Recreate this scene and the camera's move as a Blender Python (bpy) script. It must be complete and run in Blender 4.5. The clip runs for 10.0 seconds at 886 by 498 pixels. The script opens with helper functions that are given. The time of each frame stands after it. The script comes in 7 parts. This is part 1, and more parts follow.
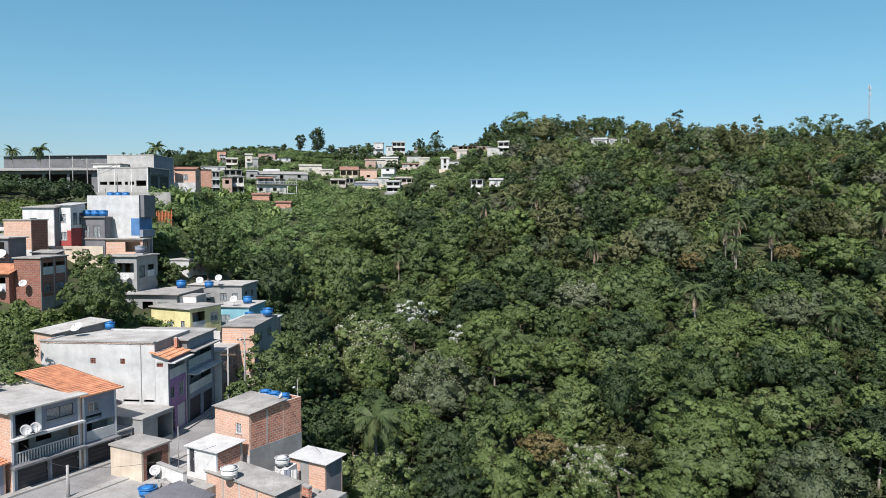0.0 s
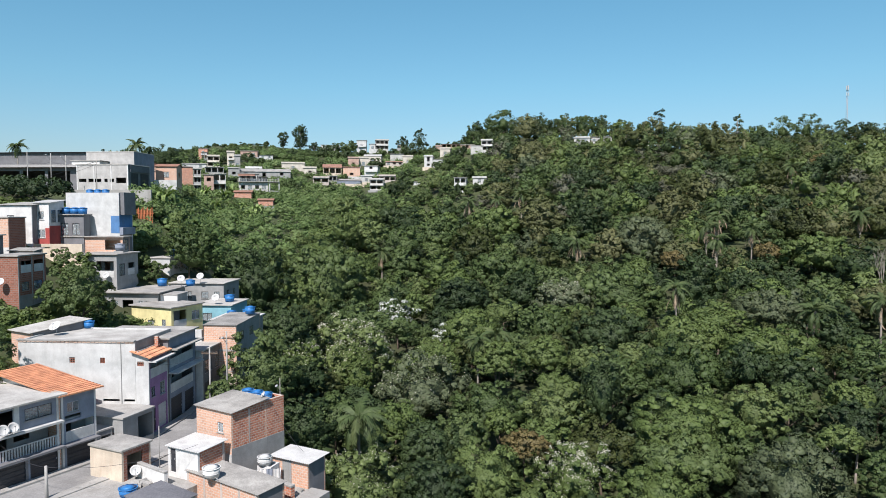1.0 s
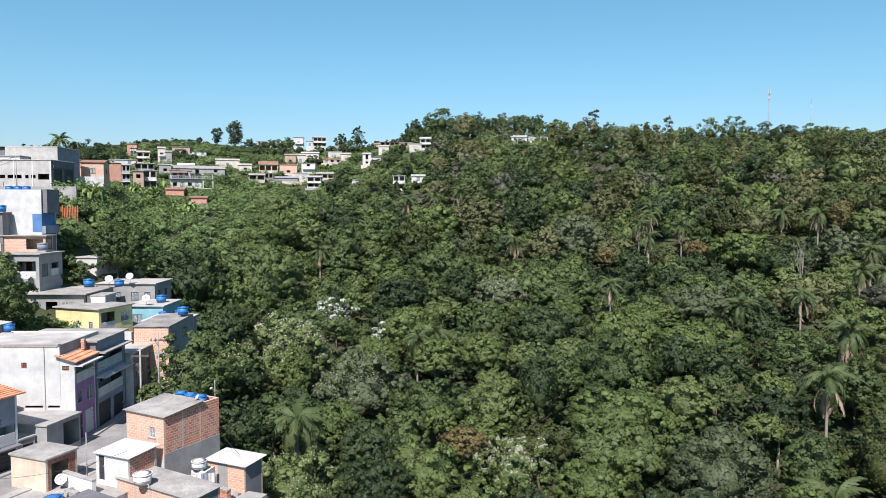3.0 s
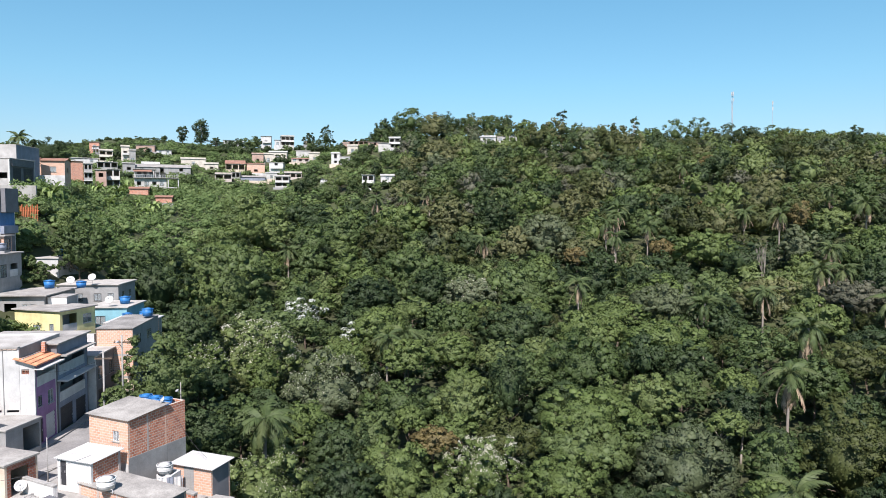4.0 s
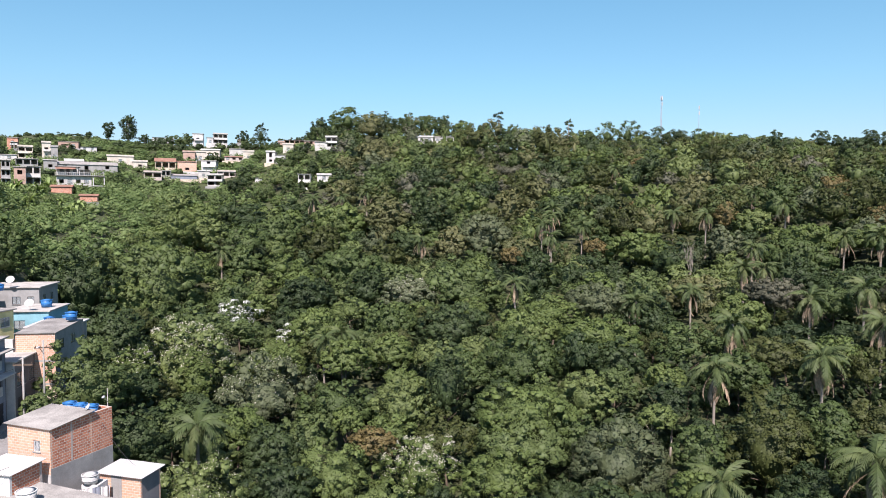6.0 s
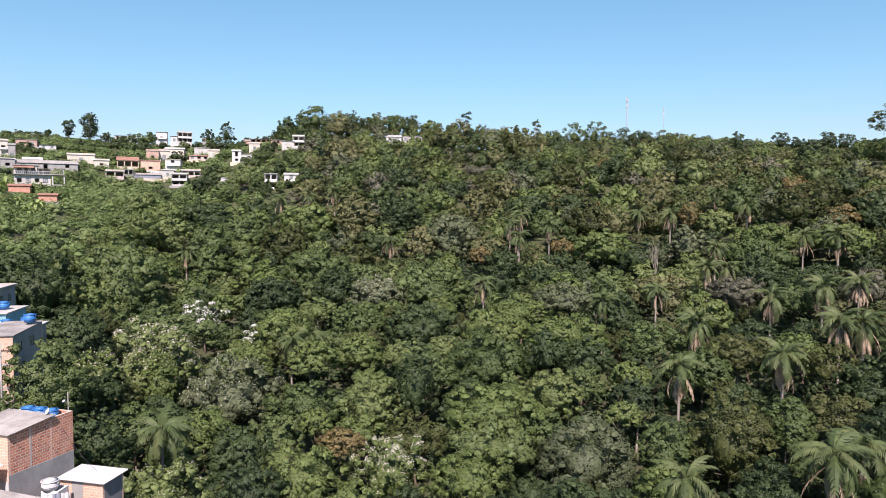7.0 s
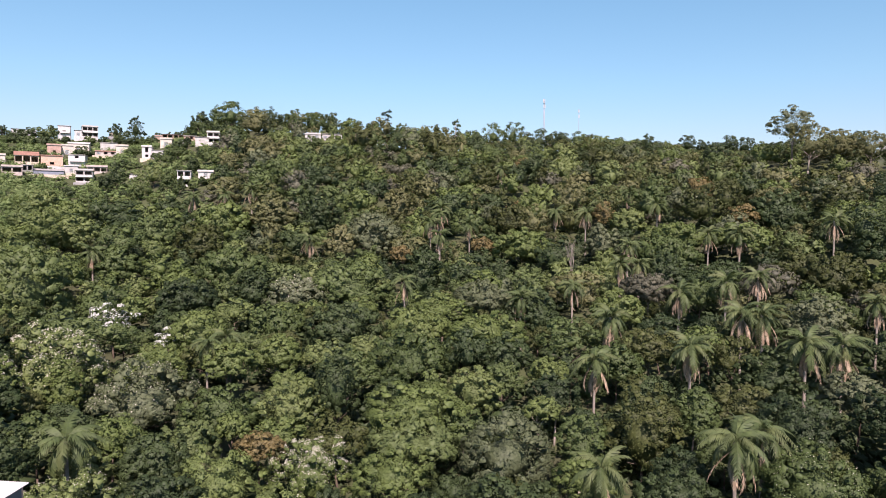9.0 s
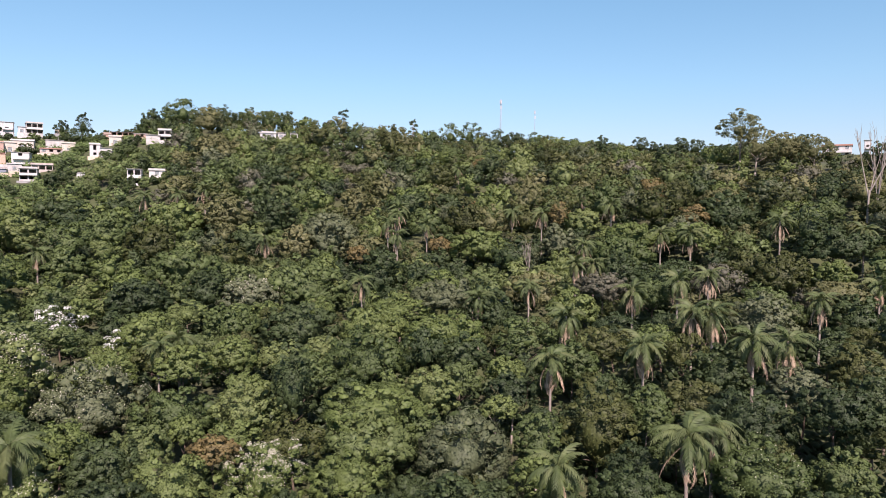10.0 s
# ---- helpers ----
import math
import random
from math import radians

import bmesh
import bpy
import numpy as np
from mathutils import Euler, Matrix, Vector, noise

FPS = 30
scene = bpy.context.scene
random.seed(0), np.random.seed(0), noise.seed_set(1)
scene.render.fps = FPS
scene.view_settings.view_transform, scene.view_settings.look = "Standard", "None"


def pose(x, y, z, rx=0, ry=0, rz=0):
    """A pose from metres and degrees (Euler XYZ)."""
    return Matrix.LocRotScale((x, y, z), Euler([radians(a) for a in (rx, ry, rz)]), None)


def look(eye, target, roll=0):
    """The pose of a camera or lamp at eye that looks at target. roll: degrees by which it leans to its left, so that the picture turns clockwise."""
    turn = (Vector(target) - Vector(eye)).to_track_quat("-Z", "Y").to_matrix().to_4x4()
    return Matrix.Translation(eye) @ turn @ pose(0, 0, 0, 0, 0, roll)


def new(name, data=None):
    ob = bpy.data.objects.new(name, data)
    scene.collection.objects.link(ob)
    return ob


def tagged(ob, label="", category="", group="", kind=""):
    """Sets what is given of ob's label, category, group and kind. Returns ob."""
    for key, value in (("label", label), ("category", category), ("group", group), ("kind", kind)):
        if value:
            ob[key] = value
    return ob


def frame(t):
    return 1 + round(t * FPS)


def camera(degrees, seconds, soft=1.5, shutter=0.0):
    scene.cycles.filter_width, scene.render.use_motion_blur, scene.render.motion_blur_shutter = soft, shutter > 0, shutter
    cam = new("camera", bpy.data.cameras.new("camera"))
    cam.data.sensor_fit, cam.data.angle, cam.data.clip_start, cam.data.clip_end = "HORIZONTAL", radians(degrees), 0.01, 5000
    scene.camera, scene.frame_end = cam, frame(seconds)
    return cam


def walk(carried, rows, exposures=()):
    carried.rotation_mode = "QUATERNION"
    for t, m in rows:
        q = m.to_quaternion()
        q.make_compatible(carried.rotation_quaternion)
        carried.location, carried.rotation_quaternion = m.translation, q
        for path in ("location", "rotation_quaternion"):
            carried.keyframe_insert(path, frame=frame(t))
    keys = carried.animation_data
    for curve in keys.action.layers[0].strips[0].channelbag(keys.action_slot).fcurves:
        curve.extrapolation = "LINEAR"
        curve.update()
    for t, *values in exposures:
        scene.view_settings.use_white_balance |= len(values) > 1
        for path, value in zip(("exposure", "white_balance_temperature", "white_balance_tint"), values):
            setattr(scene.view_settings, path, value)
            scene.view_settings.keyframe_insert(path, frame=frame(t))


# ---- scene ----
cam = camera(65.04, 10.0, soft=0.85)
walk(cam, [
    (0.0, pose(0, 0, 20, 87.000, 0.000, 0.000)),
    (0.5, pose(0, 0, 20, 86.930, -0.031, -0.240)),
    (1.0, pose(0, 0, 20, 86.839, -0.092, -1.367)),
    (1.5, pose(0, 0, 20, 86.784, -0.117, -2.605)),
    (2.0, pose(0, 0, 20, 86.733, -0.131, -3.863)),
    (2.5, pose(0, 0, 20, 86.706, -0.140, -5.127)),
    (4.0, pose(0, 0, 20, 86.676, -0.184, -8.917)),
    (4.5, pose(0, 0, 20, 86.660, -0.215, -10.179)),
    (5.0, pose(0, 0, 20, 86.660, -0.263, -11.476)),
    (5.5, pose(0, 0, 20, 86.677, -0.305, -12.772)),
    (7.0, pose(0, 0, 20, 86.705, -0.372, -16.642)),
    (7.5, pose(0, 0, 20, 86.682, -0.400, -18.086)),
    (8.0, pose(0, 0, 20, 86.660, -0.425, -19.726)),
    (8.5, pose(0, 0, 20, 86.652, -0.465, -21.416)),
    (9.0, pose(0, 0, 20, 86.645, -0.496, -23.157)),
    (9.5, pose(0, 0, 20, 86.656, -0.530, -24.906)),
    (10.0, pose(0, 0, 20, 86.680, -0.600, -26.667)),
], [(0.0, 0.42, 6260, 15), (2.0, 0.53, 6260, 17), (4.0, 0.70, 6290, 19), (5.0, 0.74, 6340, 20), (7.0, 0.80, 6660, 31), (10.0, 0.81, 6860, 37)])

# ---------------------------------------------------------------- light
SUN_ELEVATION, SUN_SIDE = 51.0, 16.0      # degrees; the sun stands behind the camera, a little to its left
s_dir = Vector((-math.sin(radians(SUN_SIDE)) * math.cos(radians(SUN_ELEVATION)),
                -math.cos(radians(SUN_SIDE)) * math.cos(radians(SUN_ELEVATION)),
                math.sin(radians(SUN_ELEVATION))))
sun = new("sun", bpy.data.lights.new("sun", "SUN"))
sun.data.energy, sun.data.angle, sun.data.color = 5.0, radians(0.53), (1.0, 0.95, 0.87)
sun.matrix_world = look(s_dir * 100, (0, 0, 0))
world = bpy.data.worlds.new("sky")
scene.world = world
world.use_nodes = True
wn, wl = world.node_tree.nodes, world.node_tree.links
sky = wn.new("ShaderNodeTexSky")
sky.sky_type, sky.sun_disc = "NISHITA", False
sky.sun_elevation = radians(SUN_ELEVATION)
sky.sun_rotation = radians(180 + SUN_SIDE)
sky.altitude, sky.air_density, sky.dust_density, sky.ozone_density = 800, 1.12, 1.1, 0.35
tint = wn.new("ShaderNodeMix")
tint.data_type, tint.blend_type = "RGBA", "MULTIPLY"
tint.inputs[0].default_value = 1.0
# paler and less green towards the horizon, deeper blue above
up = wn.new("ShaderNodeTexCoord")
up_z = wn.new("ShaderNodeSeparateXYZ")
wl.new(up.outputs["Generated"], up_z.inputs[0])
height = wn.new("ShaderNodeValToRGB")
height.color_ramp.elements.new(0.17)
for stop, (at_z, hue) in zip(height.color_ramp.elements, ((0.06, (0.75, 0.90, 0.99, 1)), (0.17, (0.71, 1.10, 1.11, 1)), (0.30, (0.70, 1.21, 1.18, 1)))):
    stop.position, stop.color = at_z, hue
zenith = height.color_ramp.elements.new(0.7)
zenith.color = (0.92, 1.05, 1.12, 1)
wl.new(up_z.outputs[2], height.inputs[0])
wl.new(height.outputs[0], tint.inputs[7])
wl.new(sky.outputs[0], tint.inputs[6])
wl.new(tint.outputs[2], wn["Background"].inputs[0])
wn["Background"].inputs[1].default_value = 0.08


# ---------------------------------------------------------------- materials
def shade(name, roughness=0.8, metallic=0.0, specular=0.3):
    m = bpy.data.materials.new(name)
    m.use_nodes = True
    p = m.node_tree.nodes["Principled BSDF"]
    p.inputs["Roughness"].default_value = roughness
    p.inputs["Metallic"].default_value = metallic
    p.inputs["Specular IOR Level"].default_value = specular
    return m, m.node_tree.nodes, m.node_tree.links, p


def coords(n, l, scale):
    c = n.new("ShaderNodeTexCoord")
    mp = n.new("ShaderNodeMapping")
    mp.inputs["Scale"].default_value = scale
    l.new(c.outputs["Object"], mp.inputs[0])
    return mp.outputs[0]


def noise_node(n, l, vec, scale, detail=4.0, rough=0.6):
    t = n.new("ShaderNodeTexNoise")
    t.inputs["Scale"].default_value, t.inputs["Detail"].default_value, t.inputs["Roughness"].default_value = scale, detail, rough
    l.new(vec, t.inputs["Vector"])
    return t.outputs["Fac"]


def ramp(n, l, fac, stops):
    r = n.new("ShaderNodeValToRGB")
    e = r.color_ramp.elements
    while len(e) < len(stops):
        e.new(0.5)
    for k, (pos, col) in enumerate(stops):
        e[k].position, e[k].color = pos, (*col, 1)
    l.new(fac, r.inputs[0])
    return r.outputs[0]


def mix(n, l, fac, a, b, how="MIX"):
    x = n.new("ShaderNodeMix")
    x.data_type, x.blend_type = "RGBA", how
    for sock, v in ((x.inputs[0], fac), (x.inputs[6], a), (x.inputs[7], b)):
        if isinstance(v, (int, float)):
            sock.default_value = v
        elif isinstance(v, tuple):
            sock.default_value = (*v, 1)
        else:
            l.new(v, sock)
    return x.outputs[2]


def bump(n, l, p, height, strength, distance):
    b = n.new("ShaderNodeBump")
    b.inputs["Strength"].default_value, b.inputs["Distance"].default_value = strength, distance
    l.new(height, b.inputs["Height"])
    l.new(b.outputs[0], p.inputs["Normal"])


def plaster(name, col, dirt=(0.2, 0.18, 0.15), amount=0.5, roughness=0.85):
    """Rendered or painted wall: cloudy tone, rain streaks, fine grain."""
    m, n, l, p = shade(name, roughness)
    v = coords(n, l, (1, 1, 1))
    cloud = noise_node(n, l, v, 0.7, 5)
    streak = noise_node(n, l, coords(n, l, (1.6, 1.6, 0.45)), 0.9, 7, 0.75)
    fine = noise_node(n, l, v, 14, 4)
    base = mix(n, l, ramp(n, l, cloud, [(0.34, (0, 0, 0)), (0.66, (1, 1, 1))]), tuple(c * 0.68 for c in col), tuple(min(1, c * 0.95) for c in col))
    runs = noise_node(n, l, coords(n, l, (5.0, 5.0, 0.22)), 1.0, 5, 0.7)
    base = mix(n, l, ramp(n, l, runs, [(0.55, (0, 0, 0)), (0.8, (amount * 0.4, amount * 0.4, amount * 0.4))]), base, dirt)
    spots = ramp(n, l, streak, [(0.52, (0, 0, 0)), (0.85, (amount * 0.55, amount * 0.55, amount * 0.55))])
    base = mix(n, l, spots, base, dirt)
    l.new(mix(n, l, 0.22, base, ramp(n, l, fine, [(0.3, (0.35, 0.35, 0.35)), (0.7, (0.75, 0.75, 0.75))]), "OVERLAY"), p.inputs["Base Color"])
    bump(n, l, p, fine, 0.25, 0.02)
    return m


def brickwork(name, a=(0.56, 0.23, 0.14), b=(0.36, 0.13, 0.08), joint=(0.50, 0.42, 0.35), rows=0.2, smear=0.35):
    """Bare hollow-brick masonry with smeared mortar, courses in the wall's own plane."""
    m, n, l, p = shade(name, 0.9)
    c = n.new("ShaderNodeTexCoord")
    sep = n.new("ShaderNodeSeparateXYZ")
    l.new(c.outputs["Object"], sep.inputs[0])
    add = n.new("ShaderNodeMath")
    l.new(sep.outputs[0], add.inputs[0])
    l.new(sep.outputs[1], add.inputs[1])
    com = n.new("ShaderNodeCombineXYZ")
    l.new(add.outputs[0], com.inputs[0])
    l.new(sep.outputs[2], com.inputs[1])
    br = n.new("ShaderNodeTexBrick")
    l.new(com.outputs[0], br.inputs["Vector"])
    br.inputs["Color1"].default_value, br.inputs["Color2"].default_value, br.inputs["Mortar"].default_value = (*a, 1), (*b, 1), (*joint, 1)
    br.inputs["Scale"].default_value = 1.0
    br.inputs["Mortar Size"].default_value, br.inputs["Mortar Smooth"].default_value = 0.022, 0.3
    br.inputs["Brick Width"].default_value, br.inputs["Row Height"].default_value = rows * 2, rows
    v = coords(n, l, (1, 1, 1))
    big = noise_node(n, l, v, 0.8, 6, 0.7)
    fine = noise_node(n, l, v, 9, 4)
    k = smear
    col = mix(n, l, ramp(n, l, big, [(0.52, (0, 0, 0)), (0.72, (k, k, k))]), br.outputs[0], joint)
    col = mix(n, l, 0.3, col, ramp(n, l, fine, [(0.3, (0.3, 0.3, 0.3)), (0.7, (0.75, 0.75, 0.75))]), "OVERLAY")
    l.new(col, p.inputs["Base Color"])
    inv = n.new("ShaderNodeMath")
    inv.operation = "SUBTRACT"
    inv.inputs[0].default_value = 1.0
    l.new(br.outputs["Fac"], inv.inputs[1])
    bump(n, l, p, inv.outputs[0], 0.6, 0.02)
    return m


def weathered(name, a, b, scale=0.6, roughness=0.85, metallic=0.0, bumps=0.2):
    """Roof sheet, concrete slab, asphalt, soil: two-tone stains and grain."""
    m, n, l, p = shade(name, roughness, metallic)
    v = coords(n, l, (1, 1, 1))
    big = noise_node(n, l, v, scale, 6, 0.65)
    fine = noise_node(n, l, v, scale * 17, 5)
    col = mix(n, l, ramp(n, l, big, [(0.35, (0, 0, 0)), (0.66, (1, 1, 1))]), a, b)
    l.new(mix(n, l, 0.3, col, ramp(n, l, fine, [(0.3, (0.25, 0.25, 0.25)), (0.7, (0.8, 0.8, 0.8))]), "OVERLAY"), p.inputs["Base Color"])
    bump(n, l, p, fine, bumps, 0.03)
    return m


def leaves(name, cols, joined=False, roughness=0.6, shine=0.3):
    """Foliage: each tree takes its own tone between cols, each leaf varies a little; thin leaves let light through."""
    m, n, l, p = shade(name, roughness, 0, shine)
    if joined:
        at = n.new("ShaderNodeAttribute")
        at.attribute_name = "tone"
        tone = at.outputs["Fac"]
    else:
        tone = n.new("ShaderNodeObjectInfo").outputs["Random"]
    geo = n.new("ShaderNodeNewGeometry")
    col = ramp(n, l, tone, [(k / (len(cols) - 1), c) for k, c in enumerate(cols)])
    leafy = ramp(n, l, geo.outputs["Random Per Island"], [(0.0, (0.36, 0.38, 0.34)), (0.55, (0.5, 0.5, 0.5)), (1.0, (0.66, 0.64, 0.54))])
    col = mix(n, l, 0.12 if joined else 0.2, col, leafy, "OVERLAY")
    tex = n.new("ShaderNodeTexCoord")
    mottle = noise_node(n, l, tex.outputs["Object"], 0.9 if joined else 1.4, 3, 0.6)
    col = mix(n, l, 0.42, col, ramp(n, l, mottle, [(0.34, (0.30, 0.31, 0.30)), (0.5, (0.52, 0.52, 0.5)), (0.66, (0.80, 0.78, 0.70))]), "OVERLAY")
    l.new(col, p.inputs["Base Color"])
    bump(n, l, p, mottle, 0.15 if joined else 0.3, 0.3)
    tr = n.new("ShaderNodeBsdfTranslucent")
    l.new(mix(n, l, 1.0, col, (0.9, 1.0, 0.45), "MULTIPLY"), tr.inputs[0])
    ms = n.new("ShaderNodeMixShader")
    ms.inputs[0].default_value = 0.22
    l.new(p.outputs[0], ms.inputs[1])
    l.new(tr.outputs[0], ms.inputs[2])
    l.new(ms.outputs[0], n["Material Output"].inputs[0])
    return m


def glassy(name, col=(0.75, 0.82, 0.85)):
    m, n, l, p = shade(name, 0.06, 0, 0.5)
    p.inputs["Base Color"].default_value = (*col, 1)
    p.inputs["Transmission Weight"].default_value = 0.85
    return m


WHITE = plaster("white_paint", (0.74, 0.73, 0.70))
OLD_WHITE = plaster("weathered_white_paint", (0.54, 0.53, 0.50), (0.34, 0.30, 0.26), 0.8)
PALE_CREAM = plaster("pale_cream_render", (0.62, 0.57, 0.49), (0.40, 0.33, 0.26), 0.7)
OFFWHITE = plaster("grey_white_render", (0.60, 0.60, 0.58), amount=0.65)
# bare cement, and the shaded right wall of the small white house
GREY = plaster("bare_cement_and_shaded_render", (0.34, 0.34, 0.33), amount=0.6)
RAW = plaster("stained_raw_render", (0.50, 0.485, 0.46), (0.24, 0.21, 0.18), 0.9)
# dark cement, and shade put on the right walls of paler houses
DARKGREY = plaster("dark_cement_and_shaded_render", (0.20, 0.20, 0.21), amount=0.5)
CREAM = plaster("cream_render", (0.66, 0.56, 0.44), (0.40, 0.24, 0.14), 0.8)
YELLOW = plaster("yellow_paint", (0.80, 0.71, 0.36), amount=0.3)
PURPLE = plaster("violet_paint", (0.36, 0.20, 0.36), amount=0.3)
# blue of the balcony wall, darkened for the shade of its recess
BLUE = plaster("blue_paint", (0.10, 0.23, 0.45), amount=0.6)
# grey blue paint, lowered in tone for the shaded street fronts
LILAC = plaster("grey_blue_paint_and_shade", (0.27, 0.30, 0.36), amount=0.4)
TEAL = plaster("turquoise_paint", (0.25, 0.50, 0.58), amount=0.3)
RED = plaster("red_paint", (0.45, 0.09, 0.08), amount=0.3)
SALMON = plaster("salmon_paint", (0.50, 0.345, 0.28), amount=0.6)
PINKISH = plaster("pale_pink_paint", (0.53, 0.46, 0.41), amount=0.5)
BRICK = brickwork("bare_brick")
BRICK_LIGHT = brickwork("pale_brick", (0.62, 0.37, 0.26), (0.53, 0.295, 0.20), (0.56, 0.49, 0.42), smear=0.5)
# dark brick, used too for the brick of the shaded tenements
BRICK_DARK = brickwork("dark_and_shaded_brick", (0.30, 0.12, 0.08), (0.22, 0.08, 0.05), (0.25, 0.2, 0.17))
FIBRO = weathered("fibre_cement_sheet", (0.37, 0.355, 0.325), (0.20, 0.19, 0.175), 0.5)
FIBRO_LIGHT = weathered("pale_fibre_cement_sheet", (0.47, 0.455, 0.42), (0.29, 0.275, 0.25), 0.5)
WHITE_SHEET = weathered("white_roof_sheet", (0.54, 0.54, 0.52), (0.42, 0.41, 0.39), 0.9, 0.6)
OLD_CLAY = weathered("old_clay_tile", (0.32, 0.175, 0.125), (0.21, 0.12, 0.09), 0.7)
RUSTY = weathered("rust_red_timber", (0.52, 0.18, 0.08), (0.36, 0.11, 0.05), 1.2)
CLAY = weathered("clay_tile", (0.60, 0.29, 0.16), (0.34, 0.15, 0.085), 1.1)
DARK_METAL = weathered("dark_roof_sheet", (0.16, 0.16, 0.17), (0.10, 0.10, 0.11), 0.3, 0.6)
CONCRETE = weathered("concrete", (0.36, 0.35, 0.33), (0.25, 0.24, 0.22), 0.6)
ASPHALT = weathered("worn_asphalt", (0.29, 0.285, 0.275), (0.19, 0.185, 0.18), 0.4)
SOIL = weathered("overgrown_earth", (0.06, 0.078, 0.028), (0.045, 0.046, 0.024), 0.15)
BARK = weathered("bark", (0.13, 0.10, 0.075), (0.08, 0.06, 0.045), 1.5)
PALE_BARK = weathered("pale_bark", (0.30, 0.27, 0.23), (0.20, 0.17, 0.14), 1.5)
METAL = weathered("painted_metal", (0.5, 0.5, 0.5), (0.4, 0.4, 0.4), 1.0, 0.45)
STEEL = weathered("galvanised_steel", (0.45, 0.45, 0.46), (0.36, 0.36, 0.37), 1.0, 0.45, 0.6)
TANK_BLUE = weathered("blue_polyethylene", (0.03, 0.17, 0.42), (0.025, 0.13, 0.34), 1.0, 0.45)
DARK_FRAME = weathered("dark_joinery", (0.05, 0.05, 0.055), (0.035, 0.035, 0.04), 1.0, 0.5)
MAST = weathered("mast_steel", (0.36, 0.37, 0.39), (0.28, 0.29, 0.31), 0.5, 0.5)
DEAD = weathered("dead_fronds", (0.42, 0.34, 0.24), (0.25, 0.18, 0.12), 1.5)
GLASS = glassy("window_glass")


# ---------------------------------------------------------------- mesh helpers
def part(name, bm, material, parent, label=""):
    me = bpy.data.meshes.new(name)
    bm.normal_update()
    bm.to_mesh(me)
    bm.free()
    me.materials.append(material)
    ob = new(name, me)
    ob.parent = parent
    if label:
        ob["label"] = label
    return ob


def share(name, mesh, parent, m=None, label=""):
    ob = new(name, mesh)
    ob.parent = parent
    if m is not None:
        ob.matrix_basis = m
    if label:
        ob["label"] = label
    return ob


def empty(name, m, label, category, group="", kind=""):
    ob = new(name)
    ob.empty_display_size = 0.5
    ob.matrix_basis = m
    return tagged(ob, label, category, group, kind)


def add_box(bm, x0, x1, y0, y1, z0, z1, bevel=0.0):
    v = [bm.verts.new((x, y, z)) for z in (z0, z1) for y in (y0, y1) for x in (x0, x1)]
    fs = [bm.faces.new([v[k] for k in q]) for q in ((0, 2, 3, 1), (4, 5, 7, 6), (0, 1, 5, 4), (1, 3, 7, 5), (3, 2, 6, 7), (2, 0, 4, 6))]
    if bevel:
        bmesh.ops.bevel(bm, geom=list({e for f in fs for e in f.edges}), offset=bevel, segments=1, affect="EDGES")
    return fs


def add_tube(bm, p0, p1, r0, r1=None, seg=8, caps=True):
    p0, p1 = Vector(p0), Vector(p1)
    r1 = r0 if r1 is None else r1
    d = (p1 - p0).normalized()
    a = d.orthogonal().normalized()
    b = d.cross(a)
    rings = [[bm.verts.new(p + (a * math.cos(k * math.tau / seg) + b * math.sin(k * math.tau / seg)) * r) for k in range(seg)] for p, r in ((p0, r0), (p1, r1))]
    for k in range(seg):
        f = bm.faces.new((rings[0][k], rings[0][(k + 1) % seg], rings[1][(k + 1) % seg], rings[1][k]))
        f.smooth = True
    if caps:
        bm.faces.new(rings[0][::-1])
        bm.faces.new(rings[1])


def boxed(*dims, bevel=0.0):
    bm = bmesh.new()
    add_box(bm, *dims, bevel)
    return bm


def wall_bm(length, height, t, holes, top2=None):
    """Upright wall in the x-z plane, x from 0 to length, outer face at y = 0, inner at y = t, with openings cut through. top2: height at its far end."""
    bm = bmesh.new()
    xs = sorted({0.0, length, *[min(max(h[k], 0), length) for h in holes for k in (0, 1)]})
    zs = sorted({0.0, height, *[min(max(h[k], 0), height) for h in holes for k in (2, 3)]})
    lift = (lambda x, z: z + ((top2 - height) * x / length if top2 is not None and z >= height - 1e-6 else 0))
    made = {}

    def vert(x, y, z):
        key = (round(x, 4), y, round(z, 4))
        if key not in made:
            made[key] = bm.verts.new((x, y, lift(x, z)))
        return made[key]

    def solid(i, j):
        if not (0 <= i < len(xs) - 1 and 0 <= j < len(zs) - 1):
            return False
        cx, cz = (xs[i] + xs[i + 1]) / 2, (zs[j] + zs[j + 1]) / 2
        return not any(h[0] < cx < h[1] and h[2] < cz < h[3] for h in holes)

    for i in range(len(xs) - 1):
        for j in range(len(zs) - 1):
            if not solid(i, j):
                continue
            x0, x1, z0, z1 = xs[i], xs[i + 1], zs[j], zs[j + 1]
            bm.faces.new((vert(x0, 0, z0), vert(x1, 0, z0), vert(x1, 0, z1), vert(x0, 0, z1)))
            bm.faces.new((vert(x0, t, z0), vert(x0, t, z1), vert(x1, t, z1), vert(x1, t, z0)))
            for di, dj, (a, b) in ((-1, 0, ((x0, z1), (x0, z0))), (1, 0, ((x1, z0), (x1, z1))), (0, -1, ((x0, z0), (x1, z0))), (0, 1, ((x1, z1), (x0, z1)))):
                if not solid(i + di, j + dj):
                    bm.faces.new((vert(a[0], 0, a[1]), vert(a[0], t, a[1]), vert(b[0], t, b[1]), vert(b[0], 0, b[1])))
    return bm


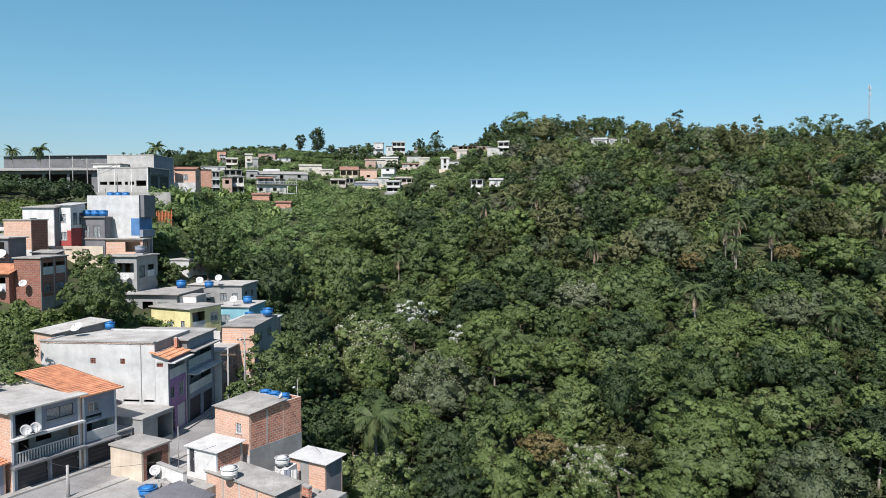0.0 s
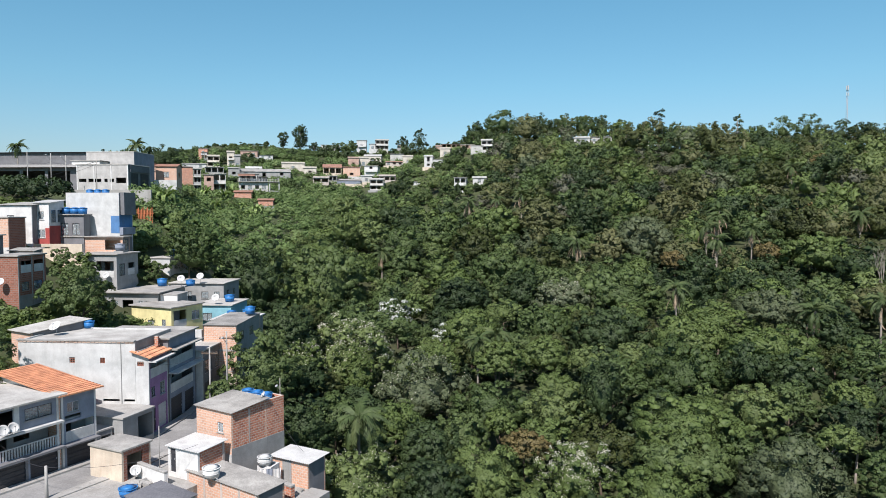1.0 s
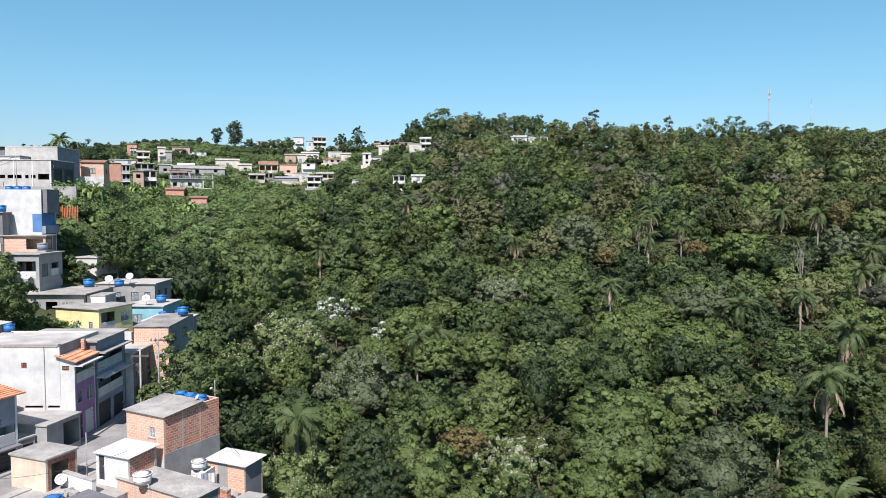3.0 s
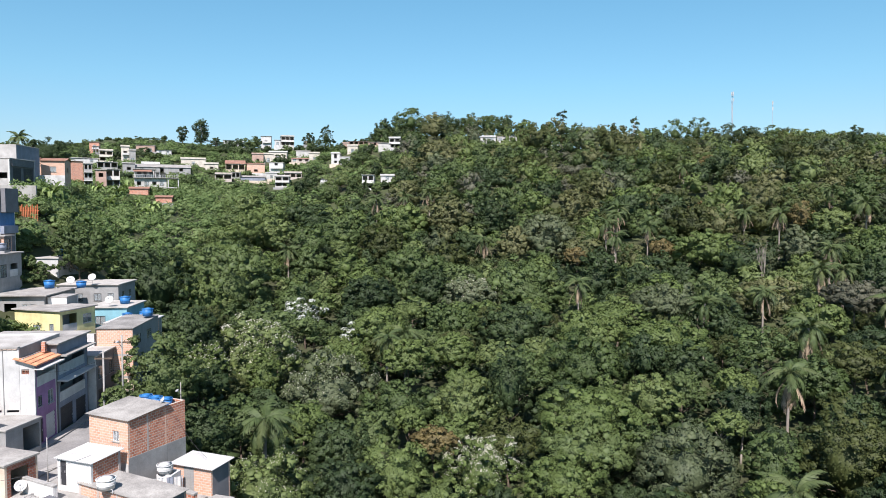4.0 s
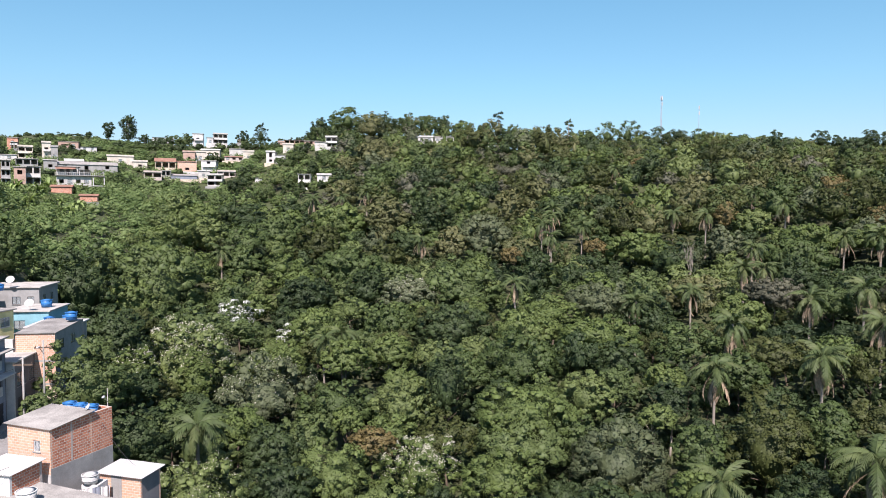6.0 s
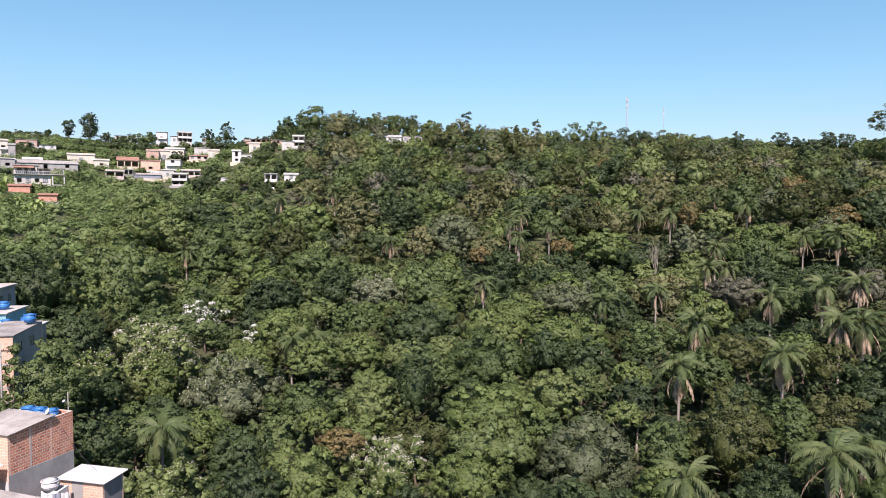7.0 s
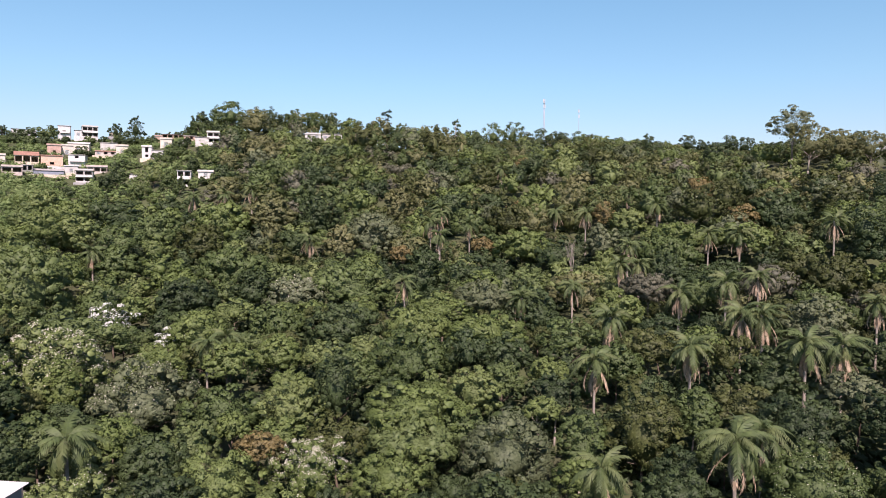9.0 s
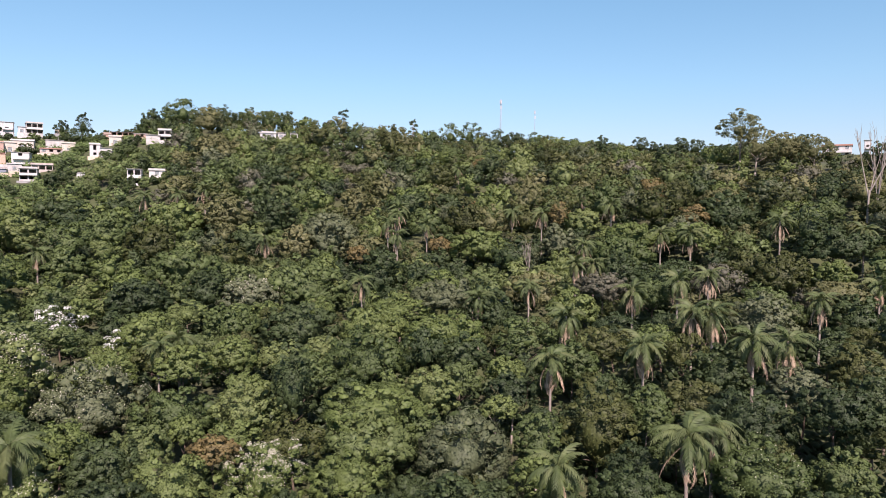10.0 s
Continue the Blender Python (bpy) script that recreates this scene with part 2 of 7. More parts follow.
def opening(host, m, hole, kind, t):
    """What fills a hole in a wall. host: the thing; m: the wall's frame inside it."""
    x0, x1, z0, z1 = hole
    if kind == "void":
        return
    if kind in ("window", "sash", "barred"):
        bm = bmesh.new()
        f = 0.05
        for q in ((x0, x1, z0, z0 + f), (x0, x1, z1 - f, z1), (x0, x0 + f, z0 + f, z1 - f), (x1 - f, x1, z0 + f, z1 - f)):
            add_box(bm, q[0], q[1], 0.04, 0.09, q[2], q[3])
        xm = (x0 + x1) / 2
        add_box(bm, xm - 0.025, xm + 0.025, 0.045, 0.085, z0 + f, z1 - f)
        if kind == "barred":
            k = x0 + 0.15
            while k < x1 - 0.1:
                add_box(bm, k, k + 0.02, 0.0, 0.02, z0 + f, z1 - f)
                k += 0.15
        win = part("window", bm, METAL if kind != "sash" else DARK_FRAME, host)
        win.matrix_basis = m
        part("pane", boxed(x0 + f, x1 - f, 0.06, 0.07, z0 + f, z1 - f), GLASS, win).visible_shadow = False
        part("sill", boxed(x0 - 0.06, x1 + 0.06, -0.06, 0.03, z0 - 0.06, z0 - 0.003), CONCRETE, win)
    elif kind in ("door", "gate", "shutter"):
        mat = {"door": DARK_FRAME, "gate": DARK_FRAME, "shutter": METAL}[kind]
        # one ribbed leaf: flat bands that step in and out
        bm = bmesh.new()
        bands = 4 if kind == "door" else max(4, int((z1 - z0) / 0.16))
        rows = []
        for k in range(bands):
            for z in (k / bands, (k + 1) / bands):
                zz = z0 + 0.003 + (z1 - z0 - 0.006) * z
                yy = 0.055 if k % 2 else 0.085
                rows.append([bm.verts.new((x, y, zz)) for x, y in ((x0 + 0.003, yy), (x1 - 0.003, yy), (x1 - 0.003, 0.12), (x0 + 0.003, 0.12))])
        for a, b in zip(rows, rows[1:]):
            for k in range(4):
                bm.faces.new((a[k], a[(k + 1) % 4], b[(k + 1) % 4], b[k]))
        bm.faces.new(rows[0][::-1])
        bm.faces.new(rows[-1])
        d = part("door", bm, mat, host)
        d.matrix_basis = m
        part("handle", boxed(x1 - 0.16, x1 - 0.10, 0.0, 0.05, z0 + 0.95, z0 + 1.1), STEEL, d)
    elif kind in ("loggia", "veranda"):
        # recessed porch: back wall with a door and a window, floor, rail or parapet at the front
        deep = 1.15
        dx = x0 + (x1 - x0) * 0.18
        holes = [(dx - x0, dx - x0 + 0.8, 0.02, min(2.0, z1 - z0 - 0.15))]
        if x1 - dx > 2.4:
            holes.append((dx - x0 + 1.3, min(x1 - x0 - 0.2, dx - x0 + 2.5), 0.8, min(1.7, z1 - z0 - 0.2)))
        b = wall_bm(x1 - x0 - 0.01, z1 - z0 - 0.005, 0.1, holes)
        bmesh.ops.translate(b, verts=b.verts, vec=(x0 + 0.005, deep, z0))
        porch = part("porch_wall", b, GREY, host)
        porch.matrix_basis = m
        part("porch_floor", boxed(x0 + 0.004, x1 - 0.004, t + 0.003, deep - 0.003, z0 - 0.1, z0), CONCRETE, porch)
        if kind == "veranda":
            part("parapet", boxed(x0 + 0.003, x1 - 0.003, 0.01, 0.13, z0 + 0.003, z0 + 0.85), OFFWHITE, porch)
        else:
            bm = bmesh.new()
            add_box(bm, x0 + 0.003, x1 - 0.003, 0.0, 0.12, z0 + 0.72, z0 + 0.80)
            k = x0 + 0.06
            while k < x1 - 0.1:
                add_box(bm, k, k + 0.09, 0.02, 0.10, z0 + 0.003, z0 + 0.72)
                k += 0.21
            part("railing", bm, OFFWHITE, porch, "white balustrade railing")
    elif kind == "vent":
        bm = bmesh.new()
        for k in range(3):
            z = z0 + (z1 - z0) * k / 3
            add_box(bm, x0 + 0.003, x1 - 0.003, 0.03, 0.10, z + 0.003, z + 0.05)
        for k in range(3):
            x = x0 + (x1 - x0) * (k + 0.5) / 3
            add_box(bm, x - 0.02, x + 0.02, 0.035, 0.095, z0, z1)
        part("vent", bm, BRICK_DARK, host, "hollow vent blocks").matrix_basis = m
    elif kind == "balcony":
        bm = bmesh.new()
        add_box(bm, x0, x1, -0.02, 0.08, z0 + 0.98, z0 + 1.05)
        k = x0 + 0.05
        while k < x1 - 0.05:
            add_box(bm, k, k + 0.06, 0.0, 0.06, z0, z0 + 0.98)
            k += 0.19
        r = part("railing", bm, OFFWHITE, host, "white balustrade railing")
        r.matrix_basis = m


FOOT = []      # what the houses stand on, kept free of trees


def roof_sheet_bm(x0, x1, y0, y1, za, zb, axis, pitch=0.18, amp=0.03, t=0.03):
    """Corrugated sheet over a rectangle, at height za at the low end of axis and zb at its high end; the waves run down the fall."""
    bm = bmesh.new()
    across = (y0, y1) if axis == "x" else (x0, x1)
    count = max(6, min(120, int((across[1] - across[0]) / pitch * 2)))
    rows = []
    for k in range(count + 1):
        s = across[0] + (across[1] - across[0]) * k / count
        w = amp if k % 2 else -amp
        for side in (0, 1):
            if axis == "x":
                q = [(x0, s, za + w + side * t), (x1, s, zb + w + side * t)]
            else:
                q = [(s, y0, za + w + side * t), (s, y1, zb + w + side * t)]
            rows.append([bm.verts.new(c) for c in q])
    for k in range(count):
        a, b, c, d = rows[2 * k], rows[2 * k + 1], rows[2 * k + 2], rows[2 * k + 3]
        bm.faces.new((b[0], d[0], d[1], b[1]))
        bm.faces.new((a[0], a[1], c[1], c[0]))
        bm.faces.new((a[0], c[0], d[0], b[0]))
        bm.faces.new((a[1], b[1], d[1], c[1]))
    for e in (0, count):
        a, b = rows[2 * e], rows[2 * e + 1]
        bm.faces.new((a[0], b[0], b[1], a[1]))
    bmesh.ops.recalc_face_normals(bm, faces=bm.faces)
    return bm


def tile_roof_bm(x0, x1, y0, y1, za, zb, axis, size=1.0):
    """Clay tiles as one sheet: ribbed courses that step down the fall."""
    bm = bmesh.new()
    run = (x1 - x0) if axis == "x" else (y1 - y0)
    across = (y0, y1) if axis == "x" else (x0, x1)
    courses = max(3, int(abs(run) / (0.38 * size)))
    n = max(4, int((across[1] - across[0]) / (0.22 * size)) * 2)
    up = zb > za
    lines = []
    for k in range(courses):
        for f, lift in ((k / courses, 0.06 if up else 0.0), ((k + 1) / courses, 0.0 if up else 0.06)):
            lines.append((f, lift))

    def row(f, lift, flat):
        out = []
        for j in range(n + 1):
            q = across[0] + (across[1] - across[0]) * j / n
            w = 0.0 if flat else (0.05 if j % 2 else 0.0) + lift
            z = za + (zb - za) * f + w - (0.03 if flat else 0)
            out.append(bm.verts.new((x0 + run * f, q, z) if axis == "x" else (q, y0 + run * f, z)))
        return out

    rows = [row(f, lift, False) for f, lift in lines]
    under = [row(0, 0, True), row(1, 0, True)]
    for a, b in list(zip(rows, rows[1:])) + [(under[0], rows[0]), (rows[-1], under[1]), (under[1], under[0])]:
        for j in range(n):
            bm.faces.new((a[j], a[j + 1], b[j + 1], b[j]))
    for j in (0, n):
        bm.faces.new([under[0][j], *[r[j] for r in rows], under[1][j]])
    bmesh.ops.recalc_face_normals(bm, faces=bm.faces)
    return bm


def house(name, label, corner, heading, w, l, z0, top, front=GREY, right=None, back=None, roof="slab", roof_mat=FIBRO,
          fo=(), ro=(), sink=1.5, floors=None, overhang=0.25, rise=0.5, parapet=0.0, group="", category="house", band=None, coarse=1.0):
    """A house whose near right corner stands at corner; x runs across its front (the front lies at x from -w to 0), y away along heading.
    fo, ro: openings of the front (x from its left end) and of the right side (x from the near corner): (x0, x1, z0, z1, kind)."""
    t = 0.16
    right = right or front
    back = back or front
    h = top - z0
    e = empty(name, pose(corner[0], corner[1], z0, 0, 0, -heading), label, category, group)
    FOOT.append((e.matrix_basis.copy(), w, l))

    def side(m, length, mat, ops):
        b = wall_bm(length, h + sink, t, [(o[0], o[1], o[2] + sink, o[3] + sink) for o in ops])
        bmesh.ops.translate(b, verts=b.verts, vec=(0, 0, -sink))
        part("wall", b, mat, e).matrix_basis = m
        for o in ops:
            opening(e, m, o[:4], o[4], t)

    side(pose(-w, 0, 0), w, front, fo)
    side(pose(0, t + 0.002, 0, 0, 0, 90), l - 2 * t - 0.004, right, ro)
    side(pose(-w, l - t - 0.002, 0, 0, 0, -90), l - 2 * t - 0.004, back, ())
    side(pose(0, l, 0, 0, 0, 180), w, back, ())
    n = floors or max(1, round(h / 2.9))
    for k in range(n):
        z = h * k / n
        part("floor_slab", boxed(-w + t + 0.003, -t - 0.003, t + 0.003, l - t - 0.003, z - 0.15, z), CONCRETE, e)
    if band:
        for k in range(1, n):
            z = h * k / n
            part("concrete_band", boxed(-w - 0.012, 0.012, -0.012, l + 0.012, z - 0.12, z + 0.1), band, e)
    o = overhang
    if roof == "slab":
        part("roof", boxed(-w - o, o, -o, l + o, h + 0.003, h + 0.16, bevel=0.02), roof_mat, e)
    elif roof == "open":
        part("roof", boxed(-w + t + 0.003, -t - 0.003, t + 0.003, l - t - 0.003, h - parapet - 0.15, h - parapet), roof_mat, e)
    elif roof == "sheet":      # one fall to the front
        part("roof", roof_sheet_bm(-w - o, o, -o, l + o, h + 0.06, h + 0.06 + rise, "y", 0.18 * coarse), roof_mat, e)
        gable_fill(e, w, l, h, 0.0, rise, t, right, "y")
    elif roof == "sheet_right":
        part("roof", roof_sheet_bm(-w - o, o, -o, l + o, h + 0.06 + rise, h + 0.06, "x", 0.18 * coarse), roof_mat, e)
        gable_fill(e, w, l, h, rise, 0.0, t, front, "x")
    elif roof == "tile_right":
        part("roof", tile_roof_bm(-w - o, o, -o, l + o, h + 0.04 + rise, h + 0.04, "x", coarse), roof_mat, e, "orange clay tiles")
        gable_fill(e, w, l, h, rise, 0.0, t, front, "x")
    elif roof == "tile":
        ym = l / 2
        part("roof", tile_roof_bm(-w - o, o, -o, ym, h + 0.03, h + 0.03 + rise, "y", coarse), roof_mat, e, "orange clay tiles")
        part("roof", tile_roof_bm(-w - o, o, ym + 0.003, l + o, h + 0.03 + rise, h + 0.03, "y", coarse), roof_mat, e, "orange clay tiles")
        b = bmesh.new()
        for x in (-w + 0.003, -t - 0.003):
            vs = [b.verts.new(c) for c in ((x, t, h), (x, l - t, h), (x, ym, h + rise), (x + t, t, h), (x + t, l - t, h), (x + t, ym, h + rise))]
            for q in ((0, 1, 2), (5, 4, 3), (0, 3, 4, 1), (1, 4, 5, 2), (2, 5, 3, 0)):
                b.faces.new([vs[k] for k in q])
        bmesh.ops.recalc_face_normals(b, faces=b.faces)
        part("gable", b, right, e)
    return e


def gable_fill(e, w, l, h, left, near, t, mat, axis):
    """Wedge between the wall heads and a sloping roof."""
    b = bmesh.new()
    if axis == "x":
        for y in (0.0, l - t):
            vs = [b.verts.new(c) for c in ((-w, y, h), (-0.002, y, h), (-w, y, h + left), (-w, y + t, h), (-0.002, y + t, h), (-w, y + t, h + left))]
            for q in ((0, 1, 2), (5, 4, 3), (0, 3, 4, 1), (1, 4, 5, 2), (2, 5, 3, 0)):
                b.faces.new([vs[k] for k in q])
        add_box(b, -w, -w + t, t + 0.002, l - t - 0.002, h, h + left - 0.02)
    else:
        for x in (-w, -t):
            vs = [b.verts.new(c) for c in ((x, 0.002, h), (x, l, h), (x, l, h + near), (x + t, 0.002, h), (x + t, l, h), (x + t, l, h + near))]
            for q in ((0, 1, 2), (5, 4, 3), (0, 3, 4, 1), (1, 4, 5, 2), (2, 5, 3, 0)):
                b.faces.new([vs[k] for k in q])
        add_box(b, -w + t + 0.002, -t - 0.002, l - t, l, h, h + near - 0.02)
    bmesh.ops.recalc_face_normals(b, faces=b.faces)
    part("gable", b, mat, e)


# ---------------------------------------------------------------- ground
RINGS = [0, 35, 50, 65, 80, 100, 120, 140, 170, 215, 265, 320, 400, 480, 3000]
AZIMUTHS = [-32, -22, -14, -5, 8, 22, 58]
SPUR_SIDE = [
    [-3, -2.5, -1.6, 0.2, 7.5, 14.5, 20, 24, 26, 27, 28, 29, 32, 30, 15],
    [-4, -3.5, -1.8, -0.8, 3.2, 8, 17.5, 22.5, 24, 25, 28, 36, 50, 46, 15],
    [-5, -4, -2, -2, -2, 1, 3.5, 6, 14, 23, 28, 39, 56, 54, 15],
    [-9, -9, -10, -10, -9, -7, -4.5, -2, 4, 12, 22, 36, 53, 54, 15],
]
FOREST_SIDE = [
    [-10, -10, -11, -10, -9, -6, -3.5, -1, 6, 17, 34, 53, 54, 48, 15],
    [-10, -10, -11, -10, -8, -5, -2, 1, 8, 19, 32, 47, 49, 42, 15],
    [-10, -10, -10, -9, -7, -4, -0.5, 3, 12, 24, 36, 42, 42, 36, 15],
]
HEIGHTS = SPUR_SIDE + FOREST_SIDE


def smooth(k):
    return k * k * (3 - 2 * k)


def ground_z(x, y):
    r = math.hypot(x, y)
    az = math.degrees(math.atan2(x, y))
    i = 0
    while i < len(RINGS) - 2 and RINGS[i + 1] < r:
        i += 1
    fr = min(1, max(0, (r - RINGS[i]) / (RINGS[i + 1] - RINGS[i])))
    if az <= AZIMUTHS[0] or az >= AZIMUTHS[-1]:
        # round the back, from the right edge to the left one
        back = (az - AZIMUTHS[-1]) % 360 / (360 - AZIMUTHS[-1] + AZIMUTHS[0])
        fa, a, b = smooth(back), HEIGHTS[-1], HEIGHTS[0]
    else:
        j = 0
        while AZIMUTHS[j + 1] < az:
            j += 1
        fa, a, b = smooth((az - AZIMUTHS[j]) / (AZIMUTHS[j + 1] - AZIMUTHS[j])), HEIGHTS[j], HEIGHTS[j + 1]
    za = a[i] + (a[i + 1] - a[i]) * fr
    zb = b[i] + (b[i + 1] - b[i]) * fr
    rough = noise.noise(Vector((x * 0.02, y * 0.02, 3.0))) * 1.6 * smooth(min(1, max(0, (r - 90) / 60)))
    return za + (zb - za) * fa + rough


def build_ground():
    radii = [0, 12, 24] + [30 + 5 * k for k in range(90)] + [490, 540, 620, 800, 1100, 1600, 2300, 3000]
    steps = 200
    vs, fs = [(0, 0, ground_z(0, 0.01))], []
    for r in radii[1:]:
        for k in range(steps):
            a = k * math.tau / steps
            x, y = r * math.sin(a), r * math.cos(a)
            vs.append((x, y, ground_z(x, y)))
    for k in range(steps):
        fs.append((0, 1 + (k + 1) % steps, 1 + k))
    for i in range(len(radii) - 2):
        for k in range(steps):
            a, b = 1 + i * steps + k, 1 + i * steps + (k + 1) % steps
            fs.append((a, b, b + steps, a + steps))
    me = bpy.data.meshes.new("ground")
    me.from_pydata(vs, [], fs)
    me.materials.append(SOIL)
    me.shade_smooth()
    tagged(new("ground", me), "dark earth and low growth of a wooded valley", "ground", kind="structure")


build_ground()


# ---------------------------------------------------------------- things that houses carry
def face_strip(e, face, w, l, u0, u1, z0, z1, mat, name="pillar", proud=0.02, label=""):
    """A pilaster, band or plaster coat laid on the front or the right face of a house."""
    if face == "front":
        bm = boxed(-w + u0, -w + u1, -proud, -0.003, z0, z1)
    else:
        bm = boxed(0.003, proud, u0, u1, z0, z1)
    return part(name, bm, mat, e, label)


def water_tank(x, y, z, r=0.55, h=0.75, mat=None, label="blue plastic water tank with a lid"):
    e = empty("water_tank", pose(x, y, z, 0, 0, x * 50 % 360), label, "water tank", "roof water tanks")
    mat = mat or TANK_BLUE
    bm = bmesh.new()
    add_tube(bm, (0, 0, 0), (0, 0, h), r * 0.86, r, 18)
    add_tube(bm, (0, 0, h * 0.42), (0, 0, h * 0.5), r * 0.96, r * 0.97, 18)
    part("body", bm, mat, e)
    bm = bmesh.new()
    add_tube(bm, (0, 0, h + 0.003), (0, 0, h + 0.06), r * 1.06, r * 1.05, 18)
    add_tube(bm, (0, 0, h + 0.063), (0, 0, h + 0.16), r * 0.95, r * 0.3, 18)
    part("lid", bm, mat, e)
    bm = bmesh.new()
    add_tube(bm, (r * 0.9, 0, 0.08), (r * 1.3, 0, 0.08), 0.025, 0.025, 6)
    add_tube(bm, (r * 1.3, 0, 0.1), (r * 1.3, 0, -0.25), 0.025, 0.025, 6)
    part("pipe", bm, METAL, e)
    return e


def dish(x, y, z, r=0.4, turn=0.0, up=35, mast=0.5):
    """Satellite dish on a short mast; turn is the way that it faces, 0 towards the camera's side."""
    e = empty("satellite_dish", pose(x, y, z, 0, 0, turn), "pale grey satellite dish on a short mast", "satellite dish", "satellite dishes")
    bm = bmesh.new()
    add_tube(bm, (0, 0, 0), (0, 0, mast), 0.025, 0.025, 6)
    part("mast", bm, STEEL, e)
    bm = bmesh.new()
    rings = []
    for k in range(1, 5):
        q = r * k / 4
        rings.append([bm.verts.new((q * math.cos(a * math.tau / 16), q * math.sin(a * math.tau / 16), q * q * 0.45 / r)) for a in range(16)])
    c = bm.verts.new((0, 0, 0))
    for a in range(16):
        bm.faces.new((c, rings[0][a], rings[0][(a + 1) % 16]))
        for k in range(3):
            bm.faces.new((rings[k][a], rings[k + 1][a], rings[k + 1][(a + 1) % 16], rings[k][(a + 1) % 16]))
    for f in bm.faces:
        f.smooth = True
    ret = bmesh.ops.extrude_face_region(bm, geom=bm.faces[:])
    bmesh.ops.translate(bm, verts=[g for g in ret["geom"] if isinstance(g, bmesh.types.BMVert)], vec=(0, 0, 0.02))
    bmesh.ops.recalc_face_normals(bm, faces=bm.faces)
    b = part("reflector", bm, OFFWHITE, e)
    b.matrix_basis = pose(0, -0.06, mast + r * 0.3, 90 - up, 0, 0)
    bm = bmesh.new()
    add_tube(bm, (0, -r, 0.1), (0, -0.1 * r, r * 1.0), 0.015, 0.015, 5)
    add_tube(bm, (0, -0.12 * r, r * 0.95), (0, 0.05 * r, r * 1.05), 0.05, 0.05, 6)
    part("feed_arm", bm, STEEL, b)
    return e


def pole(x, y, z, h=8.0, lamp=False, turn=0.0, r=0.11, arm=True):
    e = empty("utility_pole", pose(x, y, z, 0, 0, turn), "grey concrete utility pole" + (" with a crossarm" if arm else " standing by itself") + (" and a street lamp" if lamp else ""), "pole", "utility poles")
    bm = bmesh.new()
    add_tube(bm, (0, 0, -0.4), (0, 0, h), r, r * 0.65, 8)
    part("shaft", bm, CONCRETE, e)
    if arm:
        bm = boxed(-0.75, 0.75, -0.06, 0.06, h - 0.75, h - 0.62)
        for k in (-0.65, -0.25, 0.25, 0.65):
            add_tube(bm, (k, 0, h - 0.62), (k, 0, h - 0.48), 0.035, 0.03, 6)
        part("crossarm", bm, BARK, e)
    if lamp:
        bm = bmesh.new()
        add_tube(bm, (0, 0, h - 1.2), (0, -1.3, h - 0.4), 0.03, 0.025, 6)
        arm = part("lamp_arm", bm, STEEL, e)
        part("lamp_head", boxed(-0.1, 0.1, -1.75, -1.25, h - 0.44, h - 0.32, bevel=0.03), METAL, arm)
    return e


def cable(a, b, sag=0.5, r=0.012):
    cu = bpy.data.curves.new("cable", "CURVE")
    cu.dimensions, cu.bevel_depth, cu.bevel_resolution = "3D", r, 1
    sp = cu.splines.new("POLY")
    sp.points.add(12)
    for k in range(13):
        f = k / 12
        p = Vector(a).lerp(Vector(b), f)
        sp.points[k].co = (p.x, p.y, p.z - sag * 4 * f * (1 - f), 1)
    cu.materials.append(DARK_FRAME)
    return tagged(new("cable", cu), "thin black overhead cable between supports", "cable", "overhead cables")


def sheet_pile(x, y, z, turn, kind):
    """Small heaps in the yards."""
    g = np.random.default_rng(int(abs(x * 31 + y * 17)))
    if kind == "laundry":
        e = empty("washing_line", pose(x, y, z, 0, 0, turn), "white washing hung on a line in the yard", "washing")
        bm = bmesh.new()
        for k in (0, 2.2):
            add_tube(bm, (k, 0, 0), (k, 0, 1.9), 0.03, 0.03, 6)
        add_tube(bm, (0, 0, 1.85), (2.2, 0, 1.85), 0.01, 0.01, 4)
        part("line", bm, STEEL, e)
        for k in range(4):
            bm = bmesh.new()
            vs = []
            for i in range(7):
                for j in range(2):
                    zz = 1.85 - j * float(g.uniform(0.8, 1.2))
                    vs.append((bm.verts.new((0.12 + k * 0.52 + i * 0.075, 0.04 * math.sin(i * 1.7 + k), zz)), bm.verts.new((0.12 + k * 0.52 + i * 0.075, 0.04 * math.sin(i * 1.7 + k) + 0.012, zz))))
            for i in range(6):
                a, b, c, d = vs[2 * i], vs[2 * i + 1], vs[2 * i + 3], vs[2 * i + 2]
                bm.faces.new((a[0], b[0], c[0], d[0]))
                bm.faces.new((a[1], d[1], c[1], b[1]))
            part("cloth", bm, WHITE if k != 2 else LILAC, e)
        return e
    e = empty("rubble_heap", pose(x, y, z, 0, 0, turn), "heap of broken blocks and boards", "rubble")
    bm = bmesh.new()
    for k in range(16):
        q, r_, s_ = g.normal() * 0.5, g.normal() * 0.35, g.uniform(0.08, 0.28)
        fs = add_box(bm, q - s_, q + s_, r_ - s_ * 0.6, r_ + s_ * 0.6, 0, s_ * 1.2)
        vs = list({v for f in fs for v in f.verts})
        bmesh.ops.rotate(bm, verts=vs, cent=(q, r_, 0.1), matrix=Euler((g.uniform(-0.3, 0.3), g.uniform(-0.3, 0.3), g.uniform(0, 3))).to_matrix())
    tagged(part("rubble", bm, CONCRETE, e), kind="stuff")
    return e


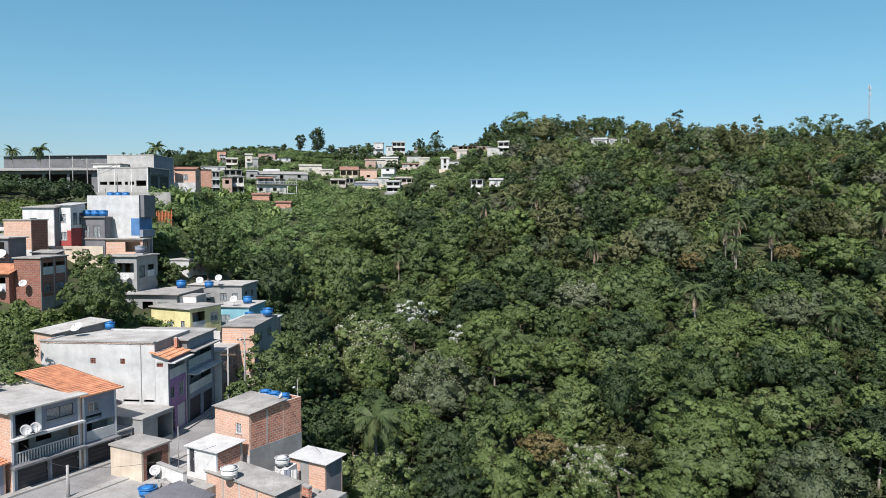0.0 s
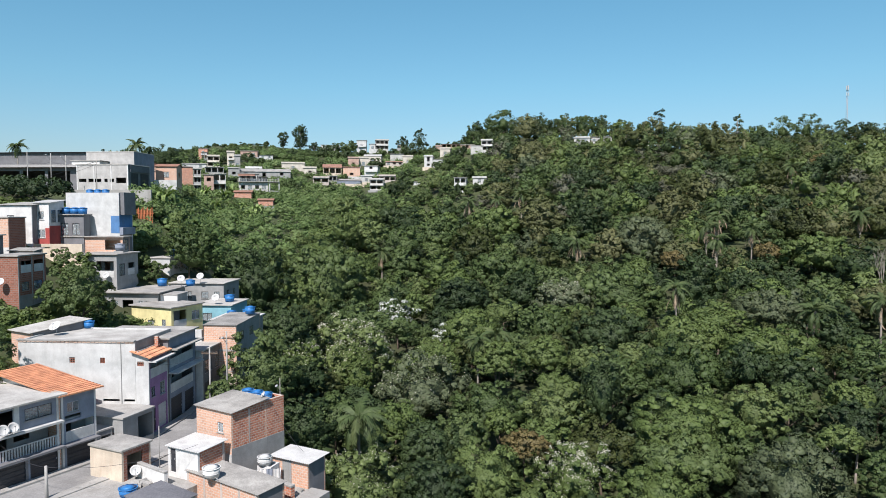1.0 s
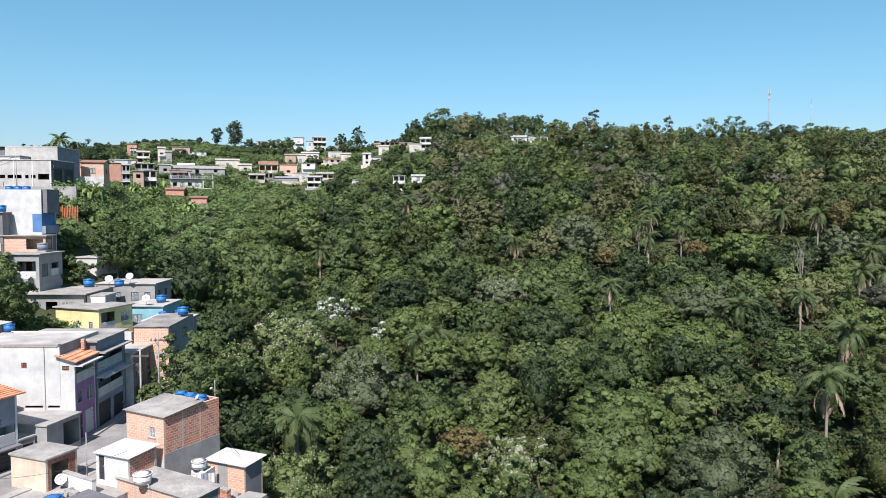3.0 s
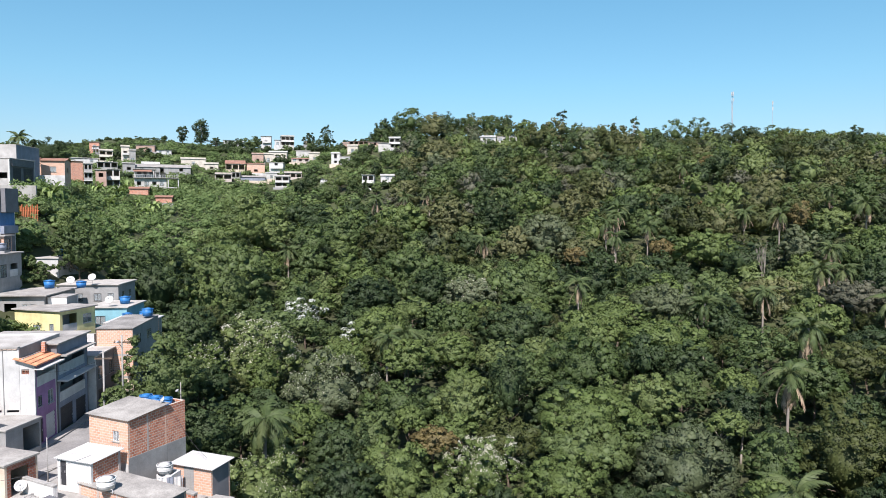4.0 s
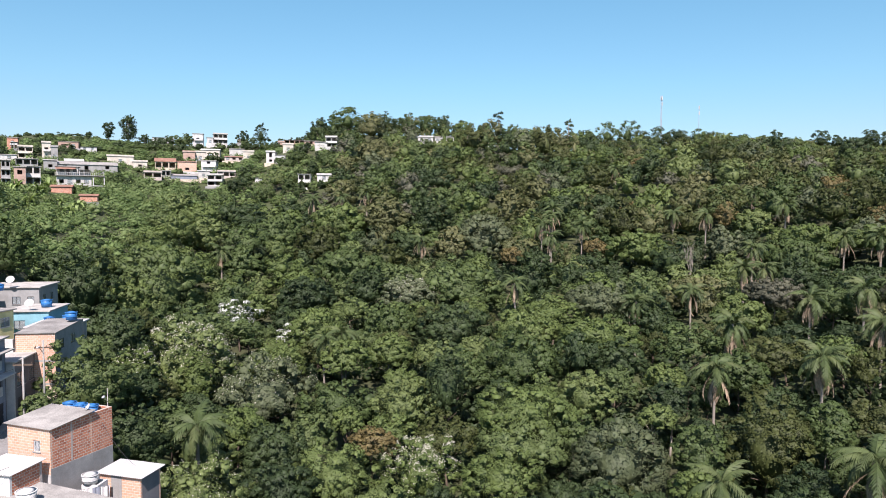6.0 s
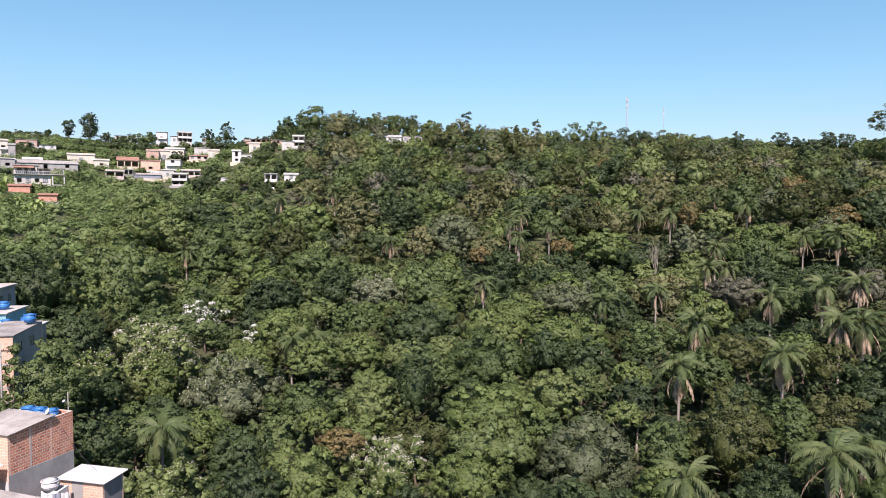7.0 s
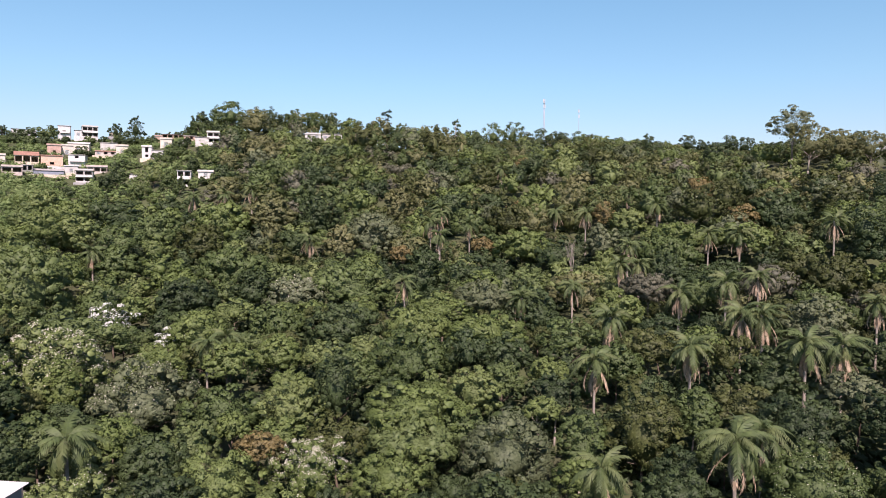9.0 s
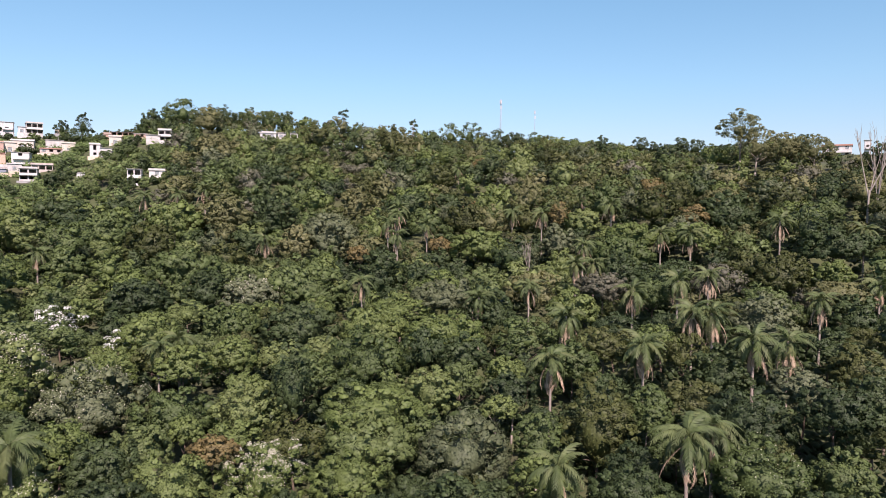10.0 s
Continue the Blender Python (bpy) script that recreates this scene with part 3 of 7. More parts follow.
# ---------------------------------------------------------------- street
def ribbon(name, pts, width, z0, z1, mat, label, category, side=0.0):
    """Paved strip of some thickness along a line of points (x, y, z)."""
    bm = bmesh.new()
    rows = []
    for k, p in enumerate(pts):
        a, b = Vector(pts[max(0, k - 1)]), Vector(pts[min(len(pts) - 1, k + 1)])
        d = (b - a).normalized()
        nrm = Vector((d.y, -d.x, 0)).normalized()
        c = Vector(p) + nrm * side
        rows.append([bm.verts.new(c + nrm * s + Vector((0, 0, z))) for s, z in ((-width / 2, z1), (width / 2, z1), (width / 2, z0), (-width / 2, z0))])
    for a, b in zip(rows, rows[1:]):
        for k in range(4):
            bm.faces.new((a[k], a[(k + 1) % 4], b[(k + 1) % 4], b[k]))
    bm.faces.new(rows[0])
    bm.faces.new(rows[-1][::-1])
    bmesh.ops.recalc_face_normals(bm, faces=bm.faces)
    me = bpy.data.meshes.new(name)
    bm.to_mesh(me)
    bm.free()
    me.materials.append(mat)
    return tagged(new(name, me), label, category, kind="structure")


STREET = [(-34.0, 39.0, 0), (-30.5, 44.0, 0), (-27.0, 50.0, 0), (-23.9, 55.5, 0), (-22.0, 61.0, 0), (-21.2, 67.0, 0.1), (-20.9, 73.0, 0.3)]
ribbon("road", STREET, 3.6, -0.9, 0.0, ASPHALT, "grey worn asphalt street between the houses", "road")
ribbon("pavement", STREET, 0.8, -0.9, 0.14, CONCRETE, "narrow concrete pavement with a kerb", "pavement", -2.1)
ribbon("pavement", STREET, 0.8, -0.9, 0.14, CONCRETE, "narrow concrete pavement with a kerb", "pavement", 2.1)
ribbon("paved_yard", [(-27.0, 41.0, 0), (-24.5, 45.0, 0), (-20.5, 51.5, 0), (-18.6, 57.0, 0), (-18.0, 63.0, 0)], 6.6, -2.5, 0.05, CONCRETE, "cracked concrete yard among the huts", "pavement", 0.8)

# ---------------------------------------------------------------- houses by the street
e = house("brick_house", "bare brick house above a grey cement storey", (-15.0, 53.0), 34, 4.1, 3.6, -0.8, 4.4, BRICK_LIGHT, BRICK, roof="sheet", roof_mat=FIBRO, rise=0.35, overhang=0.2,
          fo=[(2.5, 3.15, 3.5, 4.3, "barred")], sink=2.5)
face_strip(e, "right", 4.1, 3.6, 0.0, 3.6, -2.5, 2.4, GREY, "cement_coat", 0.03, "rough grey cement coat")
face_strip(e, "right", 4.1, 3.6, 1.7, 1.86, 2.45, 5.15, PINKISH, "pillar", 0.012, "mortar-smeared brick pier")
face_strip(e, "front", 4.1, 3.6, 0.0, 4.1, -2.5, 1.95, OFFWHITE, "cement_coat", 0.03, "pale cement coat")
e = house("brick_house", "roofless brick terrace behind the brick house", (-12.98, 56.00), 34, 4.1, 1.9, -0.8, 4.6, BRICK, BRICK, roof="open", parapet=1.0, roof_mat=CONCRETE, sink=2.5)
face_strip(e, "right", 4.1, 1.9, 0.0, 1.9, -2.5, 2.4, GREY, "cement_coat", 0.03, "rough grey cement coat")
for q in ((-15.15, 58.68), (-14.24, 58.06), (-13.33, 57.45)):
    water_tank(q[0], q[1], 4.02, 0.5, 0.75)
dish(-13.18, 56.24, 4.6, 0.24, -60, mast=0.3)

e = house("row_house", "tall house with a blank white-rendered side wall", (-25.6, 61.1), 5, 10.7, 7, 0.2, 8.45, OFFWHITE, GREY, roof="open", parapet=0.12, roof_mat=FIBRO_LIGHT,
          fo=[(4.7, 5.2, 6.3, 6.8, "vent"), (7.5, 7.95, 6.3, 6.8, "vent"), (7.7, 9.2, 2.9, 3.12, "void"), (9.6, 10.6, 2.9, 3.12, "void")])
for q in (9.4,):
    face_strip(e, "front", 10.7, 7, q, q + 0.05, 0.2, 8.2, GREY, "drain_pipe", 0.06)
part("coping", boxed(-10.8, -0.02, -0.12, 0.28, 8.25, 8.36), CONCRETE, e)
course = bpy.data.meshes.new("brick")
bm = boxed(-0.16, 0.16, -0.07, 0.1, -0.06, 0.06, bevel=0.01)
bm.to_mesh(course)
bm.free()
course.materials.append(BRICK_LIGHT)
for k in range(27):
    share("brick", course, e, pose(-0.3 - 0.39 * k, 0, 8.18 + 0.012 * math.sin(k * 3.7), 0, 2.5 * math.sin(k * 5.1), 3 * math.sin(k * 1.9)))
e = house("row_house", "violet street front under a clay-tile roof", (-24.4, 61.0), 5, 1.19, 3.6, 0.2, 7.0, OFFWHITE, PURPLE, roof="tile_right", roof_mat=CLAY, rise=0.6, overhang=0.35,
          fo=[(0.15, 0.75, 6.1, 6.5, "vent")],
          ro=[(0.3, 1.0, 0.05, 2.1, "door"), (1.5, 3.1, 0.05, 2.2, "shutter"), (0.25, 0.95, 3.2, 4.1, "sash"), (1.9, 2.9, 3.0, 4.2, "window"), (0.15, 3.4, 4.9, 6.4, "veranda")])
part("canopy", boxed(0.003, 0.75, -0.1, 3.7, 6.45, 6.56), WHITE_SHEET, e)
part("chimney", boxed(-0.9, -0.6, 3.0, 3.3, 7.3, 8.2), BRICK, e)
# the grey blue street front has its shade in the colour
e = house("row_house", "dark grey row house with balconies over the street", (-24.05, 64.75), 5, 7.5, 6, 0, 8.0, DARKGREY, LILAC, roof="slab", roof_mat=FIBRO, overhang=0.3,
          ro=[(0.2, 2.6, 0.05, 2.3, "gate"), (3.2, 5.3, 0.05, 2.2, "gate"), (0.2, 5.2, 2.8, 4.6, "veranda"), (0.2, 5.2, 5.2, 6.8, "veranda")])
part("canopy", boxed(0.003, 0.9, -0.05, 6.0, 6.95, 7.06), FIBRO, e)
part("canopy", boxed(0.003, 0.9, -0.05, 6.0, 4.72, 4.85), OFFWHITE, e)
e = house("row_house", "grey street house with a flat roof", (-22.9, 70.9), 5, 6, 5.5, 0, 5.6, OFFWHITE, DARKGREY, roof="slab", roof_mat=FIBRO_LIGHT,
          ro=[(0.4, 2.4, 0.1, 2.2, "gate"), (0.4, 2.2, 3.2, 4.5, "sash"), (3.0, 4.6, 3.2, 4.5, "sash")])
house("garden_wall", "tall pale cement wall between the houses", (-24.4, 75.4), 5, 1.9, 0.5, 0, 7.0, OFFWHITE, GREY, roof="none", category="wall")

# right wall coloured grey blue for the even bluish shade on it
e = house("balcony_house", "house with balustrade balconies over dark garages", (-30.6, 48.4), 28, 9, 5.4, 0.0, 5.85, BRICK_LIGHT, LILAC, roof="slab", roof_mat=FIBRO_LIGHT, overhang=0.4, floors=3,
          ro=[(0.25, 2.6, 0.05, 1.75, "gate"), (2.8, 5.0, 0.05, 1.75, "gate"), (0.15, 5.0, 2.05, 3.75, "loggia"), (0.2, 1.7, 4.05, 5.6, "void"), (2.5, 4.6, 4.55, 5.45, "sash")])
face_strip(e, "right", 9, 5.4, 2.6, 2.8, 0.0, 1.8, DARKGREY, "pillar", 0.02)
part("canopy", boxed(0.003, 0.6, -0.1, 5.4, 1.85, 2.02), DARKGREY, e)
part("canopy", boxed(0.003, 0.5, -0.1, 5.4, 3.82, 3.98), OFFWHITE, e)
for q in (0.0, 5.1):
    face_strip(e, "right", 9, 5.1, q, q + 0.16, 0.0, 5.8, WHITE, "pillar", 0.05)
face_strip(e, "right", 9, 5.4, 1.8, 2.2, 4.0, 5.8, WHITE, "pillar", 0.12)
dish(-29.9, 48.9, 3.98, 0.42, 60, mast=0.3)
dish(-29.6, 49.6, 3.98, 0.40, 60, mast=0.3)
water_tank(-36.3, 53.6, 6.0, 0.6, 0.7)
house("roof_shelter", "low shelter with a sheet roof on the balcony house", (-36.0, 51.0), 28, 3.0, 2.2, 6.02, 7.3, DARKGREY, DARKGREY, roof="slab", roof_mat=FIBRO, sink=0.0, ro=[(0.2, 1.7, 0.1, 1.1, "void")], category="shelter")
house("lean_to", "lean-to with a clay-tile roof beside the balcony house", (-31.7, 46.6), 28, 4.0, 1.75, 0, 2.3, SALMON, LILAC, roof="tile_right", roof_mat=CLAY, rise=0.6, category="shed",
      ro=[(0.3, 1.2, 0.05, 1.8, "gate")])

# white front; the right wall's grey blue is part paint, part shade
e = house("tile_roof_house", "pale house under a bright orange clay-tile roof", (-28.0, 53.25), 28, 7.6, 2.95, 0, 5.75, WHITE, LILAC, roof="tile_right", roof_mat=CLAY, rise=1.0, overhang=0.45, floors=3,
          ro=[(0.2, 2.6, 0.05, 1.7, "gate"), (0.15, 2.6, 2.0, 3.5, "veranda"), (0.3, 1.3, 4.3, 5.1, "window"), (0.1, 1.5, 3.7, 4.1, "void")])
part("canopy", boxed(0.003, 0.6, -0.05, 2.9, 1.8, 1.92), DARKGREY, e)
e = house("garage", "low grey garage with a stained concrete roof", (-25.0, 57.0), 18, 6.5, 3.7, 0, 2.75, GREY, GREY, roof="slab", roof_mat=CONCRETE, overhang=0.1,
          ro=[(1.6, 3.5, 0.5, 2.5, "void"), (0.3, 0.7, 0.8, 1.2, "vent")], fo=[(5.2, 5.6, 1.2, 1.6, "vent")])
house("shed", "small rust-brown cabin on the garage roof", (-29.4, 59.2), 18, 1.3, 1.2, 2.92, 4.3, RED, BRICK, roof="slab", roof_mat=FIBRO, sink=0.0, overhang=0.05)
house("garage", "low dark garage behind the street", (-26.6, 55.9), 28, 3.6, 1.4, 0, 2.0, GREY, DARKGREY, roof="slab", roof_mat=CONCRETE, overhang=0.05, ro=[(0.2, 1.2, 0.3, 1.6, "void")])

e = house("hut", "small hut with a stained cream front", (-22.3, 50.5), 27, 3.4, 2.6, -0.2, 2.3, CREAM, BRICK_DARK, roof="slab", roof_mat=FIBRO, overhang=0.12,
          ro=[(0.3, 1.7, 0.1, 2.1, "void")])
dish(-21.6, 51.2, 0.05, 0.4, 20, mast=0.5)
e = house("hut", "small white hut with a white sheet roof", (-16.7, 50.3), 29, 3.1, 2.6, 0.3, 2.3, WHITE, BRICK, roof="sheet", roof_mat=WHITE_SHEET, rise=0.15, overhang=0.2,
          fo=[(0.25, 0.8, 0.1, 1.9, "door")])
face_strip(e, "right", 3.1, 2.6, 2.4, 2.6, -1.0, 2.2, PINKISH, "pillar", 0.025)
e = house("shed", "low brick shed with a grey corrugated roof", (-11.4, 46.2), 36, 7.7, 2.4, -1.0, 0.8, BRICK_LIGHT, DARKGREY, roof="sheet", roof_mat=FIBRO, rise=0.12, overhang=0.15, sink=3)
for q in (0.0, 1.9, 3.8, 5.7, 7.5):
    face_strip(e, "front", 7.7, 2.4, q, q + 0.2, -3, 1.75, PINKISH, "pillar", 0.025)
# dark grey right wall: the shade on that side is in its colour
e = house("shed", "brick shed with a pale sheet roof", (-9.0, 52.0), 30, 3.5, 2.1, -2.4, 0.8, BRICK_LIGHT, DARKGREY, roof="sheet", roof_mat=WHITE_SHEET, rise=0.12, overhang=0.25, sink=6)
face_strip(e, "front", 3.5, 2.1, 1.0, 1.9, 0.2, 3.2, GREY, "cement_coat", 0.02, "grey cement patch")
house("shed", "low shed with dark ribbed roof beside the yard", (-17.0, 43.9), 36, 4.0, 2.6, -0.6, 0.75, CREAM, GREY, roof="sheet", roof_mat=DARK_METAL, rise=0.15, overhang=0.1, sink=3)
house("garden_wall", "low brick yard wall with a cement coping", (-9.9, 50.1), 36, 5.0, 0.35, -1.5, -0.3, BRICK, BRICK_LIGHT, roof="slab", roof_mat=CONCRETE, overhang=0.03, category="wall", sink=4)
house("garden_wall", "low white wall along the yard", (-18.9, 49.6), 36, 3.4, 0.3, 0.0, 1.0, WHITE, WHITE, roof="slab", roof_mat=CONCRETE, overhang=0.02, category="wall")
water_tank(-20.9, 48.2, 0.05, 0.62, 0.5)
water_tank(-15.3, 48.9, 1.05, 0.62, 0.65, WHITE, "white fibreglass water tank with a lid")
water_tank(-12.25, 52.0, 0.75, 0.55, 0.6, OFFWHITE, "pale blue-white water tank on a stand")
house("tank_stand", "whitewashed block stand for a water tank", (-11.65, 51.4), 20, 1.2, 1.2, -1.4, 0.74, WHITE, WHITE, roof="none", category="stand", sink=2, fo=[(0.3, 0.9, 0.3, 1.6, "void")])
sheet_pile(-13.0, 50.6, -1.0, 10, "laundry")
sheet_pile(-10.8, 50.9, -1.2, 20, "rubble")
sheet_pile(-10.0, 51.4, -1.3, 60, "rubble")
sheet_pile(-20.5, 49.6, 0.05, 30, "rubble")
ribbon("paved_yard", [(-14.0, 46.0, -1.2), (-11.5, 50.0, -1.2), (-10.0, 53.0, -1.2)], 6.0, -4.5, 0.0, CONCRETE, "broken concrete yard behind the sheds", "pavement")
pole(-20.6, 53.2, 0.0, 3.4, r=0.05, arm=False)
pole(-26.2, 47.6, 0.0, 2.4, r=0.14, arm=False)
pole(-20.0, 64.0, 0.0, 7.5)
pole(-20.3, 70.5, 0.2, 7.5, True)
pole(-14.0, 66.0, -2.0, 6.0, True, r=0.05, arm=False)
cable((-30.2, 48.9, 3.6), (-26.2, 47.6, 2.3), 0.35)
cable((-26.2, 47.6, 2.3), (-16.6, 50.0, 3.0), 0.6)
cable((-20.0, 64.0, 6.8), (-20.3, 70.5, 6.9), 0.3)
cable((-20.0, 64.0, 6.8), (-24.2, 62.0, 6.2), 0.3)
cable((-13.2, 57.6, 4.6), (-9.5, 53.0, 1.4), 0.5)

# ---------------------------------------------------------------- terraces above the street
# both tenements take the darker brick in place of the shade on them
e = house("brick_tenement", "brick house with open verandas, coloured dark for its shade", (-43.6, 75.0), 5, 3.0, 4.7, 8.8, 15.0, BRICK_DARK, BRICK_DARK, roof="slab", roof_mat=FIBRO, overhang=0.15, floors=3,
          ro=[(0.3, 2.1, 4.4, 5.7, "veranda"), (2.5, 4.2, 4.4, 5.7, "veranda"), (0.4, 1.6, 2.5, 3.4, "sash"), (2.4, 3.9, 2.5, 3.4, "sash"), (3.0, 4.1, 0.9, 1.8, "sash")], sink=3)
face_strip(e, "right", 3, 4.4, 0.0, 4.4, -2.0, 2.0, GREY, "cement_coat", 0.02, "bare cement coat")
for q in (0.0, 2.2, 4.2):
    face_strip(e, "right", 3, 4.4, q, q + 0.18, 0.0, 6.1, CONCRETE, "pillar", 0.035)
e = house("brick_tenement", "brick house with a tiled veranda roof, coloured dark for its shade", (-46.65, 74.4), 5, 6.0, 5.0, 8.6, 13.4, BRICK_DARK, BRICK_DARK, roof="tile", roof_mat=CLAY, rise=0.9, overhang=0.3, floors=2,
          fo=[(1.8, 5.6, 2.9, 4.5, "veranda"), (2.1, 2.9, 0.6, 1.8, "sash")], sink=4)
dish(-47.6, 74.2, 11.4, 0.42, 10, mast=0.2)
dish(-45.2, 74.6, 12.0, 0.42, 10, mast=0.2)
e = house("shed", "low shed with a pale fibre-cement roof", (-36.4, 64.4), 32, 3.4, 5.6, 5.2, 8.6, BRICK_LIGHT, DARKGREY, roof="sheet", roof_mat=FIBRO_LIGHT, rise=0.55, overhang=0.25, sink=4, ro=[(0.3, 3.0, 0.4, 1.9, "void")])
water_tank(-33.3, 68.9, 8.4, 0.5, 0.6)
house("tank_stand", "cement block stand for a water tank", (-32.8, 68.3), 8, 1.0, 1.0, 6.0, 8.38, GREY, GREY, roof="none", category="stand", sink=4)
dish(-34.5, 65.2, 8.5, 0.55, -15, 50, mast=0.4)
e = house("yellow_house", "yellow house with an open corner porch", (-30.4, 83.0), 25, 6.4, 5.2, 5.6, 8.3, YELLOW, YELLOW, roof="slab", roof_mat=FIBRO, overhang=0.25, sink=5,
          ro=[(0.2, 2.3, 0.3, 2.3, "veranda"), (3.2, 4.5, 0.9, 2.0, "window"), (2.4, 3.6, -2.2, -1.0, "sash")], fo=[(2.6, 3.6, 0.5, 1.1, "sash"), (4.9, 5.5, 0.3, 1.3, "sash")])
house("garden_wall", "grey cement garden wall below the yellow house", (-30.2, 81.0), 5, 4.5, 0.3, 4.0, 6.2, GREY, GREY, roof="none", category="wall", sink=4)
house("flat_house", "low white house with a pale roof", (-27.0, 80.5), 5, 3.6, 2.2, 2.0, 5.0, OFFWHITE, DARKGREY, roof="slab", roof_mat=FIBRO, sink=3, ro=[(0.3, 1.6, 0.8, 2.0, "sash")])
e = house("brick_tower_house", "tall pale-brick house with a grey roof", (-20.6, 75.2), 5, 3.6, 7.9, 0.1, 7.5, BRICK_LIGHT, GREY, roof="sheet", roof_mat=FIBRO, rise=0.2, overhang=0.15, sink=3,
          ro=[(0.8, 2.2, 5.6, 6.6, "sash"), (4.0, 5.4, 5.6, 6.6, "sash")])
for q in (2.3, 4.6):
    face_strip(e, "front", 3.6, 7.9, 0.0, 3.6, q, q + 0.2, CONCRETE, "concrete_band", 0.02)
face_strip(e, "front", 3.6, 7.9, 0.0, 3.6, -3.0, 2.25, CREAM, "cement_coat", 0.02, "stained cement coat")
water_tank(-20.6, 81.2, 7.95, 0.6, 0.75)
e = house("flat_house", "low house with a white flat roof and water tanks", (-21.5, 84.5), 5, 4.6, 5, 2.0, 6.6, OFFWHITE, GREY, roof="slab", roof_mat=WHITE_SHEET, sink=4, fo=[(0.6, 1.6, 2.6, 3.6, "sash")])
for q in ((-24.2, 86.4), (-22.6, 87.6), (-21.8, 86.0)):
    water_tank(q[0], q[1], 6.77, 0.55, 0.7)
e = house("flat_house", "turquoise house with a flat grey roof", (-25.4, 90.5), 5, 4.6, 6, 4, 7.6, TEAL, TEAL, roof="slab", roof_mat=FIBRO_LIGHT, sink=4, fo=[(0.8, 2.0, 1.6, 2.6, "sash")])
water_tank(-26.4, 93.4, 7.8, 0.65, 0.8)
dish(-27.5, 91.0, 7.8, 0.5, 0, mast=0.6)
e = house("flat_house", "grey house with a long stained flat roof", (-34.0, 88.3), 5, 7.4, 8, 6.2, 9.5, GREY, GREY, roof="slab", roof_mat=FIBRO, overhang=0.5, sink=4,
          fo=[(1.2, 2.2, 1.2, 2.3, "sash"), (2.8, 4.2, 1.0, 2.4, "void"), (4.8, 5.5, 1.3, 2.3, "window"), (5.7, 6.4, 1.3, 2.3, "window")], ro=[(1.0, 2.2, 1.2, 2.2, "sash"), (4.0, 5.2, 1.2, 2.2, "sash")])
house("flat_house", "white block with an outside stair wall", (-31.6, 88.5), 5, 2.2, 3.0, 5.8, 9.2, WHITE, GREY, roof="slab", roof_mat=CONCRETE, sink=4, overhang=0.05)
water_tank(-36.0, 95.2, 9.7, 0.65, 0.9)
water_tank(-31.6, 93.5, 9.9, 0.6, 0.7)
dish(-33.0, 94.0, 9.7, 0.5, 10, mast=0.9)
e = house("flat_house", "grey house with small windows and a roof terrace", (-28.4, 97.6), 5, 7.6, 6, 6.4, 9.7, GREY, GREY, roof="slab", roof_mat=FIBRO_LIGHT, sink=4, ro=[(1.0, 1.9, 1.4, 2.3, "sash"), (3.4, 4.3, 1.4, 2.3, "sash")],
          fo=[(2.0, 3.0, 1.2, 2.2, "sash"), (4.4, 5.4, 1.2, 2.2, "sash"), (6.2, 7.0, 1.2, 2.2, "sash")])
dish(-31.5, 97.4, 9.9, 0.5, 0, mast=0.7)
e = house("terrace_house", "grey three-storey house with deep balconies", (-40.0, 90.5), 5, 5.0, 5.5, 8.4, 14.2, GREY, GREY, roof="slab", roof_mat=FIBRO, sink=5,
          fo=[(0.3, 1.9, 3.1, 5.0, "veranda"), (2.3, 4.6, 2.9, 5.0, "veranda"), (0.5, 1.7, 0.5, 2.0, "veranda"), (2.8, 4.4, 0.5, 1.9, "veranda")], ro=[(0.5, 1.9, 3.0, 4.6, "sash"), (2.6, 4.4, 3.0, 4.6, "veranda")])
face_strip(e, "front", 5, 5.5, 0.0, 5.0, 0.0, 0.45, BRICK_DARK, "brick_band", 0.02)
dish(-41.2, 90.2, 11.2, 0.42, 0, mast=0.2)
# grey on the right wall is its shade, the house is one off-white
e = house("white_house", "small white-grey house with blank walls", (-37.2, 101.5), 5, 3.8, 6, 9.8, 13.0, OFFWHITE, GREY, roof="slab", roof_mat=FIBRO_LIGHT, overhang=0.15, sink=4,
          ro=[(1.2, 1.9, 1.6, 2.4, "sash"), (3.4, 4.1, 1.6, 2.4, "sash")])
water_tank(-38.2, 105.5, 13.17, 0.6, 0.8)
house("terrace_wall", "stepped cement wall beside the small house", (-41.0, 100.5), 5, 2.6, 0.4, 9.6, 12.0, OFFWHITE, GREY, roof="none", category="wall", sink=3)

# white stacked house on its brick base
# right wall and overhang are white, coloured dark grey for their shade
e = house("white_house", "white stacked house with a blue balcony darkened for its shade", (-42.45, 97.2), 5, 7.6, 3.6, 16.6, 22.4, OFFWHITE, DARKGREY, roof="open", parapet=0.25, roof_mat=FIBRO_LIGHT, sink=6, floors=2,
          ro=[(0.4, 2.8, 0.4, 2.4, "veranda"), (1.0, 2.2, 3.6, 4.8, "sash")])
# flat blue coats carry the balcony recess and its shade in their colour
face_strip(e, "right", 7.6, 3.6, 0.0, 3.4, 0.0, 2.7, BLUE, "blue_shaded_coat", 0.02, "blue paint darkened for the balcony's shade")
face_strip(e, "right", 7.6, 3.6, 0.0, 3.4, 0.0, 1.0, LILAC, "balcony_front", 0.5, "pale blue balcony front")
part("upper_overhang", boxed(0.03, 0.6, 0.3, 3.4, 2.75, 5.85), DARKGREY, e)
face_strip(e, "front", 7.6, 3.6, 6.4, 7.6, 0.2, 2.6, BLUE, "blue_shaded_coat", 0.02, "blue paint darkened for the balcony's shade")
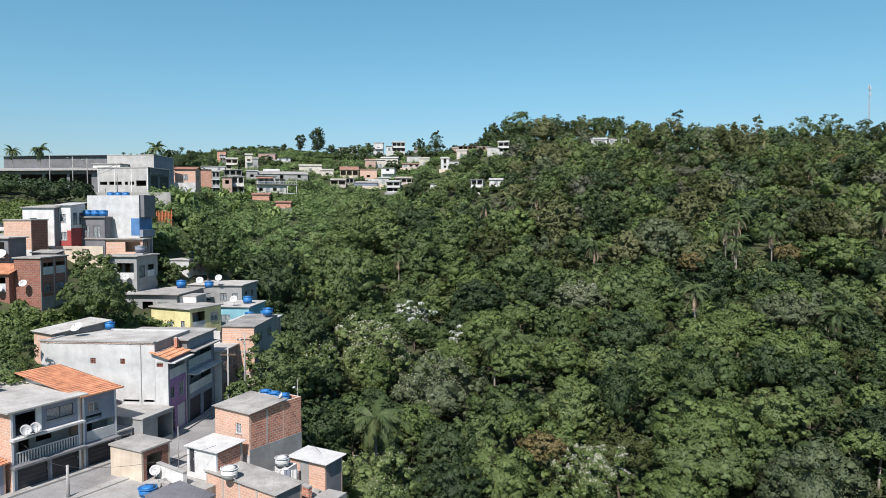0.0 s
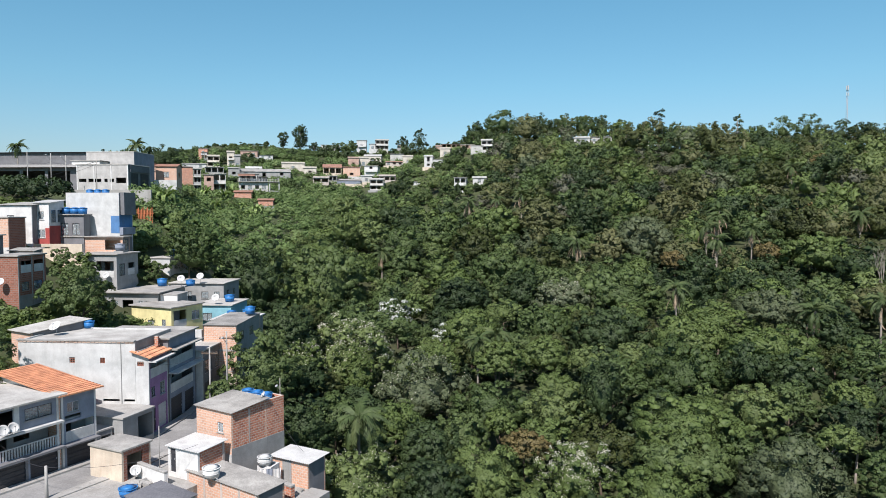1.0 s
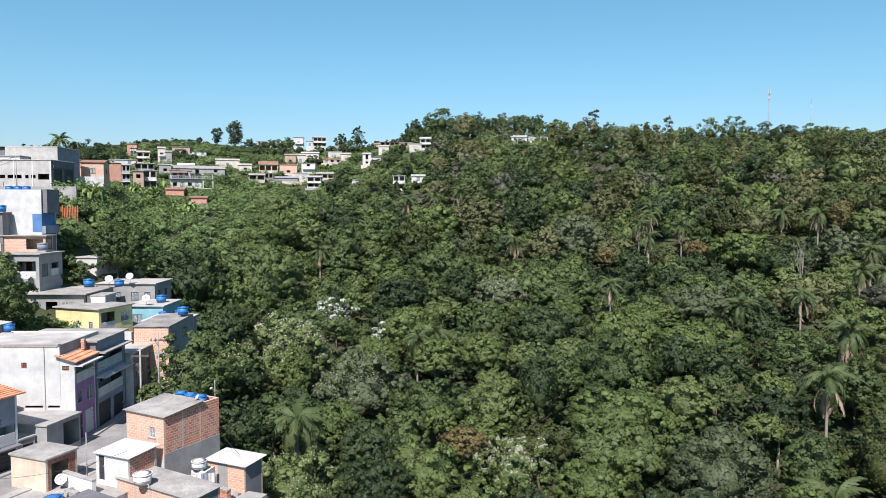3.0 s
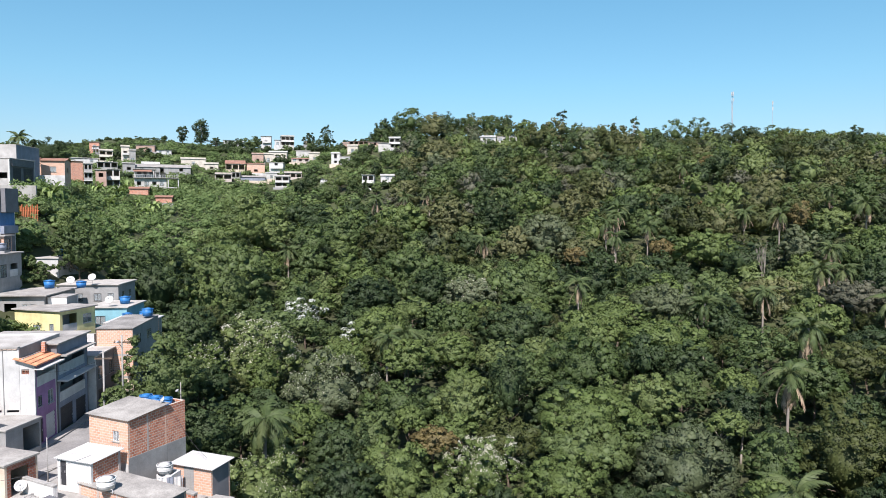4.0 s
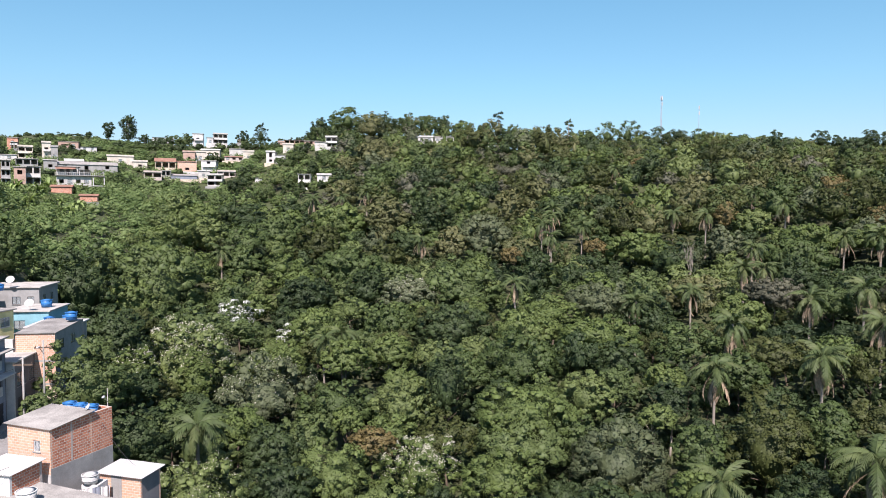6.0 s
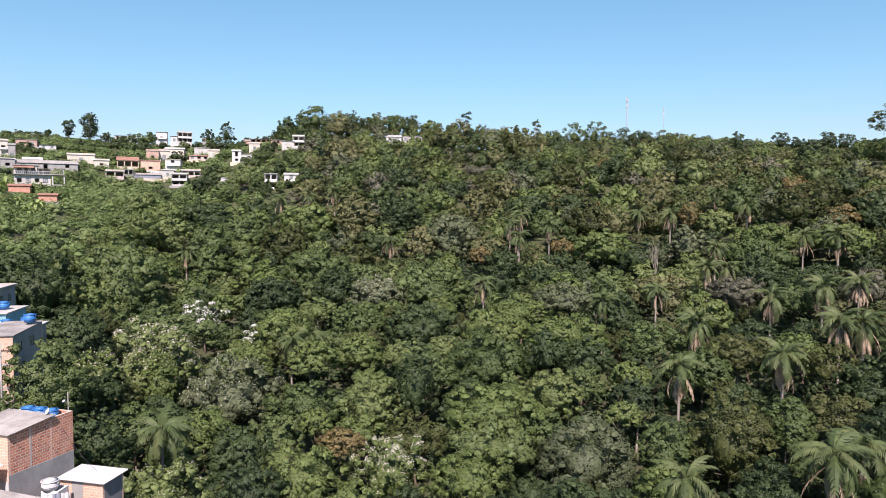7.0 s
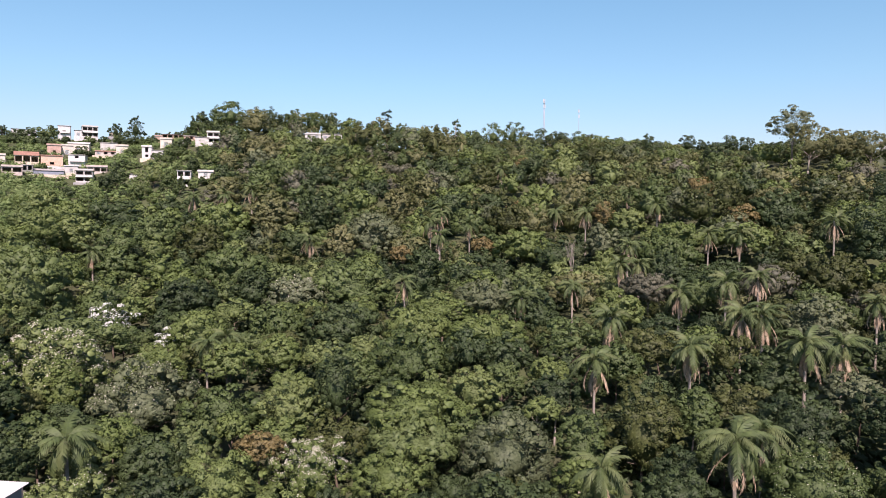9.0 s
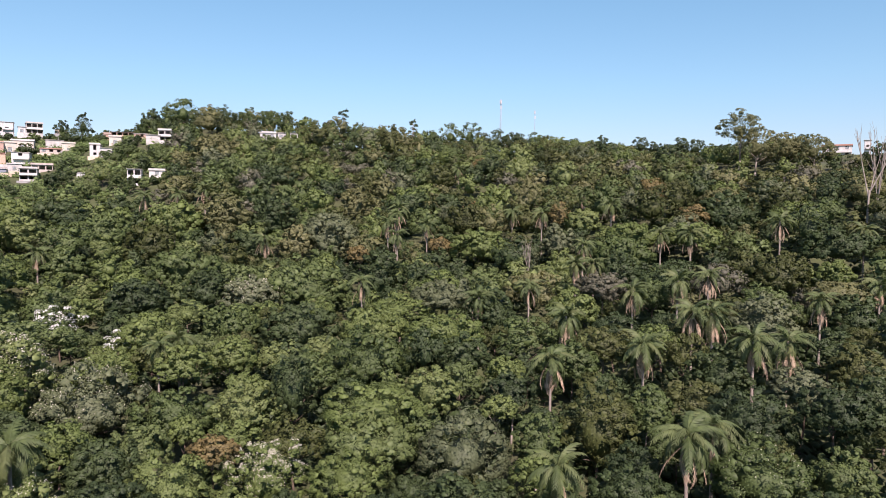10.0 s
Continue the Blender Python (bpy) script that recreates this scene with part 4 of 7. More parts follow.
e = house("terrace_house", "brick terrace storey under the white house", (-41.2, 95.2), 5, 8.4, 1.8, 13.0, 16.3, BRICK_LIGHT, DARKGREY, roof="slab", roof_mat=FIBRO, overhang=0.3, sink=5, fo=[(5.9, 8.1, 1.6, 3.0, "void")], ro=[(0.2, 1.3, 1.6, 3.0, "sash")])
water_tank(-41.0, 93.9, 14.6, 0.65, 0.8, LILAC, "pale blue and white water tank")
house("tank_stand", "cement block stand for a water tank", (-40.3, 93.2), 5, 1.3, 1.3, 11.5, 14.58, GREY, GREY, roof="none", category="stand", sink=3)
for q in ((-49.3, 96.6, 19.47), (-48.1, 96.4, 19.47), (-47.0, 96.3, 19.47)):
    water_tank(q[0], q[1], q[2], 0.62, 0.75)
house("roof_terrace", "grey walled roof terrace for water tanks", (-46.5, 95.5), 5, 3.6, 1.5, 15.0, 19.3, DARKGREY, DARKGREY, roof="slab", roof_mat=FIBRO, sink=4, fo=[(0.4, 1.4, 1.6, 3.2, "sash"), (2.0, 3.0, 1.6, 3.2, "sash")], category="house")
e = house("white_house", "narrow white house with a red-painted lower wall", (-50.0, 93.4), 5, 2.2, 3.3, 15.0, 20.9, WHITE, WHITE, roof="sheet", roof_mat=WHITE_SHEET, rise=0.4, sink=4, floors=2,
      fo=[(0.6, 1.5, 3.7, 4.8, "window"), (0.6, 1.6, 1.3, 2.4, "window")], ro=[(0.3, 1.3, 3.4, 5.0, "sash"), (1.7, 2.9, 3.4, 5.0, "sash")])
face_strip(e, "front", 2.2, 3.3, 0.0, 2.2, -1.0, 1.2, RED, "red_coat", 0.02, "red paint")
face_strip(e, "front", 2.2, 3.3, 1.65, 2.2, 1.203, 2.6, RED, "red_coat", 0.02, "red paint")
face_strip(e, "right", 2.2, 3.3, 0.0, 3.2, -1.0, 2.9, RED, "red_coat", 0.02, "red paint")
e = house("white_house", "white house with a grey side pier", (-51.7, 92.4), 5, 4.4, 5, 15.0, 20.6, WHITE, DARKGREY, roof="sheet", roof_mat=FIBRO_LIGHT, rise=0.4, sink=4, floors=2, fo=[(1.0, 2.0, 3.3, 4.3, "sash")])
e = house("brick_house", "pale brick house with a dark side wall", (-51.1, 86.2), 5, 3.6, 3.2, 14.2, 19.0, BRICK_LIGHT, BRICK_DARK, roof="slab", roof_mat=FIBRO, overhang=0.1, sink=5)
face_strip(e, "front", 3.6, 3.2, 0, 3.6, -3, 1.2, WHITE, "white_coat", 0.02, "white cement coat")
e = house("brick_house", "dark open shed with a flat roof", (-50.1, 80.0), 5, 4.5, 3.0, 12.5, 17.0, DARKGREY, DARKGREY, roof="slab", roof_mat=FIBRO_LIGHT, sink=5, fo=[(0.4, 4.0, 2.0, 4.1, "void")])
dish(-50.9, 79.7, 14.6, 0.75, 10, 50, mast=0.2)
house("lean_to", "lean-to with a corrugated roof against the houses", (-47.3, 84.6), 5, 3.0, 1.6, 13.2, 15.0, OFFWHITE, DARKGREY, roof="sheet", roof_mat=FIBRO, rise=0.3, sink=4, category="shed")
house("garden_wall", "low cream terrace wall with openings", (-44.5, 90.8), 5, 6.5, 0.3, 13.0, 15.6, CREAM, GREY, roof="none", category="wall", sink=4, fo=[(1.0, 2.2, 1.2, 2.2, "void"), (3.6, 4.6, 1.2, 2.2, "void")])

# halls and warehouse on the brow
e = house("hall", "white hall with a dark slatted side", (-54.1, 128), 5, 9.7, 8.2, 23.4, 28.2, RAW, DARKGREY, roof="slab", roof_mat=FIBRO_LIGHT, overhang=0.1, floors=1, sink=3,
          fo=[(0.4, 1.8, 1.7, 2.3, "void"), (2.2, 4.6, 1.7, 2.3, "void"), (5.2, 5.8, 1.7, 2.3, "void"), (6.2, 7.0, 1.7, 2.3, "void"), (7.4, 9.3, 1.5, 2.5, "void")],
          ro=[(0.8, 3.4, 0.1, 3.4, "gate"), (4.2, 7.4, 0.1, 3.4, "gate")])
for q in (0.0, 3.2, 6.4, 9.5):
    face_strip(e, "front", 9.7, 8.2, q, q + 0.2, 0, 4.7, WHITE, "pillar", 0.06)
part("gable_truss", boxed(0.05, 0.18, 0.5, 7.6, 3.6, 4.7), DARK_METAL, e)
house("hall", "pale grey hall with a blue side wall", (-62.1, 150), 5, 10.5, 9, 25.5, 32.3, RAW, LILAC, roof="slab", roof_mat=FIBRO_LIGHT, overhang=0.05, floors=1)
e = house("warehouse", "long open warehouse with a rusty sheet roof", (-66.0, 134.0), 5, 42, 12, 23.2, 28.0, DARKGREY, BRICK_DARK, roof="sheet", roof_mat=FIBRO, rise=1.4, overhang=1.0, floors=1, sink=3, coarse=2.5,
          fo=[(1 + 5.0 * k, 5.4 + 5.0 * k, 0.3, 4.2, "void") for k in range(8)])
house("warehouse", "dark gabled warehouse behind", (-79.3, 165), 5, 26, 14, 26, 33.4, DARKGREY, DARKGREY, roof="sheet", roof_mat=DARK_METAL, rise=1.3, overhang=0.6, floors=1, coarse=2.5)
house("white_house", "small white house between the halls", (-68.0, 147.0), 5, 6.0, 5, 24.5, 30.2, WHITE, OFFWHITE, roof="slab", roof_mat=FIBRO, fo=[(2.4, 3.4, 3.6, 4.6, "sash")])
house("garden_wall", "long low cement wall below the hall", (-48.5, 124.0), 5, 14, 0.3, 21.5, 23.6, CONCRETE, CONCRETE, roof="none", category="wall", sink=3)
fence = empty("timber_fence", pose(-47.2, 114.6, ground_z(-46.0, 114.4), 0, 0, -5), "rust-orange upright timbers fencing the bank", "fence")
for k in range(11):
    part("post", boxed(k * 0.25, k * 0.25 + 0.12, 0, 0.12, -0.8, 1.7 + 0.25 * math.sin(k * 2.1)), RUSTY, fence)
part("rail", boxed(-0.1, 2.75, 0.123, 0.18, 0.9, 1.05), RUSTY, fence)
for q in (-63.5, -58.0, -66.2, -70.5):
    pole(q, 124.5 - 0.08 * q - 5, ground_z(q, 124.0), 6.5, q in (-63.5, -66.2), r=0.1, arm=False)
cable((-66.2, 124.8, 28.5), (-58.0, 124.1, 28.5), 0.6, 0.02)
cable((-70.5, 125.1, 28.5), (-66.2, 124.8, 28.5), 0.4, 0.02)
cable((-58.0, 124.1, 28.5), (-75.0, 92.0, 20.0), 1.2, 0.02)
cable((-58.0, 124.1, 28.0), (-75.0, 90.0, 18.0), 1.2, 0.02)

# blue tanks stored on a platform before the hall
e = house("tank_stand", "low concrete platform before the hall", (-52.6, 116.5), 5, 4.6, 1.8, 21.4, 22.5, CONCRETE, CONCRETE, roof="none", category="stand", sink=4)
for k in range(3):
    water_tank(-53.4 - 1.35 * k, 117.4 + 0.12 * k, 22.51, 0.6, 0.8)


def parked_car(x, y, z, turn):
    """Small hatchback: body, glazed cabin, four wheels."""
    e = empty("car", pose(x, y, z, 0, 0, turn), "small white hatchback parked beside the brick house", "car")
    bm = boxed(-2.0, 2.0, -0.82, 0.82, 0.28, 0.86, bevel=0.12)
    part("body", bm, WHITE, e)
    bm = bmesh.new()
    lo = [bm.verts.new(p) for p in ((-1.7, -0.76, 0.863), (1.05, -0.76, 0.863), (1.05, 0.76, 0.863), (-1.7, 0.76, 0.863))]
    hi = [bm.verts.new(p) for p in ((-1.35, -0.6, 1.42), (0.35, -0.6, 1.42), (0.35, 0.6, 1.42), (-1.35, 0.6, 1.42))]
    for k in range(4):
        bm.faces.new((lo[k], lo[(k + 1) % 4], hi[(k + 1) % 4], hi[k]))
    bm.faces.new(hi)
    bm.faces.new(lo[::-1])
    cabin = part("cabin", bm, DARK_FRAME, e, "dark tinted glass")
    part("car_roof", boxed(-1.4, 0.4, -0.63, 0.63, 1.424, 1.47, bevel=0.02), WHITE, cabin)
    for wx in (-1.25, 1.25):
        for wy in (-0.84, 0.66):
            bm = bmesh.new()
            add_tube(bm, (wx, wy, 0.3), (wx, wy + 0.18, 0.3), 0.3, 0.3, 16)
            tyre = part("wheel", bm, DARK_METAL, e, "black tyre")
            bm = bmesh.new()
            add_tube(bm, (wx, wy - 0.01, 0.3), (wx, wy + 0.19, 0.3), 0.17, 0.17, 12)
            part("rim", bm, METAL, tyre, "pale metal rim")
    return e


parked_car(-56.6, 88.0, 17.32, 20)
house("carport", "concrete parking deck beside the brick house", (-54.6, 86.6), 5, 4.8, 4.2, 15.0, 17.3, CONCRETE, GREY, roof="none", category="parking deck", sink=5)

# ---------------------------------------------------------------- village on the far slope
def rows_of(width, height, per=2.6, kind="sash", storey=2.8, wide=1.1):
    """A plain grid of windows for a wall of that size."""
    out = []
    n = max(1, int(width / per)) if per else 0
    for f in range(max(1, round(height / storey))):
        for k in range(n):
            c = width * (k + 0.5) / n
            zb = f * storey + 1.0
            if zb + 1.1 < height:
                out.append((c - wide / 2, c + wide / 2, zb, zb + 1.05, kind))
    return out


FAR_SEEN = []


def far_house(label, corner, w, z0, top, wall, heading, l=6.5, roof="slab", roof_mat=FIBRO_LIGHT, name="house", right=None, per=2.8, rise=1.2, open_front=False):
    """A house of the far slope: window holes, some glazed, or shaded galleries behind parapets (open_front)."""
    g = np.random.default_rng(int(abs(corner[0] * 13 + corner[1] * 7)))
    h = top - z0
    if wall is WHITE:
        wall = [OLD_WHITE, OFFWHITE, OLD_WHITE, PALE_CREAM][int(g.integers(4))]
    if corner[0] > 200 or corner[0] < 40 and corner[1] < 400 and not (corner[0] > 10 and corner[1] < 260):
        FAR_SEEN.append((corner[0] - w / 2 * math.cos(radians(heading)), corner[1] - w / 2 * math.sin(radians(heading)), z0 + h * (0.25 if corner[0] < -40 and corner[1] < 280 else 0.5), w * 0.45))

    def mixed(ops):
        return [(*o[:2], o[2] - (0.9 if g.random() < 0.2 else 0), o[3] + float(g.uniform(-0.15, 0.2)), "void" if g.random() < 0.45 else "sash") for o in ops if g.random() < 0.9]

    if open_front:
        n = max(1, round(h / 2.7))
        bays = max(2, round(w / 2.6))
        fronts = [(w * (k + 0.5) / bays - w / bays / 2 + 0.2, w * (k + 0.5) / bays + w / bays / 2 - 0.2, h * f / n + h / n * 0.36, h * (f + 1) / n - 0.3, "void") for f in range(n) for k in range(bays)]
    else:
        fronts = mixed(rows_of(w, h, per, wide=float(g.uniform(1.0, 1.6))))
    e = house(name, label, corner, heading, w, l, z0, top, wall, right, roof=roof, roof_mat=OLD_CLAY if roof_mat is CLAY else roof_mat,
              fo=fronts, ro=mixed(rows_of(l - 0.4, h, 3.0)), sink=2.5, group="houses on the far slope", rise=rise, overhang=0.3, coarse=2.5)
    if roof == "slab" and g.random() < 0.4:
        part("parapet", boxed(-w - 0.2, 0.2, -0.25, -0.12, h + 0.163, h + 0.7), wall, e)
    if open_front:
        for f in range(1, max(1, round(h / 2.7))):
            z = h * f / max(1, round(h / 2.7))
            part("balcony", boxed(-w - 0.1, 0.1, -0.8, -0.003, z - 0.1, z + 0.08, bevel=0.02), OFFWHITE, e)
    elif h > 4.5 and g.random() < 0.5:
        part("balcony", boxed(-w * float(g.uniform(0.7, 1.0)), -0.1, -0.9, -0.003, h * 0.5 - 0.15, h * 0.5 + 0.65, bevel=0.02), OFFWHITE, e)
    if g.random() < 0.4:
        part("yard_wall", boxed(-w * 1.1, w * 0.15, -2.9, -2.7, -3.0, 0.2, bevel=0.02), [OFFWHITE, GREY, CREAM][int(g.integers(3))], e)
    return e


far_house("low bare brick house with an orange roof", (-57.5, 162.1), 4.6, 26.6, 30.0, BRICK_LIGHT, -6, 5, "tile", CLAY, rise=0.7)
far_house("low house with a blue-grey wall beside the hall", (-63.6, 169.7), 5.2, 27.4, 30.7, BRICK_LIGHT, -4, 5, "tile", CLAY, rise=0.8)
far_house("bare brick tower house", (-103.4, 332.8), 4.0, 43.2, 49.1, BRICK, -12, 5)
far_house("small brick shed on the slope", (-44.4, 202.7), 4.2, 21.1, 22.9, BRICK, -6, 3, "tile", CLAY, rise=0.5)
far_house("small house with a brown tile roof", (-53.4, 214.0), 5.1, 23.5, 25.5, BRICK, -6, 4, "tile", CLAY, rise=0.6)
far_house("white house high on the wooded hill", (69.9, 298.0), 6.6, 46.0, 51.2, WHITE, 12)
far_house("white house with terraces high on the wooded hill", (80.5, 297.0), 9.8, 46.0, 51.6, WHITE, 14, per=2.2)
far_house("cream house with a tile roof high on the hill", (97.5, 304.8), 12.5, 47.0, 52.9, CREAM, 18, 7, "tile", CLAY, rise=1.0)
far_house("white house with a shallow red roof", (268.2, 174.5), 10.4, 41.5, 46.6, WHITE, 56, 7, "tile", CLAY, rise=0.9)
far_house("narrow white water tower block on the ridge", (273.0, 170.0), 2.2, 42.0, 48.6, WHITE, 56, 4)
far_house("narrow white-painted tower house", (-83.8, 307.2), 3.1, 38.7, 45.2, WHITE, -16, roof="slab", l=5)
far_house("narrow grey cement house with dark windows", (-81.1, 306.5), 2.4, 38.7, 43.6, GREY, -15, roof="slab", l=5)
far_house("white house with dark open storeys", (-90.6, 308.2), 5.0, 38.5, 43.5, WHITE, -17, roof="slab", open_front=True)
far_house("salmon house on the brow of the village", (-81.1, 337.6), 7.9, 45.2, 48.4, SALMON, -8, roof="sheet", rise=0.6)
far_house("low grey-white house behind trees", (-72.9, 333.8), 6.3, 43.8, 46.0, OFFWHITE, -13, roof="sheet", rise=0.5)
far_house("long low shed with a grey roof", (-54.7, 282.3), 20.6, 33.0, 35.3, GREY, -13, roof="sheet", l=8, roof_mat=FIBRO, rise=1.6, per=6)
far_house("white gabled house behind the long shed", (-69.8, 297.3), 6.3, 36.7, 37.6, WHITE, -14, roof="tile", roof_mat=WHITE_SHEET, rise=1.0, l=5)
far_house("long pale house with a flat roof", (-54.3, 312.2), 9.9, 37.8, 40.8, WHITE, -7, roof="slab", per=5)
far_house("cream house with a flat roof", (-48.3, 307.6), 5.4, 35.5, 38.5, PALE_CREAM, -9, roof="slab", per=4)
far_house("house with an orange hipped tile roof", (-38.1, 313.7), 8.0, 35.3, 39.1, CREAM, -8, roof="tile", roof_mat=CLAY, rise=1.7, l=7, open_front=True)
far_house("low pale pink house with a flat roof", (-40.6, 291.4), 6.3, 30.7, 33.5, PINKISH, -12, roof="slab", open_front=True)
far_house("small bare cement house", (-38.4, 299.5), 3.4, 31.8, 34.7, GREY, -4, roof="slab", l=5, open_front=True)
far_house("low house with a long blue-grey roof", (-28.3, 300.9), 10.4, 31.1, 32.8, LILAC, -6, roof="sheet", l=7, roof_mat=FIBRO, rise=1.0, per=6)
far_house("terracotta-painted house with a flat roof", (-33.2, 344.6), 5.3, 41.6, 45.7, SALMON, -6, roof="slab", per=5)
far_house("cream-painted house with a flat roof", (-29.0, 347.6), 4.5, 42.1, 46.0, PALE_CREAM, -5, roof="slab", per=5)
far_house("cream house under a pale sheet roof", (-23.1, 356.8), 8.6, 44.1, 47.8, PALE_CREAM, 2, roof="tile", roof_mat=WHITE_SHEET, rise=0.9, per=5)
far_house("brick house with a red-brown roof", (-29.9, 315.7), 7.6, 34.9, 39.3, BRICK_LIGHT, -10, roof="sheet", roof_mat=OLD_CLAY, rise=0.7, per=4)
far_house("grey-white cube house with a large window", (-22.0, 316.2), 6.1, 35.0, 40.1, OFFWHITE, 3, roof="slab", per=6, l=7)
far_house("white house with a sheet roof", (-23.8, 305.7), 4.7, 32.0, 35.0, WHITE, -5, roof="sheet", rise=0.6, roof_mat=WHITE_SHEET)
far_house("white three-storey house with balconies", (-17.9, 290.3), 5.6, 28.1, 32.8, WHITE, 1, roof="slab", open_front=True)
far_house("beige house with a flat roof and a wide window", (-13.5, 303.6), 7.1, 32.2, 34.9, PINKISH, -3, roof="slab", l=5, open_front=True)
far_house("narrow grey-white tower house on the ridge", (-33.9, 395.6), 5.4, 52.4, 59.4, OFFWHITE, -1, roof="slab", l=5, per=6)
far_house("white block with long balconies on the ridge", (-21.6, 398.0), 7.1, 53.9, 59.7, WHITE, -8, roof="slab", l=6, open_front=True)
far_house("small grey-white house on the ridge", (-28.9, 396.8), 3.2, 54.4, 57.6, OFFWHITE, -4, roof="slab", l=5)
far_house("low white house behind the ridge trees", (-48.5, 394.5), 10.7, 54.2, 56.7, OFFWHITE, -8, roof="sheet", rise=0.6)
far_house("low house under a red-brown roof", (-11.3, 339.3), 8.5, 41.3, 43.4, PINKISH, 0, roof="sheet", roof_mat=OLD_CLAY, rise=0.9)
far_house("white house with a flat roof", (-11.7, 360.7), 7.0, 45.5, 49.0, WHITE, -2, roof="slab", per=4)
far_house("cream house with a shaded front", (-6.6, 338.7), 4.9, 42.3, 46.1, PALE_CREAM, 1, roof="slab", per=4)
far_house("grey-white house with blank walls", (2.7, 308.2), 3.7, 38.8, 43.8, OFFWHITE, 8, roof="slab", per=9)
far_house("grey-white house with blank walls and flat roof", (6.9, 304.7), 4.2, 39.1, 42.3, OFFWHITE, 9, roof="slab", per=9)
far_house("cream house among the ridge trees", (-11.0, 398.8), 5.5, 54.9, 57.5, CREAM, -2, roof="sheet", rise=0.5)
far_house("small terracotta house on the ridge", (8.5, 388.5), 3.5, 52.5, 55.6, SALMON, 7, roof="slab", per=5)
far_house("terracotta house with a red-brown roof", (18.8, 382.1), 10.5, 53.8, 56.3, SALMON, 8, roof="sheet", roof_mat=OLD_CLAY, rise=0.6, open_front=True)
far_house("white house with a flat roof below the ridge", (10.8, 318.7), 4.6, 44.9, 48.2, WHITE, 8, roof="slab", per=5)
far_house("salmon house with a flat roof on the ridge", (21.4, 315.4), 5.9, 47.4, 49.7, SALMON, 9, roof="slab", per=4)
far_house("white house with one dark window", (24.6, 304.5), 5.4, 44.7, 48.4, WHITE, 14, roof="slab", per=7)
far_house("white house with long terraces", (28.7, 303.7), 4.9, 45.7, 50.5, WHITE, 17, roof="slab", open_front=True)
far_house("grey-white three-storey house among the trees", (14.4, 252.9), 4.3, 26.3, 32.0, OFFWHITE, 8, roof="slab", open_front=True)
far_house("grey-white house among the trees", (22.1, 257.3), 5.0, 29.5, 32.0, OFFWHITE, 9, roof="slab", per=4)
far_house("small white house among the trees", (-1.6, 281.1), 3.6, 29.5, 31.5, OFFWHITE, 4, roof="slab", per=4)
far_house("plain bare brick house with a sheet roof", (-78.2, 235.9), 5.4, 27.0, 34.5, BRICK, -27, roof="sheet", per=0, rise=0.5)
far_house("tall grey house with dark open storeys", (-70.6, 220.4), 2.2, 25.4, 32.9, GREY, -18, roof="slab", l=5, open_front=True)
far_house("salmon house with a blank wall", (-67.1, 221.7), 2.9, 25.3, 31.2, SALMON, -17, roof="slab", l=5, per=9)
far_house("white house with dark galleries over the bank", (-64.4, 225.5), 3.7, 25.4, 31.6, WHITE, -16, roof="slab", l=5, open_front=True)
far_house("grey house with a wide shaded front", (-82.0, 284.5), 7.0, 34.3, 37.3, GREY, -17, roof="slab", l=5, open_front=True)
far_house("long low grey-white house behind the brick houses", (-96.0, 307.2), 10.1, 37.7, 40.1, OFFWHITE, -18, roof="sheet", rise=0.6, per=5)
far_house("small grey tower house with an open top", (-103.4, 331.9), 2.3, 43.2, 47.2, GREY, -17, roof="slab", l=4, open_front=True)
far_house("grey house with a sheet roof", (-73.7, 277.3), 4.3, 33.1, 36.5, GREY, -15, roof="sheet", rise=0.6, l=5)


